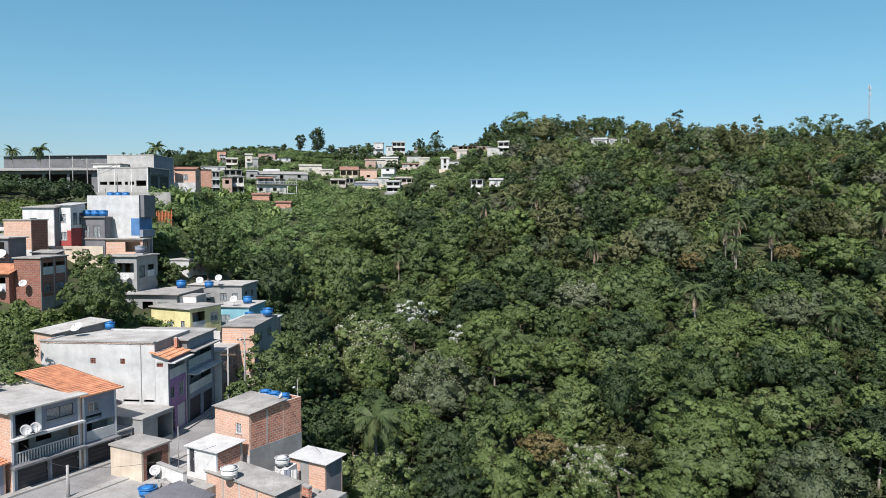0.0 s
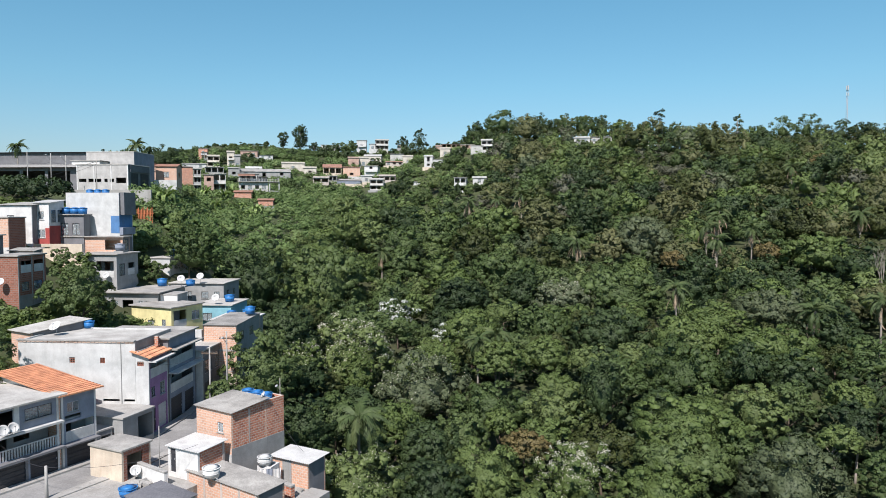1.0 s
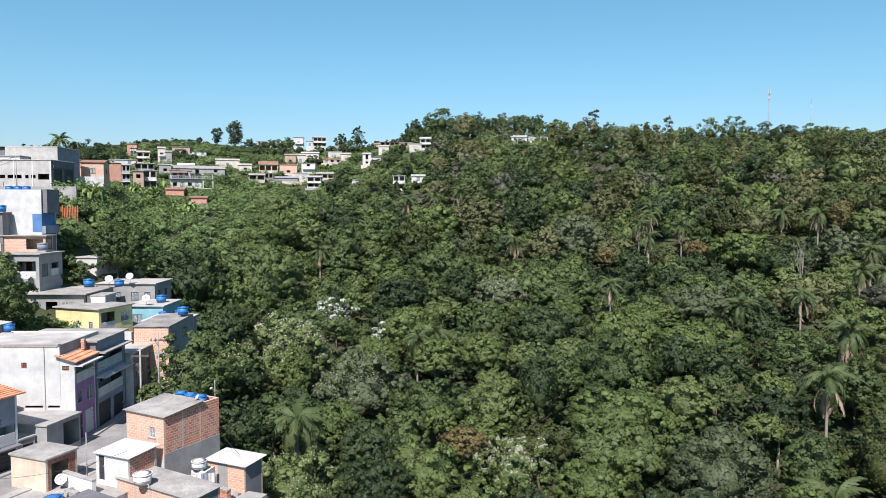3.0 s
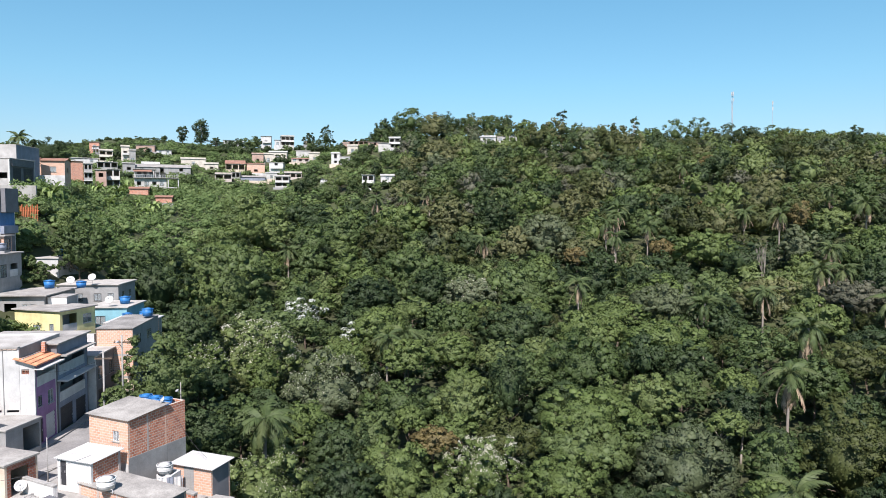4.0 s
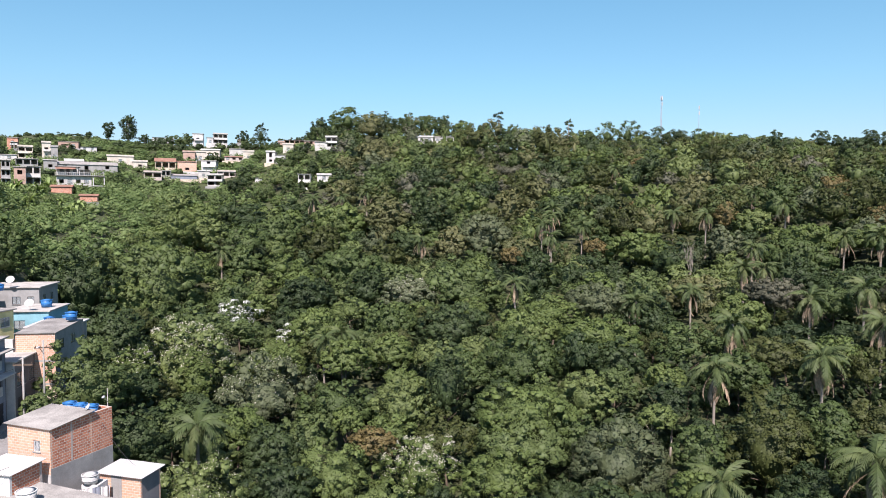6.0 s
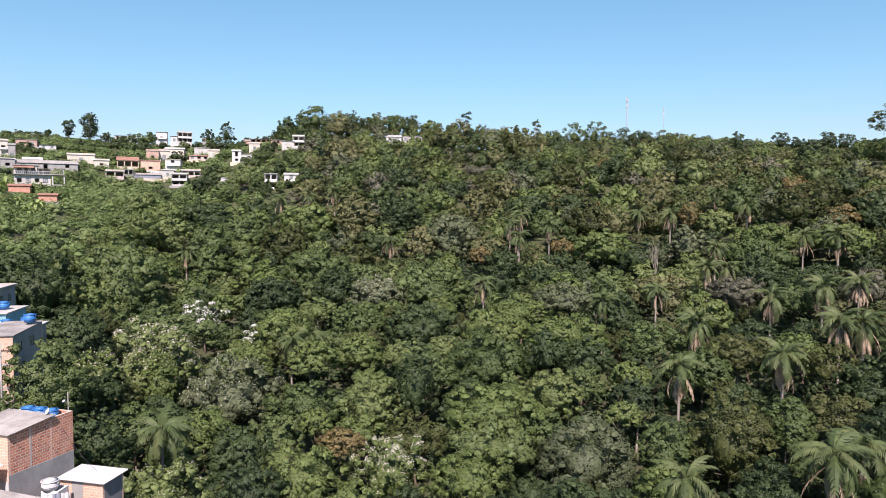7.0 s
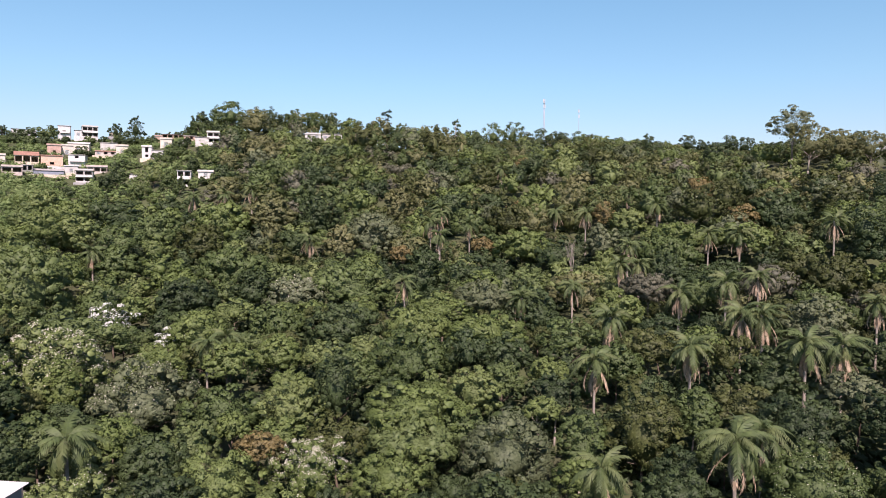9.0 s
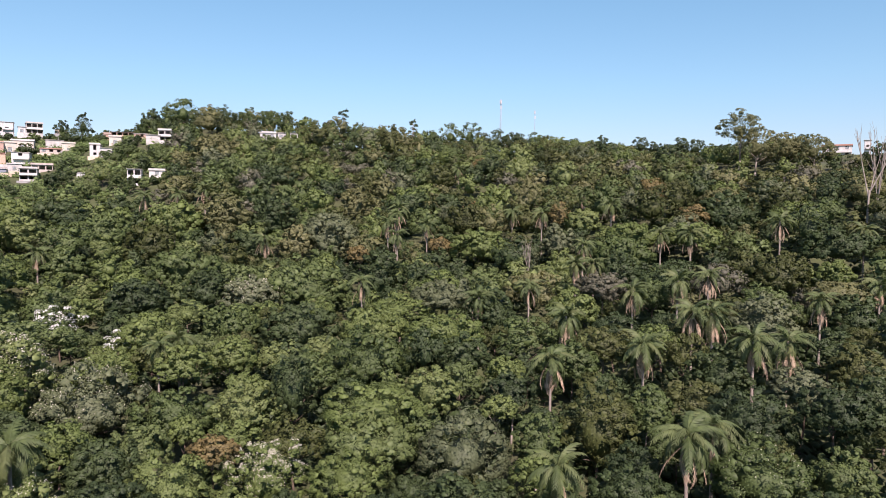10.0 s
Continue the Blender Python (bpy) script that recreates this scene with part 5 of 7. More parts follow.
def tenement():
    """The tall house over the bank: a white storey, a roofed deck with a red awning, and an open concrete frame at its side."""
    w, l, h = 9.2, 7.0, 3.7
    e = house("tenement", "white house with a red awning and an open concrete frame", (-51.5, 228.3), -12, w, l, 25.45, 25.45 + h, OLD_WHITE, GREY, roof="none",
              fo=[(0.7 + 2.2 * k, 1.9 + 2.2 * k, 1.5, 2.6, "sash" if k % 2 else "void") for k in range(4)], sink=3.5, group="houses on the far slope")
    FAR_SEEN.append((-53.5, 228.0, 27.0, 5.0))
    part("deck", boxed(-w - 0.2, 3.7, -0.8, l, h + 0.003, h + 0.2, bevel=0.02), CONCRETE, e)
    rail = bmesh.new()
    add_box(rail, -w - 0.15, 3.6, -0.75, -0.68, h + 0.95, h + 1.02)
    for k in range(26):
        x = -w - 0.1 + k * 0.505
        add_box(rail, x, x + 0.07, -0.74, -0.69, h + 0.203, h + 0.95)
    part("railing", rail, OFFWHITE, e)
    b = wall_bm(w * 0.62, 2.5, 0.16, [(0.8, 1.9, 0.9, 1.9), (2.6, 3.5, 0.05, 2.0), (4.3, 5.3, 0.9, 1.9)])
    upper = part("upper_wall", b, OLD_WHITE, e)
    upper.matrix_basis = pose(-w, 1.3, h + 0.203)
    part("upper_room", boxed(-w + 0.003, -w * 0.38 - 0.003, 1.9, l - 0.2, h + 0.203, h + 2.7), DARKGREY, e)
    part("upper_roof", boxed(-w - 0.5, -w * 0.38 + 0.5, 0.9, l + 0.2, h + 2.705, h + 2.85, bevel=0.02), FIBRO, e)
    part("awning", roof_sheet_bm(-w - 0.2, -w * 0.45, -0.6, 1.25, h + 1.95, h + 2.5, "y", 0.3), OLD_CLAY, e, "dull red sheet awning")
    part("side_room", boxed(-w * 0.37, -0.3, 2.6, l - 0.2, h + 0.203, h + 1.9), GREY, e)
    part("side_roof", roof_sheet_bm(-w * 0.37, 3.4, 0.6, l, h + 1.95, h + 2.2, "y", 0.35), FIBRO, e)
    for x in (0.35, 3.3):
        for y in (-0.4, 4.6):
            part("pillar", boxed(x, x + 0.3, y, y + 0.3, -4.0, h, bevel=0.02), OFFWHITE, e)
    for z in (-2.2, 0.7):
        part("frame_floor", boxed(0.2, 3.7, -0.6, l, z, z + 0.22, bevel=0.02), OFFWHITE, e)
    for x in (-w * 0.35, -2.0, 3.3):
        part("post", boxed(x, x + 0.12, 0.9, 1.02, h + 0.203, h + 1.94), METAL, e)


tenement()


def lattice_mast(x, y, z0, top, width, label):
    """Slender lattice mast with antennas near its head."""
    e = empty("radio_mast", pose(x, y, z0, 0, 0, 20), label, "mast")
    h = top - z0
    bm = bmesh.new()
    n = int(h / (width * 1.3))
    foot = [Vector((math.cos(a), math.sin(a), 0)) * width * 0.5 for a in (0, math.tau / 3, 2 * math.tau / 3)]
    for q in foot:
        add_tube(bm, q, q * 0.8 + Vector((0, 0, h)), width * 0.085, width * 0.075, 5)
    for k in range(n):
        for i in range(3):
            a, b = foot[i], foot[(i + 1) % 3]
            add_tube(bm, a + Vector((0, 0, h * k / n)), b + Vector((0, 0, h * (k + 1) / n)), width * 0.045, width * 0.045, 4, False)
    part("lattice", bm, MAST, e)
    for k in range(6):
        a = k * math.tau / 6
        z = h - 2.2 - 3.2 * (k // 3)
        part("antenna", boxed(math.cos(a) * width * 0.6 - 0.1, math.cos(a) * width * 0.6 + 0.1, math.sin(a) * width * 0.6 - 0.1, math.sin(a) * width * 0.6 + 0.1, z, z + 1.8, bevel=0.03), OFFWHITE, e, "pale panel antenna")
    bm = bmesh.new()
    add_tube(bm, (0, 0, h - 2.6), (0, 0, h - 2.45), width * 0.62, width * 0.62, 12)
    part("platform", bm, MAST, e)


lattice_mast(207.8, 341.8, 46.0, 82.2, 0.95, "slim lattice radio mast with pale antennas on the ridge")
lattice_mast(240.8, 356.2, 43.0, 80.4, 0.42, "slim pale radio mast further back on the ridge")


# ---------------------------------------------------------------- trees
rng = np.random.default_rng(7)
_b = bmesh.new()
bmesh.ops.create_icosphere(_b, subdivisions=1, radius=1.0)
ICO_V = np.array([v.co[:] for v in _b.verts])
ICO_F = np.array([[v.index for v in f.verts] for f in _b.faces])
_b.free()
OCT_V = np.array([(1, 0, 0), (-1, 0, 0), (0, 1, 0), (0, -1, 0), (0, 0, 1), (0, 0, -1)], float)
OCT_F = np.array([(0, 2, 4), (2, 1, 4), (1, 3, 4), (3, 0, 4), (2, 0, 5), (1, 2, 5), (3, 1, 5), (0, 3, 5)])


def unit(a):
    return a / np.maximum(np.linalg.norm(a, axis=1, keepdims=True), 1e-9)


def crown_arrays(g, radius, height, puffs, count, leaf, flat=0.0, cone=0.0, core=0.8, tri=False, soft=0.6, round_clumps=False, dome=1.6, solid=0.6):
    """Leaves and inner bodies of one crown, its base at z = 0: boughs over a rounded form, sprays over each bough, leaves over each spray.
    Returns verts, faces, body verts, body tris, and a normal for each vert."""
    d = unit(g.normal(size=(puffs, 3)))
    d[:, 2] = np.abs(d[:, 2]) * 1.25 - 0.4
    d = unit(d)
    k = g.uniform(0.72, 0.9, (puffs, 1))
    lobe = 1 + 0.14 * np.sin(np.arctan2(d[:, 1], d[:, 0]) * g.integers(2, 5) + g.uniform(0, 6))[:, None]
    mid = np.array([0, 0, height * 0.42])
    taper = 1 - cone * np.clip(d[:, 2:3], 0, 1)
    span = np.array([radius, radius, height * 0.55])
    c = mid + d * k * lobe * span * np.hstack([taper, taper, np.ones_like(taper)])
    pr = g.uniform(0.6, 1.3, puffs) * radius * 1.2 / math.sqrt(puffs) * (1 - 0.3 * cone)
    squash = np.array([1, 1, 0.85 - flat * 0.35])
    # sprays
    m = int(np.clip(count / (puffs * 20), 3, 9))
    host = np.repeat(np.arange(puffs), m)
    sd = unit(unit(g.normal(size=(puffs * m, 3))) + 0.75 * d[host] + np.array([0, 0, 0.45]))
    sc = c[host] + sd * (pr[host] * g.uniform(0.62, 1.0, puffs * m))[:, None] * squash
    sr = pr[host] * g.uniform(0.6, 1.25, puffs * m) * math.sqrt(1.35 / m)
    # leaves
    n = int(count * 1.5)
    w = sr ** 2 / (sr ** 2).sum()
    which = g.choice(puffs * m, n, p=w)
    out = unit(unit(g.normal(size=(n, 3))) + 0.5 * sd[which] + np.array([0, 0, 0.4]))
    relief = np.where(g.random((n, 1)) < 0.15, g.uniform(1.0, 1.3, (n, 1)), g.uniform(0.82, 1.06, (n, 1)))
    pos = sc[which] + out * sr[which, None] * relief * squash
    inner = g.random(n) < 0.2
    pos[inner] = (mid + out * span * g.uniform(0.5, 0.68, (n, 1)))[inner]
    keep = np.ones(n, bool)
    for j in range(puffs):
        keep &= ~((np.linalg.norm((pos - c[j]) / squash, axis=1) < pr[j] * 0.78) & (host[which] != j))
    idx = np.nonzero(keep)[0][:count]
    pos, out, which = pos[idx], out[idx], which[idx]
    n = len(idx)
    nor = unit(out + g.normal(size=(n, 3)) * 0.5 + np.array([0, 0, 0.3]))
    t1 = unit(np.cross(nor, unit(g.normal(size=(n, 3)))))
    t2 = np.cross(nor, t1)
    s = leaf * g.uniform(0.55, 1.35, (n, 1))
    wd = s * g.uniform(0.35, 0.6, (n, 1))
    if tri:
        leafv = np.stack([pos - t1 * s, pos + t1 * s * 0.7 - t2 * wd * 1.5, pos + t1 * s * 0.5 + t2 * wd * 1.5], axis=1)
    else:
        leafv = np.stack([pos - t1 * s, pos - t2 * wd + nor * s * 0.12, pos + t1 * s - nor * s * 0.25, pos + t2 * wd + nor * s * 0.12], axis=1)
    per = leafv.shape[1]
    whole = unit((pos - mid) / span)
    ln = unit(nor * (1 - soft) + soft * unit(out * 0.95 + sd[which] * 0.75 + whole * dome))
    normals = np.repeat(ln, per, axis=0)
    leafv = leafv.reshape(-1, 3)
    qf = np.arange(n * per).reshape(n, per)
    # bodies inside, that close the crown: one within all, one within each bough
    hull = span * min(1.0, core) * 0.47 * np.array([1 - 0.3 * cone, 1 - 0.3 * cone, 0.96])
    cv = mid + ICO_V * hull * (1 + 0.1 * g.normal(size=(len(ICO_V), 1)))
    cn, cf = unit((cv - mid) / span), ICO_F
    if core > 0.3:
        kv, kf = (ICO_V, ICO_F) if round_clumps else (OCT_V, OCT_F)
        ov = kv[None] * (pr[:, None, None] * (solid if count > 150 else 0.55)) * squash * (1 + 0.12 * g.normal(size=(puffs, len(kv), 1))) + c[:, None]
        cn = np.concatenate([cn, unit(unit((ov - c[:, None]).reshape(-1, 3)) + 0.8 * unit((ov.reshape(-1, 3) - mid) / span))])
        of = (kf[None] + (np.arange(puffs) * len(kv))[:, None, None]).reshape(-1, 3) + len(cv)
        cv, cf = np.concatenate([cv, ov.reshape(-1, 3)]), np.concatenate([cf, of])
    return leafv, qf, cv, cf, np.concatenate([normals, cn])


def mesh_from(name, blocks, material, tones=None):
    """One mesh out of many crowns."""
    verts, quads, tris, normals, qt, tt = [], [], [], [], [], []
    base = 0
    for k, (qv, qf, cv, cf, nv) in enumerate(blocks):
        verts += [qv, cv]
        normals.append(nv)
        quads.append(qf + base)
        tris.append(cf + base + len(qv))
        base += len(qv) + len(cv)
        if tones is not None:
            qt.append(np.full(len(qf), tones[k]))
            tt.append(np.full(len(cf), tones[k]))
    v = np.concatenate(verts).astype(np.float32)
    q, tr = np.concatenate(quads), np.concatenate(tris)
    per = q.shape[1]
    me = bpy.data.meshes.new(name)
    me.vertices.add(len(v))
    me.vertices.foreach_set("co", v.ravel())
    me.loops.add(q.size + tr.size)
    me.loops.foreach_set("vertex_index", np.concatenate([q.ravel(), tr.ravel()]).astype(np.int32))
    me.polygons.add(len(q) + len(tr))
    me.polygons.foreach_set("loop_start", np.concatenate([np.arange(len(q)) * per, len(q) * per + np.arange(len(tr)) * 3]).astype(np.int32))
    me.update(calc_edges=True)
    me.normals_split_custom_set_from_vertices(np.concatenate(normals).astype(np.float32))
    if tones is not None:
        at = me.attributes.new("tone", "FLOAT", "FACE")
        at.data.foreach_set("value", np.concatenate(qt + tt).astype(np.float32))
    me.materials.append(material)
    return me


GREENS = {
    "mid": [(0.059, 0.091, 0.029), (0.076, 0.113, 0.038), (0.097, 0.135, 0.048)],
    "light": [(0.092, 0.133, 0.039), (0.111, 0.154, 0.048), (0.133, 0.173, 0.063)],
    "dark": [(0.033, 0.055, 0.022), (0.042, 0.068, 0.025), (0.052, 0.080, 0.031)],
    "olive": [(0.048, 0.062, 0.019), (0.060, 0.075, 0.022), (0.074, 0.088, 0.030)],
    "grey": [(0.084, 0.107, 0.054), (0.102, 0.125, 0.066), (0.117, 0.140, 0.079)],
    "tan": [(0.102, 0.113, 0.047), (0.120, 0.129, 0.055), (0.140, 0.146, 0.066)],
    "rust": [(0.130, 0.107, 0.043), (0.151, 0.121, 0.050), (0.172, 0.135, 0.060)],
    "bare": [(0.092, 0.095, 0.066), (0.105, 0.110, 0.076), (0.122, 0.124, 0.088)],
}
LEAF = {k: leaves("leaves_" + k, v) for k, v in GREENS.items()}
LEAF_FAR = {k: leaves("far_leaves_" + k, v, True) for k, v in GREENS.items()}
BANK_LEAF = leaves("bank_leaves", [(0.095, 0.149, 0.049), (0.121, 0.182, 0.062), (0.156, 0.210, 0.082)], True)
BANANA_LEAF = leaves("banana_leaves", [(0.22, 0.30, 0.10), (0.28, 0.36, 0.15)])
PALM_LEAF = leaves("palm_leaves", [(0.064, 0.094, 0.034), (0.078, 0.112, 0.040), (0.104, 0.128, 0.051)])
BLOSSOM = leaves("cream_blossom", [(0.400, 0.400, 0.328), (0.464, 0.456, 0.384)])
WHITE_BLOSSOM = leaves("white_blossom", [(0.46, 0.48, 0.48), (0.56, 0.58, 0.58)])
WORDS = {"mid": "mid-green", "light": "bright green", "dark": "dark green", "olive": "olive-brown", "grey": "grey-green", "rust": "rust-orange", "tan": "yellowish tan", "bare": "grey leafless"}


def trunk_mesh(name, g, height, radius, spread, mat=BARK, limbs=5):
    bm = bmesh.new()
    top = Vector((g.normal() * 0.3, g.normal() * 0.3, height))
    half = top * 0.5 + Vector((g.normal() * 0.15, g.normal() * 0.15, 0))
    add_tube(bm, (0, 0, -1.2), half, radius, radius * 0.75, 8)
    add_tube(bm, half, top, radius * 0.75, radius * 0.5, 8)
    for k in range(limbs):
        a = k * math.tau / limbs + g.uniform(-0.4, 0.4)
        s = half.lerp(top, g.uniform(0.3, 1.0))
        e = s + Vector((math.cos(a) * spread * 0.7, math.sin(a) * spread * 0.7, min(height * 0.4, spread * 1.2) * g.uniform(0.4, 1.0)))
        add_tube(bm, s, e, radius * 0.4, radius * 0.12, 6)
    me = bpy.data.meshes.new(name)
    bm.to_mesh(me)
    bm.free()
    me.materials.append(mat)
    return me


# forms of near trees, fine for the nearest and coarser behind: (puffs, leaves, leaf size, flatness, taper)
FORMS = [(60, 7600, 0.105, 0.0, 0.0), (46, 7600, 0.105, 0.45, 0.0), (80, 7600, 0.105, 0.1, 0.1)]
PROTO, PROTO_FAR = {}, {}
for tone in ("mid", "light", "dark", "olive", "grey"):
    PROTO[tone], PROTO_FAR[tone] = [], []
    for p, c, lf, fl, cn in FORMS:
        trunk = trunk_mesh("trunk", rng, 4.4, 0.17, 2.6)
        PROTO[tone].append((mesh_from("crown", [crown_arrays(rng, 3.7, 5.4, p, c, lf, fl, cn, tri=True, soft=0.82, round_clumps=True)], LEAF[tone]), trunk))
        PROTO_FAR[tone].append((mesh_from("crown", [crown_arrays(rng, 3.7, 5.4, int(p * 0.8), 4200, 0.135, fl, cn, tri=True, soft=0.55, round_clumps=True)], LEAF[tone]), trunk))


def tree(x, y, tone, size=1.0, tall=1.0, form=0, label="", z=None, group="woodland trees", fine=True):
    """A broadleaf tree: about 9.5 m high and 7.5 m across at size 1."""
    z = ground_z(x, y) if z is None else z
    turn = (x * 37 + y * 91) % 360
    e = empty("tree", Matrix.Translation((x, y, z)) @ pose(0, 0, 0, 0, 0, turn) @ Matrix.Diagonal((size, size, size * tall, 1)),
              label or f"{WORDS[tone]} broadleaf tree with a dense rounded crown", "tree", group)
    crown, trunk = (PROTO if fine else PROTO_FAR)[tone][form % 3]
    share("crown", crown, e, pose(0, 0, 4.0))
    share("trunk", trunk, e)
    FOOT_TREES.append((x, y, size))
    return e


FOOT_TREES = []
OVERLOOKED = [*FAR_SEEN, (-45.8, 114.5, ground_z(-46.0, 114.4) + 0.2, 1.9)]      # what stands clear of the trees below it: x, y, height from which it is clear, half width


def clear_height(x, y):
    """How high a crown at x, y may rise without covering what stands clear behind it."""
    r, az = math.hypot(x, y), math.atan2(x, y)
    top = 999.0
    for fx, fy, fz, half in OVERLOOKED:
        fr = math.hypot(fx, fy)
        if fr - 1.5 > r and abs(math.atan2(fx, fy) - az) * fr < half + 1.6 * fr / r:
            top = min(top, 20 + (fz - 20) * r / fr)
    return top


def special_tree(x, y, top, width, tone, label, puffs=24, count=2200, leaf=0.22, bare=0.42, flat=0.0, cone=0.0, core=0.8, blossom=None,
                 blooms=0, name="tree", z=None, mat=BARK, seed=1):
    """A tree of its own shape: reaches up to the height top, its crown is width across and starts at the share bare of its height."""
    g = np.random.default_rng(seed + int(abs(x) * 10) + int(abs(y) * 10))
    z = ground_z(x, y) if z is None else z
    h = top - z
    puffs = int(puffs * (2.2 if count > 1500 else 1.5))
    e = empty(name, Matrix.Translation((x, y, z)), label, "tree")
    ch = h * (1 - bare)
    if math.hypot(x, y) > 150:
        count, leaf = int(count * 2.4), leaf * 0.62
    arr = crown_arrays(g, width / 2 * 1.08, ch, puffs, int(count * 1.5), leaf * 0.85, flat, cone, core, tri=True)
    crown = share("crown", mesh_from("crown", [arr], LEAF[tone]), e, pose(0, 0, h * bare * 0.97))
    share("trunk", trunk_mesh("trunk", g, h * (bare + (1 - bare) * 0.2), max(0.1, h * 0.018), width * 0.33, mat, 6), e)
    if blossom:
        q = crown_arrays(np.random.default_rng(seed + int(abs(x) * 10) + int(abs(y) * 10)), width / 2 * 1.1, ch * 1.03, puffs, blooms * 5, leaf * 0.6, flat, cone, 0.1)
        share("blossom", mesh_from("blossom", [q], blossom), e, pose(0, 0, h * bare * 0.97 + 0.1), "pale blossom and young leaves")
    FOOT_TREES.append((x, y, width / 7.0))
    OVERLOOKED.append((x, y, z + h * bare + ch * 0.4, width * 0.33))
    return e


def eucalyptus(x, y, top, width, tufts):
    """A tall tree whose leaves hang in separate tufts at the ends of steep limbs."""
    g = np.random.default_rng(int(abs(x) * 10) + int(abs(y) * 10))
    z = ground_z(x, y)
    h = top - z
    e = empty("eucalyptus", Matrix.Translation((x, y, z)), "tall dark eucalyptus with loose tufts on the ridge", "tree", "ridge eucalypts")
    bm = bmesh.new()
    add_tube(bm, (0, 0, -1.0), (0, 0, h * 0.9), 0.38, 0.08, 8)
    blocks = []
    for k in range(tufts):
        up = 1 - 0.82 * (k / tufts) ** 1.05
        a = k * 2.4 + g.uniform(-0.5, 0.5)
        reach = width * 0.36 * math.sin(math.pi * min(0.92, 1.04 - up * 0.86)) * g.uniform(0.55, 1.1)
        p = np.array([math.cos(a) * reach, math.sin(a) * reach, h * up - width * 0.2])
        q = width * float(g.uniform(0.14, 0.23))
        limb = bmesh.new()
        add_tube(limb, (0, 0, max(0.5, p[2] - reach * 1.3 - 1.0)), tuple(p + np.array([0, 0, q * 0.4])), 0.1, 0.04, 6)
        part("limb", limb, PALE_BARK, e)
        arr = crown_arrays(g, q, q * 1.9, 9, 420, 0.19, 0.0, 0.2, core=0.7, tri=True)
        off = p - np.array([0, 0, q * 0.2])
        blocks.append((arr[0] + off, arr[1], arr[2] + off, arr[3], arr[4]))
    part("trunk", bm, PALE_BARK, e)
    share("crown", mesh_from("crown", blocks, LEAF["dark"]), e)
    FOOT_TREES.append((x, y, width / 7.0))
    OVERLOOKED.append((x, y, z + h * 0.45, width * 0.33))


def canopy_tree(x, y, top, width, deep, tone, label, flat=0.1, cone=0.0, crest=0.0):
    """A tree of the wood with its own crown: its head reaches top, the crown is width across and deep from head to foot.
    crest: how thickly its upper side is set with cream blossom."""
    seed = int(abs(x) * 10) + int(abs(y) * 10)
    g = np.random.default_rng(seed)
    z = ground_z(x, y)
    away = math.hypot(x, y)
    leaf = max(0.085, 0.00145 * away)
    high = deep * 1.12
    area = math.pi * width * (0.3 * width + 0.75 * high)
    count = int(min(11500, 1.5 * area / (1.15 * leaf * leaf)))
    puffs = int(min(110, 34 + count / 95))
    e = empty("tree", Matrix.Translation((x, y, z)), label, "tree", "woodland trees")
    foot = top - z - high * 0.97
    arr = crown_arrays(g, width * 0.53, high, puffs, count, leaf, flat, cone, core=1.0, tri=True, soft=0.86, round_clumps=True, solid=min(0.84, 0.54 + 0.0017 * away))
    share("crown", mesh_from("crown", [arr], LEAF[tone]), e, pose(0, 0, foot))
    share("trunk", trunk_mesh("trunk", g, max(1.5, foot + high * 0.25), max(0.12, (top - z) * 0.017), width * 0.3, PALE_BARK if seed % 3 == 0 else BARK, 6), e)
    if crest:
        qv, qf, cv, cf, nv = crown_arrays(np.random.default_rng(seed), width * 0.54, high * 1.02, puffs, int(count * 1.1), leaf * 0.72, flat, cone, core=0.1, tri=True, soft=0.5)
        up = qv.reshape(-1, 3, 3)[:, :, 2].mean(axis=1) / high + 0.12 * g.normal(size=len(qf))
        kept = np.nonzero((up > 0.58) & (g.random(len(qf)) < crest * 0.45))[0]
        pick = (kept[:, None] * 3 + np.arange(3)).ravel()
        q = (qv[pick], np.arange(len(pick)).reshape(-1, 3), cv, cf, np.concatenate([nv[:len(qv)][pick], nv[len(qv):]]))
        share("blossom", mesh_from("blossom", [q], BLOSSOM), e, pose(0, 0, foot + 0.1), "pale cream blossom")
    FOOT_TREES.append((x, y, width / 7.4))
    OVERLOOKED.append((x, y, top - deep * 0.62, width * 0.36))
    return e


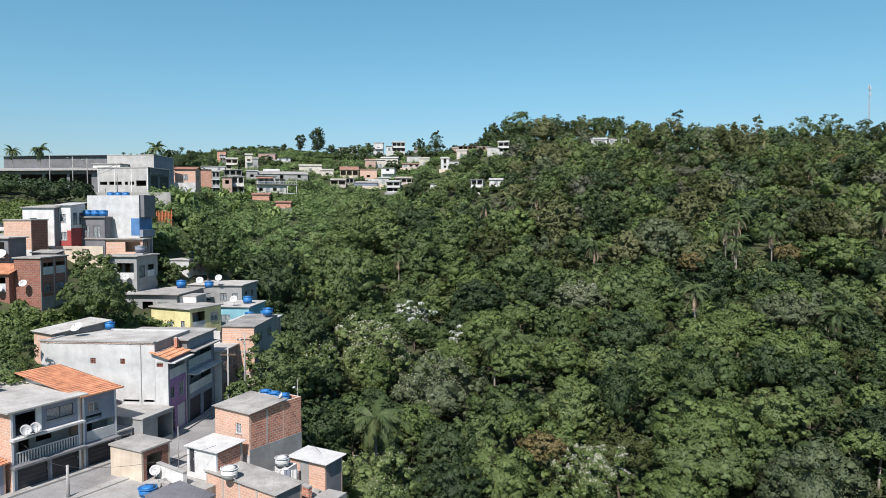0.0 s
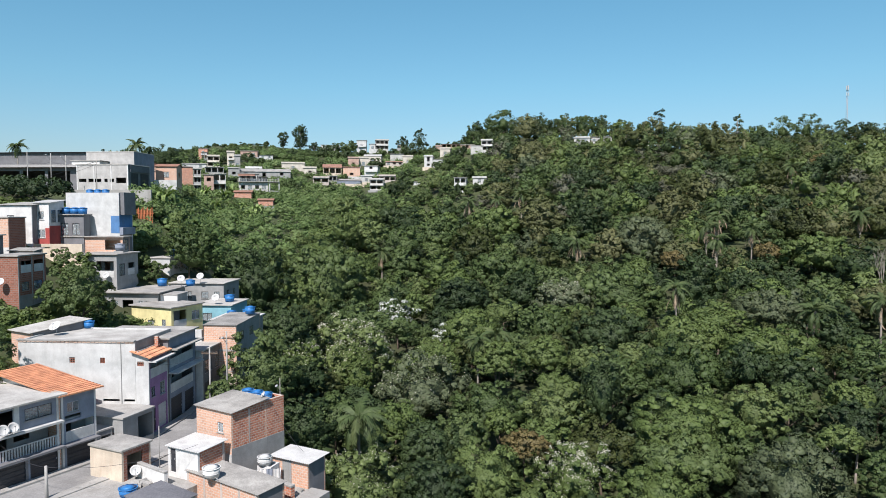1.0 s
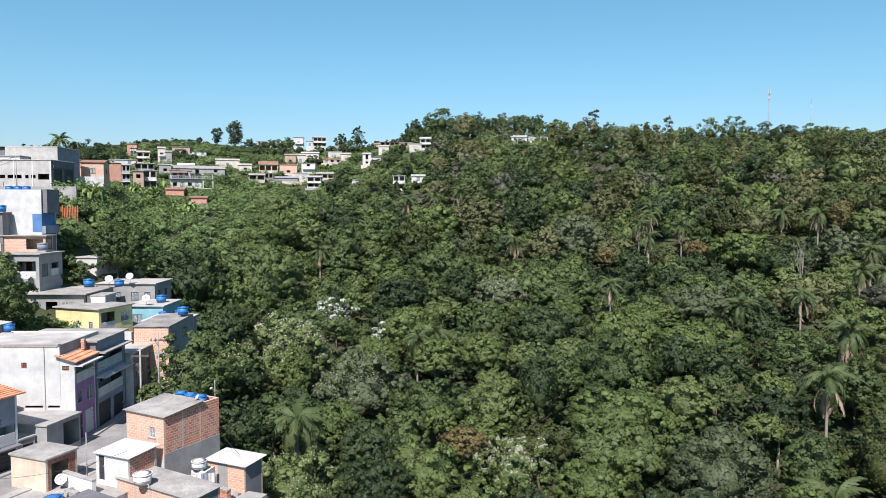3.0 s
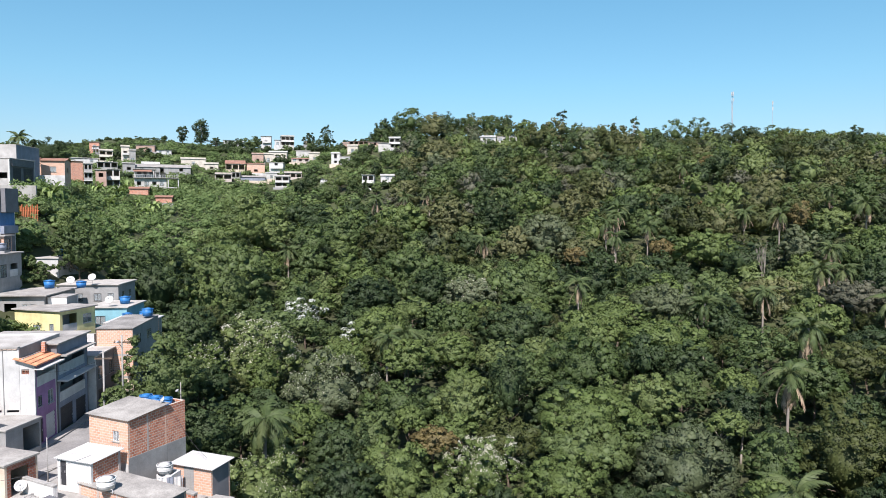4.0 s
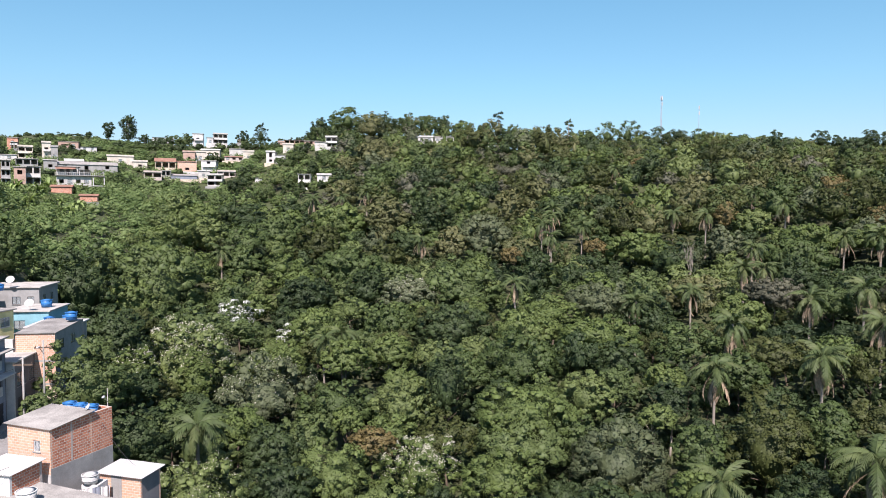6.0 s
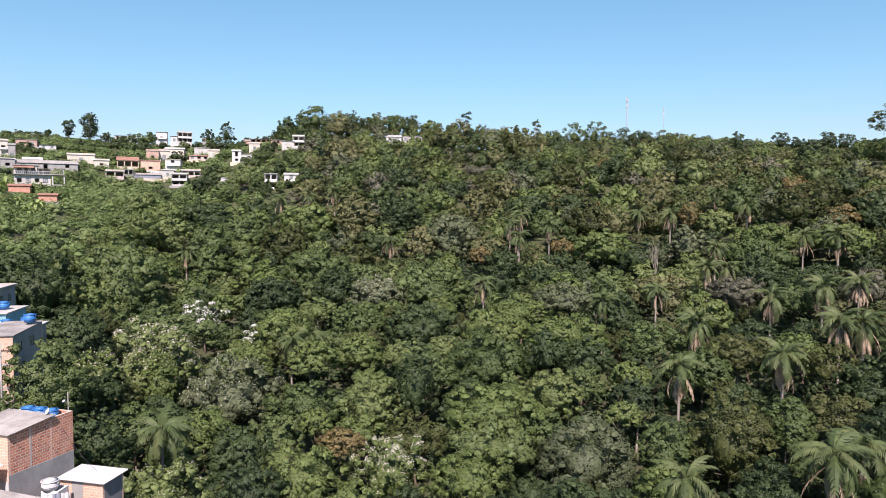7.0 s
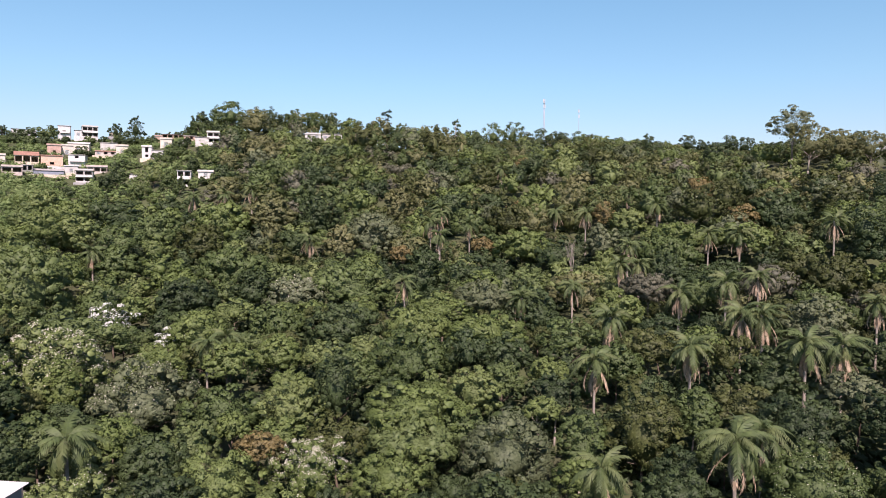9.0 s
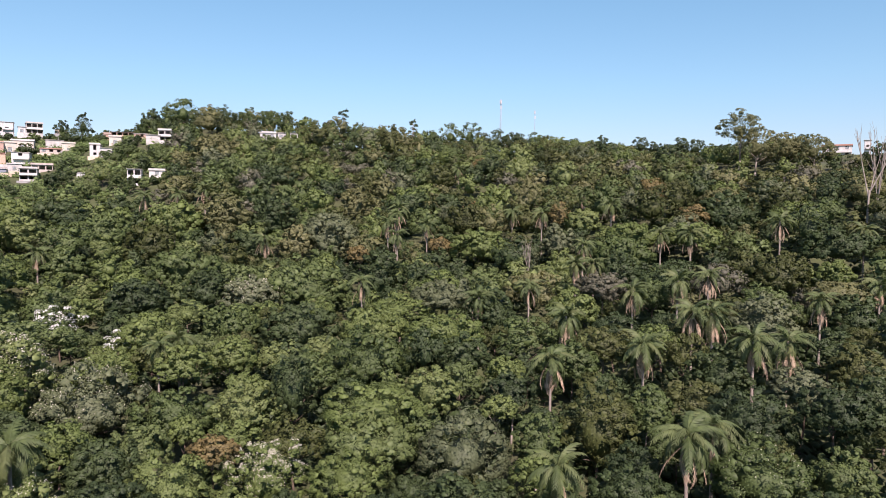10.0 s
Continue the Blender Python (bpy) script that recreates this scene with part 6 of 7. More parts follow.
def frond_mesh(name, g, length, droop, mat, pairs=17, leaflet=0.5, hang=0.5, spread=0.85):
    """One palm leaf: a bent rib with two rows of leaflets; it starts at the origin and reaches out along x."""
    bm = bmesh.new()
    pts = []
    for k in range(9):
        s = k / 8
        pts.append(Vector((length * (s - 0.22 * droop * s ** 3), 0, length * (0.42 * s - droop * s ** 2 * 0.95))))
    for a, b in zip(pts, pts[1:]):
        add_tube(bm, a, b, 0.025, 0.02, 4, False)
    for k in range(pairs):
        s = 0.12 + 0.88 * (k + 0.5) / pairs
        f = s * 8
        i = min(7, int(f))
        p = pts[i].lerp(pts[i + 1], f - i)
        d = (pts[i + 1] - pts[i]).normalized()
        ln = leaflet * (1.0 - 0.55 * abs(s - 0.45) / 0.55) * g.uniform(0.85, 1.15)
        for side in (-1, 1):
            tip = p + Vector((0, side * ln * spread * g.uniform(0.8, 1.2), 0)) + d * ln * (1.3 - spread) + Vector((0, 0, -hang * ln * g.uniform(0.7, 1.3)))
            mid = p.lerp(tip, 0.5) + Vector((0, 0, 0.1 * ln))
            wd = d * 0.05
            v = [bm.verts.new(c) for c in (p - wd, mid - wd * 1.3, tip, mid + wd * 1.3, p + wd)]
            bm.faces.new((v[0], v[1], v[3], v[4]))
            bm.faces.new((v[1], v[2], v[3]))
    me = bpy.data.meshes.new(name)
    bm.to_mesh(me)
    bm.free()
    me.materials.append(mat)
    return me


FRONDS = [frond_mesh("frond", rng, 2.6, d, PALM_LEAF, 18, 0.58, 0.85) for d in (0.8, 1.05, 1.35)]
DEAD_FRONDS = [frond_mesh("dead_frond", rng, 2.6, d, DEAD, 12, 0.75, 0.12, 0.3) for d in (0.3, 0.5)]
_b = bmesh.new()
for k in range(8):
    add_tube(_b, (0.12 * math.sin(k * 0.4), 0, k - 1), (0.12 * math.sin(k * 0.4 + 0.4), 0, k + 0.02), 0.15 - 0.004 * k, 0.145 - 0.004 * k, 8, k in (0, 7))
PALM_TRUNK = bpy.data.meshes.new("trunk")
_b.to_mesh(PALM_TRUNK)
_b.free()
PALM_TRUNK.materials.append(PALE_BARK)


def palm(x, y, wide=4.4, height=8.2, dead=5, z=None, seed=0, count=24):
    """A feather palm with a crown wide across, and brown old leaves hanging round the trunk."""
    g = np.random.default_rng(seed + int(abs(x * 7) + abs(y * 13)))
    z = ground_z(x, y) if z is None else z
    label = "feather palm with arching green fronds" + (" over dead brown ones" if dead else "")
    e = empty("palm", Matrix.Translation((x, y, z)) @ pose(0, 0, 0, 0, 0, float(g.uniform(0, 360))), label, "palm", "palms")
    s = wide / 4.4
    share("trunk", PALM_TRUNK, e, Matrix.Diagonal((s, s, height / 7.0, 1)))
    for k in range(count):
        tilt = g.uniform(-42, 42) if k % 3 else g.uniform(-68, -30)
        m = pose(0.1, 0, height, 0, 0, k * 137.5 + float(g.uniform(-12, 12))) @ pose(0, 0, 0, 0, float(tilt), 0) @ Matrix.Scale(s * float(g.uniform(0.85, 1.1)), 4)
        share("frond", FRONDS[int(g.integers(3))], e, m)
    for k in range(dead):
        m = pose(0.1, 0, height - 0.2 - 0.06 * k, 0, 0, k * 137.5 + 40) @ pose(0, 0, 0, 0, float(g.uniform(58, 94)), 0) @ Matrix.Scale(s * float(g.uniform(0.9, 1.2)), 4)
        share("dead_frond", DEAD_FRONDS[k % 2], e, m, "dry brown hanging frond")
    away = math.hypot(x, y)
    FOOT_TREES.append((x, y, 0.5))
    if dead:
        FOOT_TREES.append((x - x / away * 3.6, y - y / away * 3.6, 0.4))
        OVERLOOKED.append((x, y, z + height - 2.6, 1.0))
    return e


def blade_mesh(length, wide, droop):
    """One banana leaf: a long bent blade, folded along its rib."""
    bm = bmesh.new()
    rows = []
    for k in range(8):
        s = k / 7
        x, z = length * (0.75 * s - 0.15 * droop * s ** 2), length * (0.9 * s - droop * s ** 2)
        w = wide * 0.5 * math.sin(math.pi * min(1, 0.06 + s * 0.9)) ** 0.6
        rows.append([bm.verts.new(p) for p in ((x, -w, z + w * 0.35), (x, 0, z), (x, w, z + w * 0.35))])
    for a, b in zip(rows, rows[1:]):
        bm.faces.new((a[0], b[0], b[1], a[1]))
        bm.faces.new((a[1], b[1], b[2], a[2]))
    bmesh.ops.solidify(bm, geom=bm.faces[:], thickness=0.02)
    me = bpy.data.meshes.new("leaf")
    bm.to_mesh(me)
    bm.free()
    me.materials.append(BANANA_LEAF)
    return me


BLADES = [blade_mesh(2.6, 0.62, d) for d in (0.5, 0.85, 1.2)]


def banana(x, y, size=1.0):
    """A clump of broad upright leaves on a thick green stem."""
    g = np.random.default_rng(int(abs(x * 7) + abs(y * 13)))
    e = empty("banana_plant", Matrix.Translation((x, y, ground_z(x, y))) @ Matrix.Scale(size, 4), "banana plant with broad pale green leaves", "plant", "banana plants on the bank")
    bm = bmesh.new()
    add_tube(bm, (0, 0, -0.5), (0.05, 0, 1.5), 0.16, 0.1, 8)
    part("stem", bm, BANANA_LEAF, e)
    for k in range(9):
        share("leaf", BLADES[k % 3], e, pose(0.05, 0, 1.3 + 0.04 * k, 0, 0, k * 137.5 + float(g.uniform(-15, 15))) @ pose(0, 0, 0, 0, float(g.uniform(-25, 18)), 0))
    OVERLOOKED.append((x, y, ground_z(x, y) + 1.5, 1.2))


def dead_tree(x, y, height, seed, z=None):
    """Bare pale trunk with forking limbs."""
    g = np.random.default_rng(seed)
    z = ground_z(x, y) if z is None else z
    e = empty("dead_tree", Matrix.Translation((x, y, z)), "bare dead tree with a pale forked trunk", "tree")
    bm = bmesh.new()

    def grow(p, d, ln, r, depth):
        q = p + d * ln
        add_tube(bm, p, q, r, r * 0.7, 6, False)
        if depth:
            for k in range(2 if depth < 3 else 3):
                nd = (d + Vector((g.normal() * 0.2, g.normal() * 0.2, 0.5))).normalized()
                grow(p.lerp(q, g.uniform(0.65, 1.0)), nd, ln * g.uniform(0.5, 0.75), r * 0.55, depth - 1)

    grow(Vector((0, 0, -0.5)), Vector((0.03, 0, 1)), height * 0.62, height * 0.014, 4)
    part("trunk", bm, PALE_BARK, e)
    return e


def blocked(x, y, margin, ahead=1.5):
    """Whether a crown of that radius at x, y would touch a house, or stand right in front of one."""
    for m, w, l in FOOT_INV:
        p = m @ Vector((x, y, 0))
        if -w - margin < p.x < margin and -margin - ahead < p.y < l + margin:
            return True
    return False


FOOT_INV = [(m.inverted(), w, l) for m, w, l in FOOT]


# ---------------------------------------------------------------- trees with a shape of their own
canopy_tree(-6.3, 59.2, -0.8, 8.8, 5.9, "light", "low bright tree with white flower clusters beside the shed", 0.15, 0.0, crest=0.2)
canopy_tree(0.8, 60.0, -1.8, 6.5, 4.5, "dark", "dark green tree in the valley", 0.1, 0.05)
canopy_tree(40.9, 44.6, -1.7, 7.0, 3.9, "dark", "tree with large glossy leaves", 0.1, 0.05)
canopy_tree(20.4, 58.6, -1.6, 7.3, 4.8, "light", "bright green tree with a full crown", 0.1, 0.05)
canopy_tree(5.4, 62.3, -0.9, 8.2, 6.2, "light", "bright green tree with a full crown", 0.1, 0.05)
canopy_tree(13.5, 61.5, -0.6, 6.8, 6.8, "light", "pale green tree edged with cream blossom", 0.15, 0.0, crest=0.75)
canopy_tree(-19.0, 64.3, 4.2, 3.0, 2.6, "mid", "low bushy tree behind the brick house", 0.1, 0.05)
canopy_tree(-11.3, 64.0, 2.8, 5.5, 5.5, "dark", "dark leafy tree behind the brick shed", 0.1, 0.05)
canopy_tree(9.5, 64.8, -0.9, 4.6, 2.4, "rust", "small tree with rust-orange young leaves", 0.6, 0.0)
canopy_tree(51.9, 40.8, -0.0, 9.7, 6.0, "mid", "wide tree with a few pale flowers", 0.15, 0.0, crest=0.05)
canopy_tree(32.1, 58.8, 0.2, 10.2, 7.4, "grey", "wide tree with pale brownish new leaves", 0.1, 0.05)
canopy_tree(56.8, 36.5, -0.1, 5.4, 4.8, "mid", "bright green tree standing in the valley wood", 0.1, 0.05)
canopy_tree(0.6, 69.0, -1.0, 6.8, 5.1, "dark", "smooth dark green tree standing in the valley wood", 0.1, 0.05)
canopy_tree(24.2, 64.6, -1.0, 11.2, 4.8, "mid", "wide mid-green tree standing in the valley wood", 0.1, 0.05)
canopy_tree(39.3, 56.7, 0.6, 5.3, 7.4, "mid", "tall bright green tree standing in the valley wood", 0.1, 0.05)
canopy_tree(3.6, 71.9, -1.0, 5.8, 4.7, "mid", "leafy mid-green tree standing in the valley wood", 0.1, 0.05)
canopy_tree(30.4, 65.3, -0.8, 4.8, 4.1, "mid", "leafy tree with yellowing tips", 0.1, 0.05)
canopy_tree(46.6, 56.2, 2.6, 9.0, 9.9, "olive", "dark olive tree with fine feathery foliage", 0.1, 0.05)
canopy_tree(26.5, 69.1, 0.9, 11.3, 4.5, "light", "broad umbrella-crowned green tree standing in the valley wood", 0.6, 0.0)
canopy_tree(38.7, 63.0, 0.0, 3.8, 2.6, "light", "bright green low tree standing in the valley wood", 0.6, 0.0)
canopy_tree(-9.7, 73.9, 0.6, 5.4, 4.9, "mid", "leafy mid-green tree standing in the valley wood", 0.1, 0.05)
canopy_tree(-17.2, 73.0, 7.8, 8.8, 9.0, "mid", "dark grey-leaved tree close to the brick houses", 0.1, 0.05)
canopy_tree(8.2, 75.0, -1.8, 3.8, 2.7, "light", "bright young tree standing in the valley wood", 0.1, 0.05)
canopy_tree(52.1, 54.7, 0.3, 3.6, 4.2, "mid", "yellowish green tree standing in the valley wood", 0.1, 0.05)
canopy_tree(60.1, 48.9, 2.0, 9.1, 6.4, "dark", "wide mid-green tree standing in the valley wood", 0.1, 0.05)
canopy_tree(53.8, 56.5, 1.2, 5.9, 5.2, "mid", "pale green tree standing in the valley wood", 0.1, 0.05)
# dark crown set where a gap is black with shade
canopy_tree(66.9, 41.0, 2.0, 6.1, 6.1, "dark", "tree with leaves darkened for a shaded gap", 0.1, 0.05)
canopy_tree(34.4, 71.1, 2.2, 6.4, 6.0, "light", "pale green tree with layered foliage", 0.6, 0.0)
canopy_tree(-14.3, 79.2, 2.4, 5.8, 3.3, "dark", "dark feathery low tree standing in the valley wood", 0.6, 0.0)
canopy_tree(7.4, 80.2, 0.1, 8.5, 5.9, "mid", "leafy tree with a dull olive crown", 0.1, 0.05)
canopy_tree(14.9, 79.1, 0.6, 8.0, 6.6, "light", "broad pale green tree standing in the valley wood", 0.1, 0.05)
canopy_tree(20.1, 77.9, 5.5, 6.1, 10.9, "dark", "dark slender tree with fine drooping foliage", 0.0, 0.5)
canopy_tree(43.6, 68.3, 1.2, 6.1, 5.3, "dark", "blue-green dense tree standing in the valley wood", 0.1, 0.05)
canopy_tree(67.9, 48.6, 3.2, 7.0, 4.6, "grey", "grey-olive umbrella tree standing in the valley wood", 0.6, 0.0)
canopy_tree(-15.1, 84.1, 4.2, 5.4, 5.5, "light", "bushy tree with a few cream flower heads", 0.15, 0.0, crest=0.2)
canopy_tree(-0.6, 86.5, 2.3, 11.7, 9.3, "grey", "grey-green tree with cream flower heads", 0.15, 0.0, crest=0.2)
canopy_tree(46.7, 74.6, 1.3, 4.8, 3.4, "light", "pale green tree among darker ones", 0.1, 0.05)
canopy_tree(67.7, 59.3, 3.7, 7.6, 6.2, "dark", "round mid-green tree standing in the valley wood", 0.1, 0.05)
canopy_tree(55.2, 72.4, 2.9, 8.0, 5.1, "mid", "leafy tree below the palms", 0.1, 0.05)
canopy_tree(-9.1, 91.0, 2.6, 4.5, 8.2, "light", "slim yellow-green tree standing in the valley wood", 0.1, 0.05)
canopy_tree(32.0, 85.7, 3.7, 11.8, 7.4, "mid", "wide grey-green tree standing in the valley wood", 0.1, 0.05)
canopy_tree(9.6, 92.0, 2.6, 7.5, 4.7, "light", "bright grassy thicket tree standing in the valley wood", 0.6, 0.0)
canopy_tree(78.4, 49.1, 5.1, 7.3, 5.5, "olive", "spreading tree with fine olive-yellow foliage", 0.6, 0.0)
canopy_tree(44.3, 82.3, 3.2, 8.1, 5.9, "dark", "dark leafy tree standing in the valley wood", 0.1, 0.05)
canopy_tree(-18.4, 92.2, 7.3, 8.2, 6.8, "dark", "dark leafy tree beside the houses", 0.1, 0.05)
canopy_tree(61.0, 72.2, 4.7, 9.0, 5.1, "olive", "spreading tree with fine rust-brown foliage", 0.6, 0.0)
canopy_tree(-10.6, 95.9, 5.2, 12.1, 11.8, "light", "broad tree crested with pale cream blossom", 0.15, 0.0, crest=0.75)
canopy_tree(16.4, 96.1, 2.5, 7.6, 5.2, "light", "bright fresh green tree standing in the valley wood", 0.1, 0.05)
canopy_tree(45.0, 89.3, 5.1, 11.5, 5.1, "light", "wide pale green tree standing in the valley wood", 0.6, 0.0)
canopy_tree(37.2, 97.6, 4.8, 10.8, 5.9, "light", "pale green tree standing in the valley wood", 0.1, 0.05)
canopy_tree(27.8, 103.8, 5.9, 11.0, 8.4, "dark", "dense dark green tree standing in the valley wood", 0.1, 0.05)
canopy_tree(7.2, 109.3, 4.3, 10.1, 6.2, "light", "yellowish green tree standing in the valley wood", 0.1, 0.05)
canopy_tree(-35.2, 104.8, 17.8, 8.9, 7.3, "mid", "leafy tree on the bank behind the houses", 0.1, 0.05)
canopy_tree(86.7, 68.5, 8.4, 10.4, 9.0, "grey", "round tree with large glossy grey-green leaves", 0.1, 0.05)
canopy_tree(18.8, 110.4, 5.0, 8.3, 6.4, "mid", "leafy tree with pinkish young leaves", 0.1, 0.05)
canopy_tree(57.8, 95.9, 7.2, 7.3, 7.8, "dark", "dark pointed tree standing in the valley wood", 0.1, 0.05)
canopy_tree(69.5, 91.0, 7.2, 9.5, 6.3, "light", "pale green tree below the palms", 0.1, 0.05)
canopy_tree(97.2, 61.5, 8.1, 8.3, 6.5, "dark", "dark tree on the slope", 0.1, 0.05)
canopy_tree(-28.0, 113.6, 15.1, 13.1, 13.0, "dark", "large dark glossy tree at the edge of the houses", 0.1, 0.05)
# lighter leaves put the sunlight on a crown's left flank into colour
canopy_tree(-21.1, 115.1, 9.5, 7.4, 7.5, "light", "tree with pale leaves standing for a crown's sunlit flank", 0.1, 0.05)
canopy_tree(53.3, 105.3, 8.1, 11.7, 5.8, "grey", "grey-green spreading tree standing in the valley wood", 0.6, 0.0)
canopy_tree(102.8, 67.5, 9.4, 9.8, 3.9, "tan", "flat tan-green tree standing in the valley wood", 0.6, 0.0)
canopy_tree(79.2, 94.8, 9.0, 9.4, 4.6, "bare", "tree with dull purplish grey leaves", 0.6, 0.0)
canopy_tree(25.4, 128.0, 7.2, 10.7, 6.6, "grey", "grey-green tree with pale flower heads", 0.15, 0.0, crest=0.2)
canopy_tree(6.7, 130.8, 7.2, 11.0, 6.9, "dark", "dark tree on the slope", 0.1, 0.05)
canopy_tree(35.6, 128.1, 9.7, 15.1, 8.7, "mid", "full green tree standing in the valley wood", 0.1, 0.05)
canopy_tree(18.3, 133.3, 8.4, 8.2, 7.7, "dark", "dark tree in a hollow", 0.1, 0.05)
canopy_tree(-19.3, 134.1, 14.2, 16.8, 16.4, "mid", "tall tree with a heavy rounded grey-green crown", 0.1, 0.05)
canopy_tree(50.0, 127.0, 12.4, 9.7, 11.5, "dark", "dark rounded tree standing in the valley wood", 0.1, 0.05)
canopy_tree(89.8, 103.5, 11.7, 9.5, 7.6, "dark", "dark tree among the palms", 0.1, 0.05)
canopy_tree(110.5, 84.3, 13.0, 11.0, 8.2, "olive", "yellow-olive tree standing in the valley wood", 0.1, 0.05)
canopy_tree(116.8, 78.1, 11.6, 6.3, 4.6, "light", "bright yellow-green tree standing in the valley wood", 0.1, 0.05)
canopy_tree(49.5, 137.9, 12.2, 4.9, 3.8, "rust", "small rust-orange tree standing in the valley wood", 0.1, 0.05)
canopy_tree(16.2, 149.1, 11.4, 14.6, 7.9, "mid", "leafy tree on the slope", 0.1, 0.05)
canopy_tree(98.9, 113.5, 14.5, 13.9, 6.6, "mid", "wide mid-green tree standing in the valley wood", 0.1, 0.05)
canopy_tree(125.9, 84.2, 17.0, 14.0, 6.4, "dark", "wide dark green tree standing in the valley wood", 0.6, 0.0)
canopy_tree(68.1, 137.0, 13.7, 5.1, 3.4, "rust", "small orange-brown tree standing in the valley wood", 0.1, 0.05)
canopy_tree(76.0, 132.8, 15.4, 12.4, 7.1, "light", "pale green umbrella tree standing in the valley wood", 0.6, 0.0)
canopy_tree(113.0, 107.5, 17.5, 12.4, 6.0, "light", "pale yellow-green tree standing in the valley wood", 0.6, 0.0)
canopy_tree(-5.7, 157.9, 11.8, 10.3, 7.7, "mid", "leafy tree on the slope", 0.1, 0.05)
canopy_tree(93.8, 129.0, 16.4, 8.1, 7.1, "grey", "grey twiggy tree standing in the valley wood", 0.1, 0.05)
canopy_tree(107.7, 119.7, 17.3, 13.4, 6.3, "light", "pale green tree standing in the valley wood", 0.1, 0.05)
canopy_tree(41.8, 158.1, 15.7, 8.6, 8.0, "tan", "yellowish tan tree standing in the valley wood", 0.1, 0.05)
canopy_tree(50.2, 159.8, 19.0, 15.5, 11.5, "grey", "grey-leaved tree standing in the valley wood", 0.1, 0.05)
canopy_tree(11.7, 167.6, 16.8, 10.9, 10.9, "olive", "olive-green tree on the slope", 0.1, 0.05)
canopy_tree(107.6, 137.4, 20.3, 7.9, 6.3, "light", "yellow-green tree standing in the valley wood", 0.1, 0.05)
canopy_tree(134.0, 116.4, 24.9, 14.8, 10.7, "dark", "dark tree on the slope", 0.1, 0.05)
canopy_tree(85.8, 158.2, 23.0, 12.0, 11.9, "olive", "dark olive tree standing in the valley wood", 0.1, 0.05)
canopy_tree(2.4, 182.0, 18.0, 13.3, 8.9, "mid", "leafy tree on the slope", 0.1, 0.05)
canopy_tree(-15.5, 183.3, 17.3, 11.2, 9.0, "light", "bright young tree on the slope", 0.1, 0.05)
canopy_tree(90.3, 163.2, 22.2, 4.4, 3.5, "rust", "small orange tree standing in the valley wood", 0.1, 0.05)
canopy_tree(17.9, 186.1, 20.9, 15.0, 9.8, "light", "pale green tree on the slope", 0.1, 0.05)
canopy_tree(30.6, 186.0, 22.6, 13.8, 9.2, "tan", "flat-crowned olive tan tree standing in the valley wood", 0.6, 0.0)
canopy_tree(42.4, 184.7, 23.8, 12.3, 12.3, "dark", "dark tree with a pale trunk", 0.1, 0.05)
canopy_tree(66.3, 186.1, 26.0, 7.9, 10.3, "tan", "tall tree with tan drooping leaves", 0.1, 0.05)
# two dark crowns added to stand for the shadow in a gap
canopy_tree(63.5, 41.7, 3.6, 6.5, 4.9, "dark", "dark-leaved tree added in place of a shaded gap", 0.2, 0.0)
canopy_tree(68.6, 41.1, 5.4, 5.2, 7.2, "dark", "dark-leaved tree added in place of a shaded gap", 0.2, 0.0)
special_tree(-4.9, 121.0, 4.2, 6.2, "mid", "tree topped with a sheet of silvery white leaves", 14, 900, 0.24, 0.45, 0.9, blossom=WHITE_BLOSSOM, blooms=320)
special_tree(3.5, 112.0, 2.0, 5.0, "mid", "tree topped with a sheet of silvery white leaves", 12, 800, 0.24, 0.45, 0.9, blossom=WHITE_BLOSSOM, blooms=260)
special_tree(83.7, 243.0, 36.0, 12.5, "bare", "leafless grey tree with a broad twiggy crown", 26, 1500, 0.4, 0.35, 0.3, core=0.5)
special_tree(69.6, 194.0, 26.0, 7.6, "olive", "tree with rust-orange leaves on the slope", 18, 1200, 0.32, 0.3, blossom=LEAF["rust"], blooms=120)
special_tree(76.0, 206.0, 29.0, 7.0, "olive", "tree with yellowing leaves on the slope", 18, 900, 0.4, 0.3)
special_tree(93.6, 169.0, 20.0, 4.2, "olive", "small rust-orange tree on the slope", 14, 900, 0.3, 0.3, blossom=LEAF["rust"], blooms=90)
# by the houses
special_tree(-38.3, 77.4, 15.8, 7.0, "mid", "dense dark tree between the terraced houses", 22, 8000, 0.13, 0.2, 0.0, 0.1, core=1.0, z=5.2)
special_tree(-37.2, 59.0, 10.3, 6.0, "mid", "leafy bush tree behind the white wall", 30, 4200, 0.12, 0.02, z=2.0)
special_tree(-35.6, 56.3, 7.2, 4.2, "light", "low leafy shrub behind the tiled roof", 22, 2800, 0.11, 0.02, z=2.5)
# dark leaves of these two also carry the black shadow under the roof
special_tree(-62.0, 112.0, 25.0, 10.0, "dark", "bushy tree below the warehouse", 28, 2400, 0.24, 0.1)
special_tree(-73.0, 116.0, 25.4, 12.0, "dark", "bushy tree below the warehouse", 28, 2400, 0.24, 0.1)
for k, (ex, ey, et, ew) in enumerate(((-31.5, 74.5, 7.0, 3.0), (-29.6, 76.0, 7.2, 2.6),
                                      (-30.0, 106.0, 9.6, 2.6), (-45.5, 117.0, 20.8, 3.4), (-41.0, 116.0, 19.6, 3.6), (-43.6, 89.6, 14.8, 2.6), (-46.2, 88.6, 15.4, 2.4), (-24.6, 78.6, 4.6, 2.2), (-26.4, 79.2, 4.8, 2.0))):
    special_tree(ex, ey, et, ew, "light" if k % 3 else "mid", "low leafy garden shrub among the houses", 14, 900, 0.17, 0.0, name="garden_shrub")
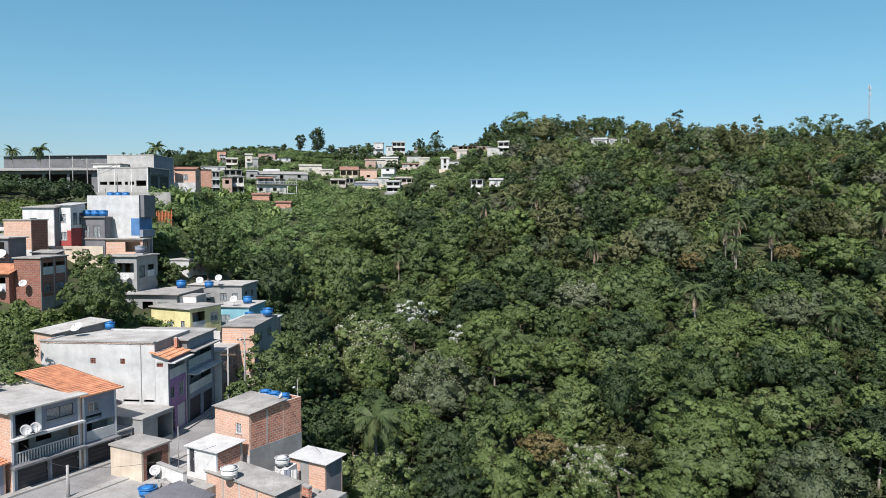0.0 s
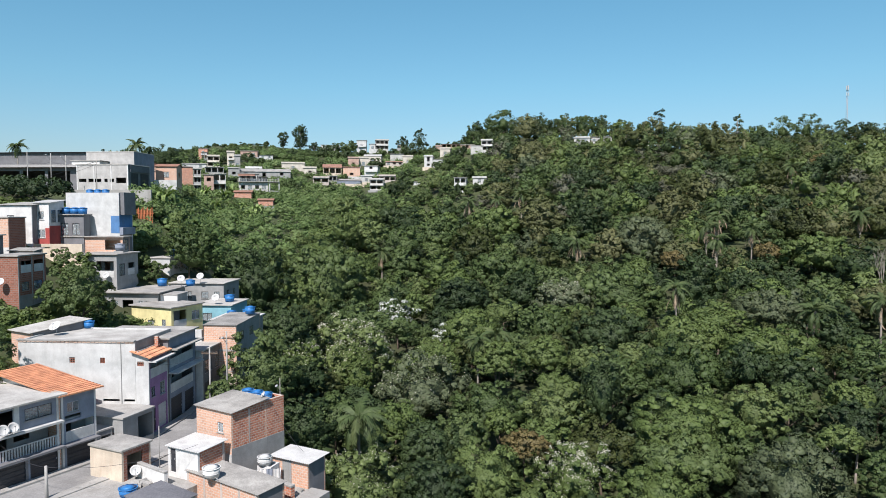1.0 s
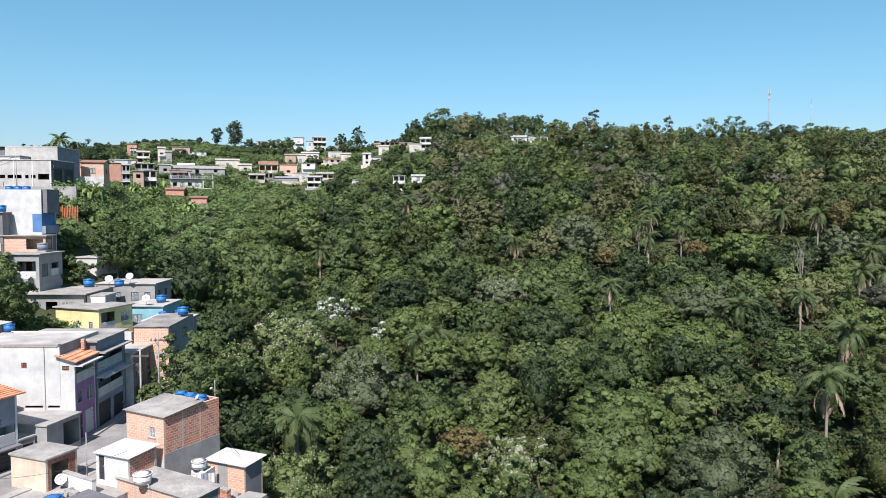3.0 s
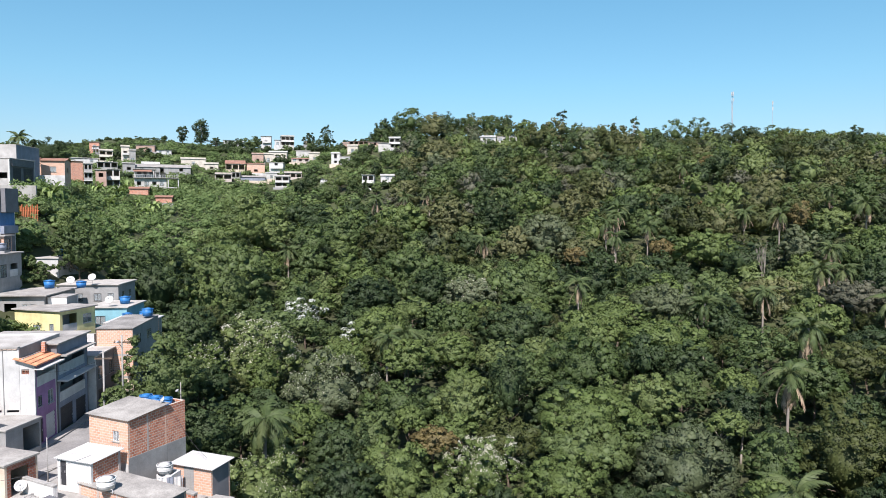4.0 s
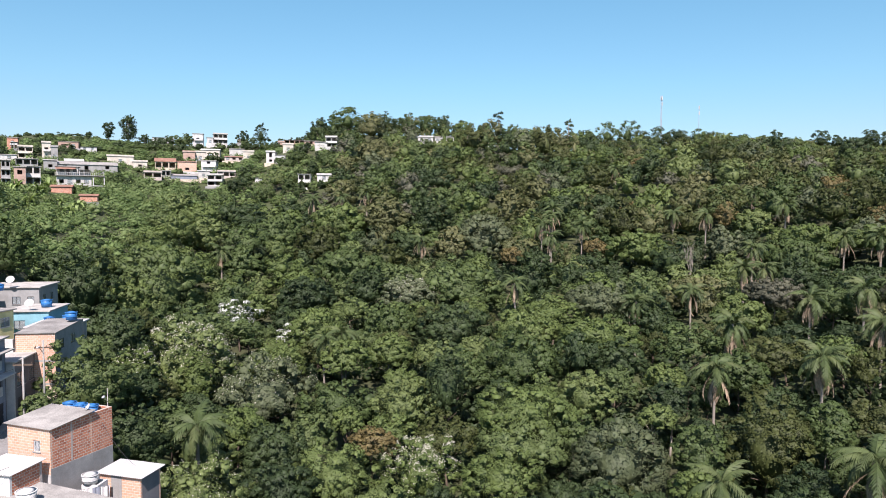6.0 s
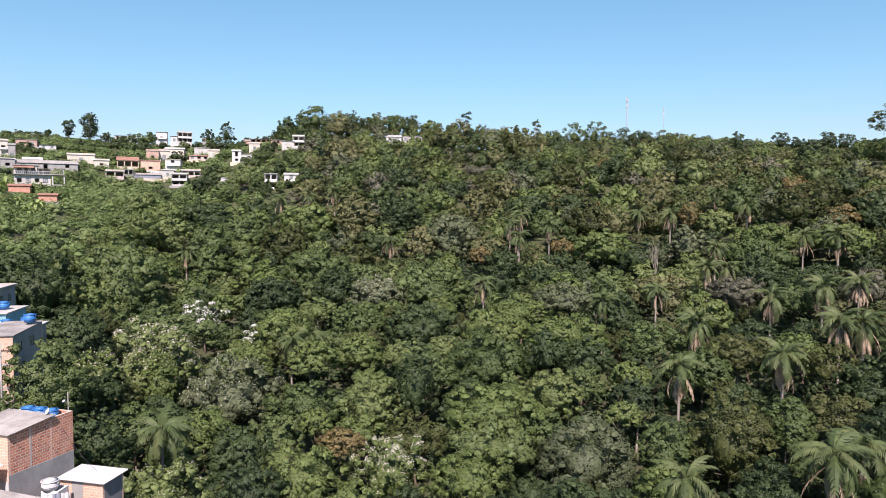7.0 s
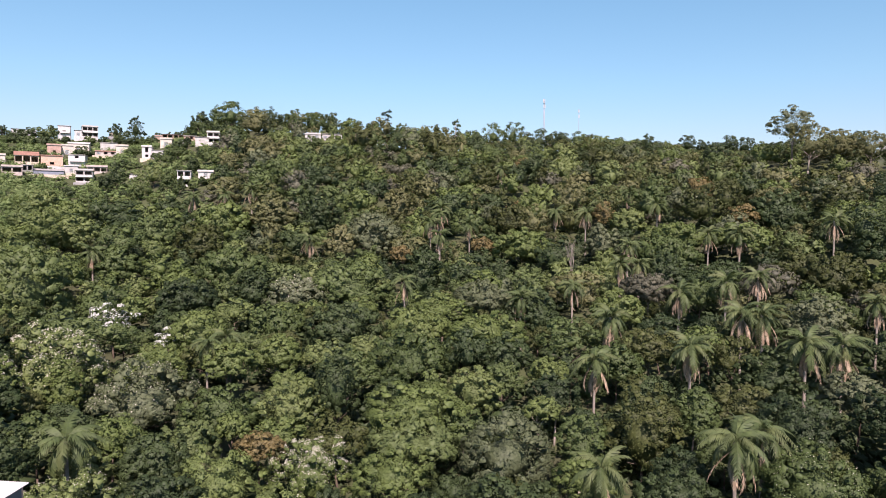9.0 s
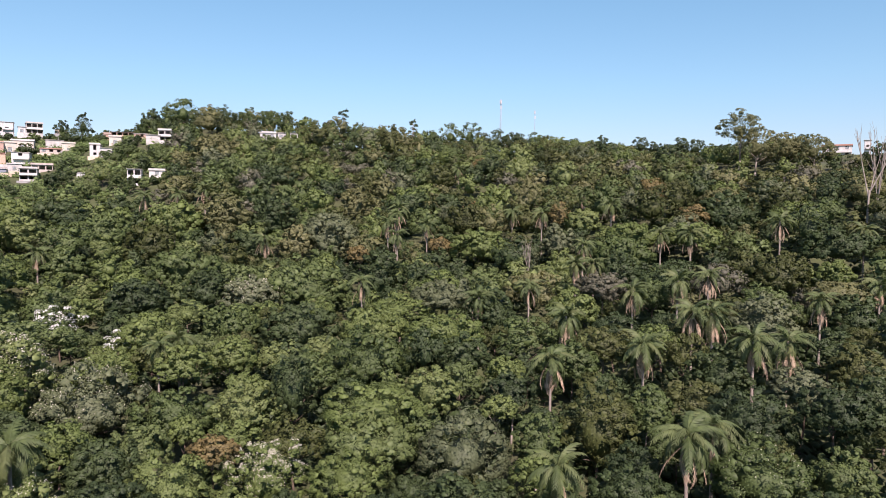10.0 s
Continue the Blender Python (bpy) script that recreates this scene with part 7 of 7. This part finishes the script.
for ex, ey, ew in ((-40.1, 100.0, 2.2), (-38.5, 97.4, 2.0), (-38.6, 99.6, 1.8), (-39.5, 96.6, 2.2), (-41.2, 100.8, 2.0), (-40.5, 85.5, 2.2), (-42.1, 94.9, 1.8)):
    special_tree(ex, ey, ground_z(ex, ey) + 1.5, ew, "mid", "low leafy garden shrub among the houses", 14, 900, 0.15, 0.0, name="garden_shrub")
# along the skyline
palm(-99.6, 161.8, 3.6, 7.6, 0)
palm(-92.4, 160.2, 4.2, 8.0, 0)
palm(-66.0, 160.5, 4.4, 10.5, 0)
for k, (bx, by) in enumerate(((-49.8, 189.6), (-59.8, 215.9), (-61.8, 197.0), (-77.0, 247.8), (-54.6, 182.5), (-48.1, 130.0), (-45.9, 181.8), (-45.5, 187.6), (-57.5, 199.0), (-71.0, 230.0))):
    banana(bx, by, 1.1 + 0.15 * (k % 3))
special_tree(-83.2, 181.9, 36.0, 5.0, "dark", "round dark tree behind the halls", 18, 900, 0.34, 0.3)
special_tree(-64.1, 170.3, 36.1, 7.6, "dark", "dark tree beside the halls", 26, 2200, 0.25, 0.42)
special_tree(-120.0, 402.5, 57.5, 4.2, "dark", "small round tree on the far ridge", 10, 300, 0.5, 0.35)
for ex, ey, et, ew, en in ((-70.1, 389.7, 66.2, 9.6, 24), (-78.6, 386.1, 62.6, 6.8, 13), (-87.5, 384.2, 57.2, 4.0, 8), (-62.6, 392.0, 57.5, 6.0, 9), (23.4, 329.2, 61.0, 7.0, 12),
                           (-114.3, 383.3, 55.6, 4.0, 9), (104.9, 312.9, 65.5, 5.2, 10), (135.0, 301.1, 61, 5.0, 10)):
    eucalyptus(ex, ey, et, ew, en)
special_tree(-3.8, 396.0, 67.4, 9.0, "dark", "tall dark conifer on the ridge", 30, 2600, 0.30, 0.0, 0.0, 0.25)
special_tree(-13.4, 397.8, 63.8, 7.0, "dark", "dark pointed conifer on the ridge", 20, 1000, 0.40, 0.03, 0.0, 0.6)
VILLAGE_TREES = [
    (-54.9, 384.1, 55.2, 8.2, "dark"), (-48.3, 383.0, 56.3, 8.5, "dark"), (-42.5, 381.6, 58.0, 7.5, "mid"), (-40.2, 385.9, 59.1, 4.4, "dark"), (-54.7, 368.0, 51.1, 7.9, "dark"),
    (-47.8, 364.9, 50.2, 9.0, "mid"), (-41.7, 365.6, 50.6, 7.2, "dark"), (-60.6, 367.0, 49.5, 9.7, "mid"), (-60.8, 344.7, 45.8, 8.0, "mid"), (-69.1, 343.1, 45.7, 8.5, "mid"),
    (-75.2, 341.8, 46.4, 6.8, "dark"), (-81.0, 319.9, 45.2, 7.5, "dark"), (-76.4, 316.9, 43.4, 5.8, "mid"), (-61.4, 324.2, 42.9, 4.8, "light"), (-50.1, 326.2, 42.8, 5.4, "mid"),
    (-38.2, 327.8, 42.9, 3.8, "dark"), (-33.4, 320.3, 40.6, 3.7, "rust"), (-25.2, 339.1, 45.4, 6.1, "dark"), (-6.6, 371.9, 55.6, 9.1, "dark"), (-12.6, 379.8, 54.2, 7.4, "mid"),
    (-18.0, 384.6, 53.7, 5.6, "dark"), (-3.2, 325.0, 43.8, 7.9, "mid"), (3.7, 378.0, 54.3, 6.1, "dark"), (-0.6, 372.0, 52.6, 6.7, "mid"), (7.3, 289.9, 41.0, 8.5, "mid"),
    (13.3, 305.7, 46.8, 5.5, "dark"), (12.4, 295.7, 43.1, 7.2, "mid"), (16.0, 267.5, 37.0, 4.4, "dark"), (-8.7, 267.9, 35.9, 6.5, "dark"), (-12.0, 263.7, 32.5, 4.3, "dark"),
    (2.5, 262.0, 35.4, 10.7, "light"), (-1.4, 250.0, 27.4, 6.1, "mid"), (6.9, 249.9, 31.8, 4.9, "mid"), (-18.4, 324.5, 40.1, 4.8, "light"), (-35.9, 307.9, 36.1, 2.5, "mid"),
    (-50.2, 300.8, 35.7, 3.0, "mid"), (-90.8, 317.3, 45.0, 4.3, "dark"), (-73.8, 264.9, 32.1, 4.0, "dark"), (-52.0, 262.9, 31.6, 5.7, "mid"), (-34.9, 378.4, 53.2, 4.3, "dark"),
    (-24.2, 379.2, 53.2, 5.6, "mid"), (-37.4, 358.1, 48.8, 2.9, "mid"), (-38.0, 277.4, 29.8, 4.1, "dark"), (-5.3, 300.0, 36.1, 4.4, "mid"), (-21.5, 344.3, 43.5, 3.9, "dark"),
    (16.6, 311.6, 48.8, 3.0, "dark"), (12.0, 389.8, 57.9, 5.1, "dark"), (17.0, 389.6, 59.2, 5.7, "dark"), (21.0, 387.4, 60.2, 5.0, "mid"), (7.0, 391.9, 57.8, 4.5, "dark"),
    (11.5, 245.7, 30.4, 2.6, "dark"), (14.7, 245.6, 29.1, 2.8, "mid"), (18.0, 249.4, 30.2, 2.4, "dark"), (21.4, 249.1, 31.4, 2.8, "mid"), (9.5, 243.8, 28.6, 2.4, "mid")]
for ex, ey, et, ew, tn in VILLAGE_TREES:
    special_tree(ex, ey, et, ew, tn, f"{WORDS[tn]} leafy tree among the hillside houses", 18, 850, 0.40, 0.06)
for k, (ex, ey, et, ew, tn) in enumerate(((35.4, 323.1, 67.5, 13.0, "mid"), (23.4, 329.2, 61, 9.5, "mid"), (54.1, 325.5, 65.4, 9.5, "dark"), (63.7, 323.8, 65.5, 9.0, "mid"), (72.2, 322.0, 65.2, 10, "mid"),
                                      (81.0, 319.9, 64.4, 10.0, "dark"), (150.9, 293.5, 61, 11.0, "mid"), (159.0, 289.2, 61.4, 10.0, "mid"), (174.9, 291.5, 58.6, 11.5, "dark"),
                                      (222.3, 243.9, 54, 7.0, "dark"), (227.1, 239.4, 52, 5.5, "dark"), (227.9, 224.6, 52.8, 6.5, "dark"), (231.8, 220.6, 51, 9.0, "dark"),
                                      (209.4, 255.1, 54.5, 6.0, "dark"), (184.5, 273.6, 56.2, 8.5, "mid"), (154.6, 221.4, 46.2, 10.0, "olive"), (266.9, 194.1, 52.8, 9.5, "dark"))):
    special_tree(ex, ey, et, ew, tn, f"{WORDS[tn]} tree standing out on the ridge", 26, 1400, 0.34, 0.08, 0.1)
special_tree(182.6, 155.7, 52.6, 13.5, "grey", "tall wind-bent eucalyptus with an open crown", 20, 2200, 0.34, 0.5, 0.5, core=0.6, mat=PALE_BARK)
special_tree(182.0, 148.7, 47.6, 13.0, "tan", "tall eucalyptus with reddish limbs", 26, 1900, 0.36, 0.3, core=0.65, mat=PALE_BARK)
special_tree(190.8, 145.5, 45.2, 11.0, "tan", "tall eucalyptus with a loose crown", 24, 1700, 0.36, 0.3, core=0.65, mat=PALE_BARK)
special_tree(195.4, 139.3, 44.4, 11.0, "tan", "tall eucalyptus with a loose crown", 24, 1700, 0.36, 0.3, core=0.65, mat=PALE_BARK)
dead_tree(148.5, 92.7, 20.0, 3)
dead_tree(151.9, 92.8, 18.0, 5)
dead_tree(76.5, 114.8, 10.5, 8)

# ---------------------------------------------------------------- palms
SLOPE_PALMS = [(69.0, 145.4, 8), (96.2, 138.4, 9), (113.8, 134.3, 2), (90.3, 115.3, 10), (85.3, 105.3, 12), (79.2, 103.1, 9), (105.1, 108.4, 10), (109.7, 104.5, 9), (92.8, 84.5, 12),
         (123.4, 94.6, 6), (64.2, 96.0, 7), (76.5, 84.5, 6), (60.6, 80.8, 8), (73.5, 69.3, 12), (75.5, 67.9, 9), (92.2, 63.6, 12), (75.4, 56.1, 10), (69.6, 56.3, 6), (47.6, 66.2, 11),
         (60.3, 64.8, 9)]
UPPER_PALMS = [(54.8, 96.0, 5), (83.8, 82.4, 7), (117.9, 150.3, 5), (91.9, 144.8, 7), (34.4, 157.8, 13), (39.3, 108.1, 5), (61.1, 150.0, 5),
               (28.2, 206.6, 8), (20.8, 204.4, 8), (106.2, 200.6, 6), (58.8, 139.1, 4), (-10.1, 156.2, 7), (12.3, 205.1, 8),
               (64.5, 153.3, 5), (68.8, 161.7, 5), (130.1, 81.5, 6), (105.5, 63.2, 7)]
for k, (px, py, pd) in enumerate(SLOPE_PALMS + UPPER_PALMS):
    palm(px, py, 5.0 + 0.3 * (k * 7 % 5), 9.2 + 0.4 * (k * 3 % 4), pd + 3, count=19)
for px, py, pw, pd in ((46.4, 44.1, 5.7, 9), (50.2, 44.4, 5.0, 5), (33.2, 45.1, 4.8, 8), (-6.6, 66.7, 5.6, 0), (7.0, 93.0, 4.6, 0), (9.5, 95.0, 4.4, 0)):
    palm(px, py, pw, 9.4, pd)


# ---------------------------------------------------------------- woodland
def in_wood(x, y):
    r, az = math.hypot(x, y), math.degrees(math.atan2(x, y))
    if az < -16 and r < 118 - max(0, -19 - az) * 0.5:
        return az > -19.5 and r > 96
    if az < -10.5 and r < 66:
        return False
    if az < -13.5 and r < 88:
        return az > -15.5 and r > 70
    if az < -23 and r < 240 or az > 54 and r > 255:
        return False
    return True


def pick_tone(x, y, g):
    """Patches of one tone: lighter scrub at the left, browner towards the right."""
    r, az = math.hypot(x, y), math.degrees(math.atan2(x, y))
    n = noise.noise(Vector((x * 0.03, y * 0.03, 9.0))) * 0.7 + g.normal() * 0.75
    if r < 95:
        n += 0.22 if 2 < az < 20 else 0.12 if az < 2 else -0.25
    # lighter leaves on the far slope in place of the haze before it
    if r > 205 and az > 8:
        n += 0.4
    if az < -3 and 100 < r < 168:
        n += 0.45 if az > -9 else -0.35
    if az > 42:
        n -= 0.15
    # dark and olive leaves stand for the shaded gap at the near right
    if az > 47 and r < 112 or az > 37 and r < 100 and g.random() < 0.6:
        return "dark" if g.random() < 0.7 else "olive"
    if az > 4 and r > 110:
        odd = g.random()
        if odd < 0.14:
            return "tan" if odd < 0.10 else "rust" if odd < 0.11 else "bare"
    if az > 20 and g.random() < (0.22 if r > 95 else 0.1):
        return "olive"
    if az < -6 and 165 < r < 262:
        return "light" if n > -0.5 else "mid"
    if r > 262 and az < 4:
        return "dark" if g.random() < 0.45 else "mid"
    if n > 0.38:
        if r > 150 and az > 6 and g.random() < 0.5:
            return "grey" if g.random() < 0.4 else "tan" if g.random() < 0.4 else "olive"
        return "light"
    if n < -0.3:
        return "dark"
    return "mid" if g.random() < 0.76 else ("grey" if g.random() < 0.6 and r > 112 else "olive")


def bank(r, az):
    """The bank of tall grass and young growth below the village."""
    return 112 < r < 262 and -23 < az < -8.0 - max(0, 185 - r) * 0.085 or 255 < r < 285 and -10 < az < -6


def scrub(r, az):
    return bank(r, az) or r > 240 and az < 7


def plant_scrub():
    """Low tangled growth on the banks and between the far houses."""
    g = np.random.default_rng(5)
    blocks, tones = [], []
    while len(blocks) < 2100:
        r, az = math.sqrt(g.uniform(110 ** 2, 380 ** 2)), g.uniform(-23, 7)
        if not bank(r, az) and g.random() < 0.6:
            continue
        x, y = r * math.sin(radians(az)), r * math.cos(radians(az))
        if not scrub(r, az) or blocked(x, y, 0.6, 0.0):
            continue
        s = min(g.uniform(0.8, 1.9), (clear_height(x, y) - ground_z(x, y)) / 1.7)
        if s < 0.4:
            continue
        arr = crown_arrays(g, s * 1.5, s * 1.5, 7, 125, 0.185, 0.3, 0.0, core=1.0, tri=True, soft=0.7)
        off = np.array([x, y, ground_z(x, y) - 0.4])
        blocks.append((arr[0] + off, arr[1], arr[2] + off, arr[3], arr[4]))
        tones.append(g.random())
    tagged(new("scrub", mesh_from("scrub", blocks, BANK_LEAF, tones)), "bright green tall grass and young scrub on the bank", "scrub", kind="stuff")


plant_scrub()


def plant_undergrowth():
    """Shrubs and ferns that close the ground under the trees."""
    g = np.random.default_rng(6)
    blocks, tones = [], []
    while len(blocks) < 1800:
        r, az = g.uniform(40, 225), g.uniform(-14, 60)
        x, y = r * math.sin(radians(az)), r * math.cos(radians(az))
        if not in_wood(x, y) or scrub(r, az) or blocked(x, y, 1.8, 1.0):
            continue
        s = g.uniform(1.0, 2.1)
        arr = crown_arrays(g, s * 1.4, s * 1.7, 6, 38, 0.38, 0.3, 0.0, core=1.0, tri=True, soft=0.5)
        off = np.array([x, y, ground_z(x, y) - 0.4])
        blocks.append((arr[0] + off, arr[1], arr[2] + off, arr[3], arr[4]))
        tones.append(g.random())
    # dark leaf tone puts the shade of the gaps between crowns into the shrubs
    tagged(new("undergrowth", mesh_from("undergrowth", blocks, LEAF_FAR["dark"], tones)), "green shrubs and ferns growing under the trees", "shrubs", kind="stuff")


plant_undergrowth()


def plant_weeds():
    """Tall grass and weeds on the open ground between the houses."""
    g = np.random.default_rng(8)
    blocks, tones = [], []
    while len(blocks) < 1100:
        r, az = math.sqrt(g.uniform(56 ** 2, 128 ** 2)), g.uniform(-36, -17)
        x, y = r * math.sin(radians(az)), r * math.cos(radians(az))
        street = min(math.hypot(x - p[0], y - p[1]) for p in STREET)
        if blocked(x, y, 0.9, 0.2) or street < 4.5 or r < 66 and az > -29.5 or in_wood(x, y) or az < -20 and 93 < r < 109:
            continue
        s = g.uniform(0.45, 1.05) if az > -24.5 else g.uniform(0.35, 0.62)
        arr = crown_arrays(g, s * 1.4, s * 1.5, 6, 70, 0.19, 0.2, 0.0, core=1.0, tri=True, soft=0.55)
        off = np.array([x, y, ground_z(x, y) - 0.25])
        blocks.append((arr[0] + off, arr[1], arr[2] + off, arr[3], arr[4]))
        tones.append(g.random() * 0.7)
    tagged(new("weeds", mesh_from("weeds", blocks, LEAF_FAR["light"], tones)), "bright green weeds and tall grass between the houses", "weeds", kind="stuff")


plant_weeds()


# how high the wood stands against the sky: degrees to the right of straight ahead, degrees above the level
BROW = [(-20, 4.9), (-13, 4.8), (-8.5, 5.1), (0.7, 5.5), (3.5, 6.2), (5.0, 7.2), (7.3, 7.5), (9.4, 7.65), (13.7, 7.5), (16.4, 7.0), (18.2, 6.85), (22.7, 6.65), (26.6, 6.2),
        (30.1, 5.95), (34.2, 5.9), (36.5, 5.7), (40.9, 5.2), (44.4, 4.95), (47.7, 4.8), (50.5, 5.2), (53.1, 5.4), (56.7, 4.95), (62, 4.9)]
NEAR_TREES = 150


def az_of(x, y):
    return math.degrees(math.atan2(x, y))


def brow_room(x, y):
    """Height from the ground at x, y up to the line of sight along the wood's brow."""
    r, az = math.hypot(x, y), math.degrees(math.atan2(x, y))
    for (a, ea), (b, eb) in zip(BROW, BROW[1:]):
        if az <= b:
            break
    el = ea + (eb - ea) * min(1, max(0, (az - a) / (b - a)))
    return 20 + r * math.tan(radians(el)) - ground_z(x, y)


def plant():
    g = np.random.default_rng(11)
    cells, spots = {}, []
    sizes = np.concatenate([g.uniform(1.45, 1.95, 900), np.sort(0.55 + 1.0 * g.beta(1.6, 2.8, 36000))[::-1], g.uniform(0.38, 0.6, 14000)])
    for x, y, s in FOOT_TREES:
        cells.setdefault((int(x // 12), int(y // 12)), []).append((x, y, s))
    for s in sizes:
        r = math.sqrt(g.uniform(34 ** 2, 430 ** 2))
        az = g.uniform(-34, 62)
        if r > 300:
            s = s * 0.9
        x, y = r * math.sin(radians(az)), r * math.cos(radians(az))
        village = r > 215 and az < 5 and ground_z(x, y) > 20
        pack = 0.86 if not village else 0.8
        if bank(r, az) and (s >= 1.0 or g.random() < 0.985):
            continue
        if r < 100:
            s = min(s, 1.3)
        if az < -12 and r > 340:
            s = s * 0.6
        if 122 < r < 262 and az < -7:
            s = s * (0.62 if az > -13 else 0.45)
        if r > 345 and az > 6 or r > 396 or not in_wood(x, y):
            continue
        key = (int(x // 12), int(y // 12))
        if any((px - x) ** 2 + (py - y) ** 2 < (pack * 3.6 * (s + ps)) ** 2
               for i in (-1, 0, 1) for j in (-1, 0, 1) for (px, py, ps) in cells.get((key[0] + i, key[1] + j), ())):
            continue
        if blocked(x, y, 3.2 * s + 0.3, (8.0 if az < 8 else 3.0) if r > 150 else 1.5):
            continue
        room = (clear_height(x, y) - ground_z(x, y)) / 9.6
        low = room < s * 1.25
        if low and room < s * 0.45:
            continue
        s = min(s, max(0.3, room))
        cells.setdefault(key, []).append((x, y, s))
        spots.append((r, x, y, s, low))
    spots.sort()
    far = {k: ([], []) for k in GREENS}
    for k, (r, x, y, size, low) in enumerate(spots):
        tone = pick_tone(x, y, g)
        tall = (0.9 if low else g.uniform(0.9, 1.32)) / max(0.8, size) ** 0.4
        if k < NEAR_TREES:
            tone = tone if tone in PROTO else "olive"
            tree(x, y, tone, size, tall, int(g.integers(3)), fine=k < 40 and size > 0.5)
        else:
            if r > 230 and x < 20:
                size, tall = size * 0.7, tall * 0.9
            lo = r > 190
            size = min(size, 1.45)
            if r > 270 and not low:
                tall *= g.uniform(0.85, 1.35)
            thin = min(1.9, 0.12 + 0.8 * size ** 1.5)
            rise = (1.2 if lo else 2.2) * size + (g.uniform(-1.0, 0.3) if low else g.uniform(-0.8, 2.4 if r < 270 else 0.8))
            if r > 230 and x < 20:
                rise = -0.4
            room, reach = brow_room(x, y) + g.uniform(-2.6, 0.9), rise + 6.4 * size * tall
            if reach > room:
                tall, rise = tall * max(0.35, room / reach), rise * room / reach
            elif 285 < r < 345 and az_of(x, y) > 3 and not low:
                tall, size = tall * min(1.5, room / reach), size * 1.1
            arr = crown_arrays(g, 3.6 * size, 6.6 * size * tall, 26 if lo else 30, int((800 if lo else 1700) * thin), (0.28 if lo else 0.205) * size ** 0.4,
                               g.uniform(0, 0.4), g.uniform(0, 0.2), core=1.0, tri=True, soft=0.92 if lo else 0.86, dome=2.4 if lo else 1.8, solid=0.86 if lo else 0.76)
            off = np.array([x, y, ground_z(x, y) + rise])
            far[tone][0].append((arr[0] + off, arr[1], arr[2] + off, arr[3], arr[4]))
            far[tone][1].append(g.random())
    for tone, (blocks, tones) in far.items():
        if blocks:
            me = mesh_from("far_woods", blocks, LEAF_FAR[tone], tones)
            tagged(new("far_woods", me), f"{WORDS[tone]} tree crowns covering the hillside", "trees", kind="stuff")


plant()
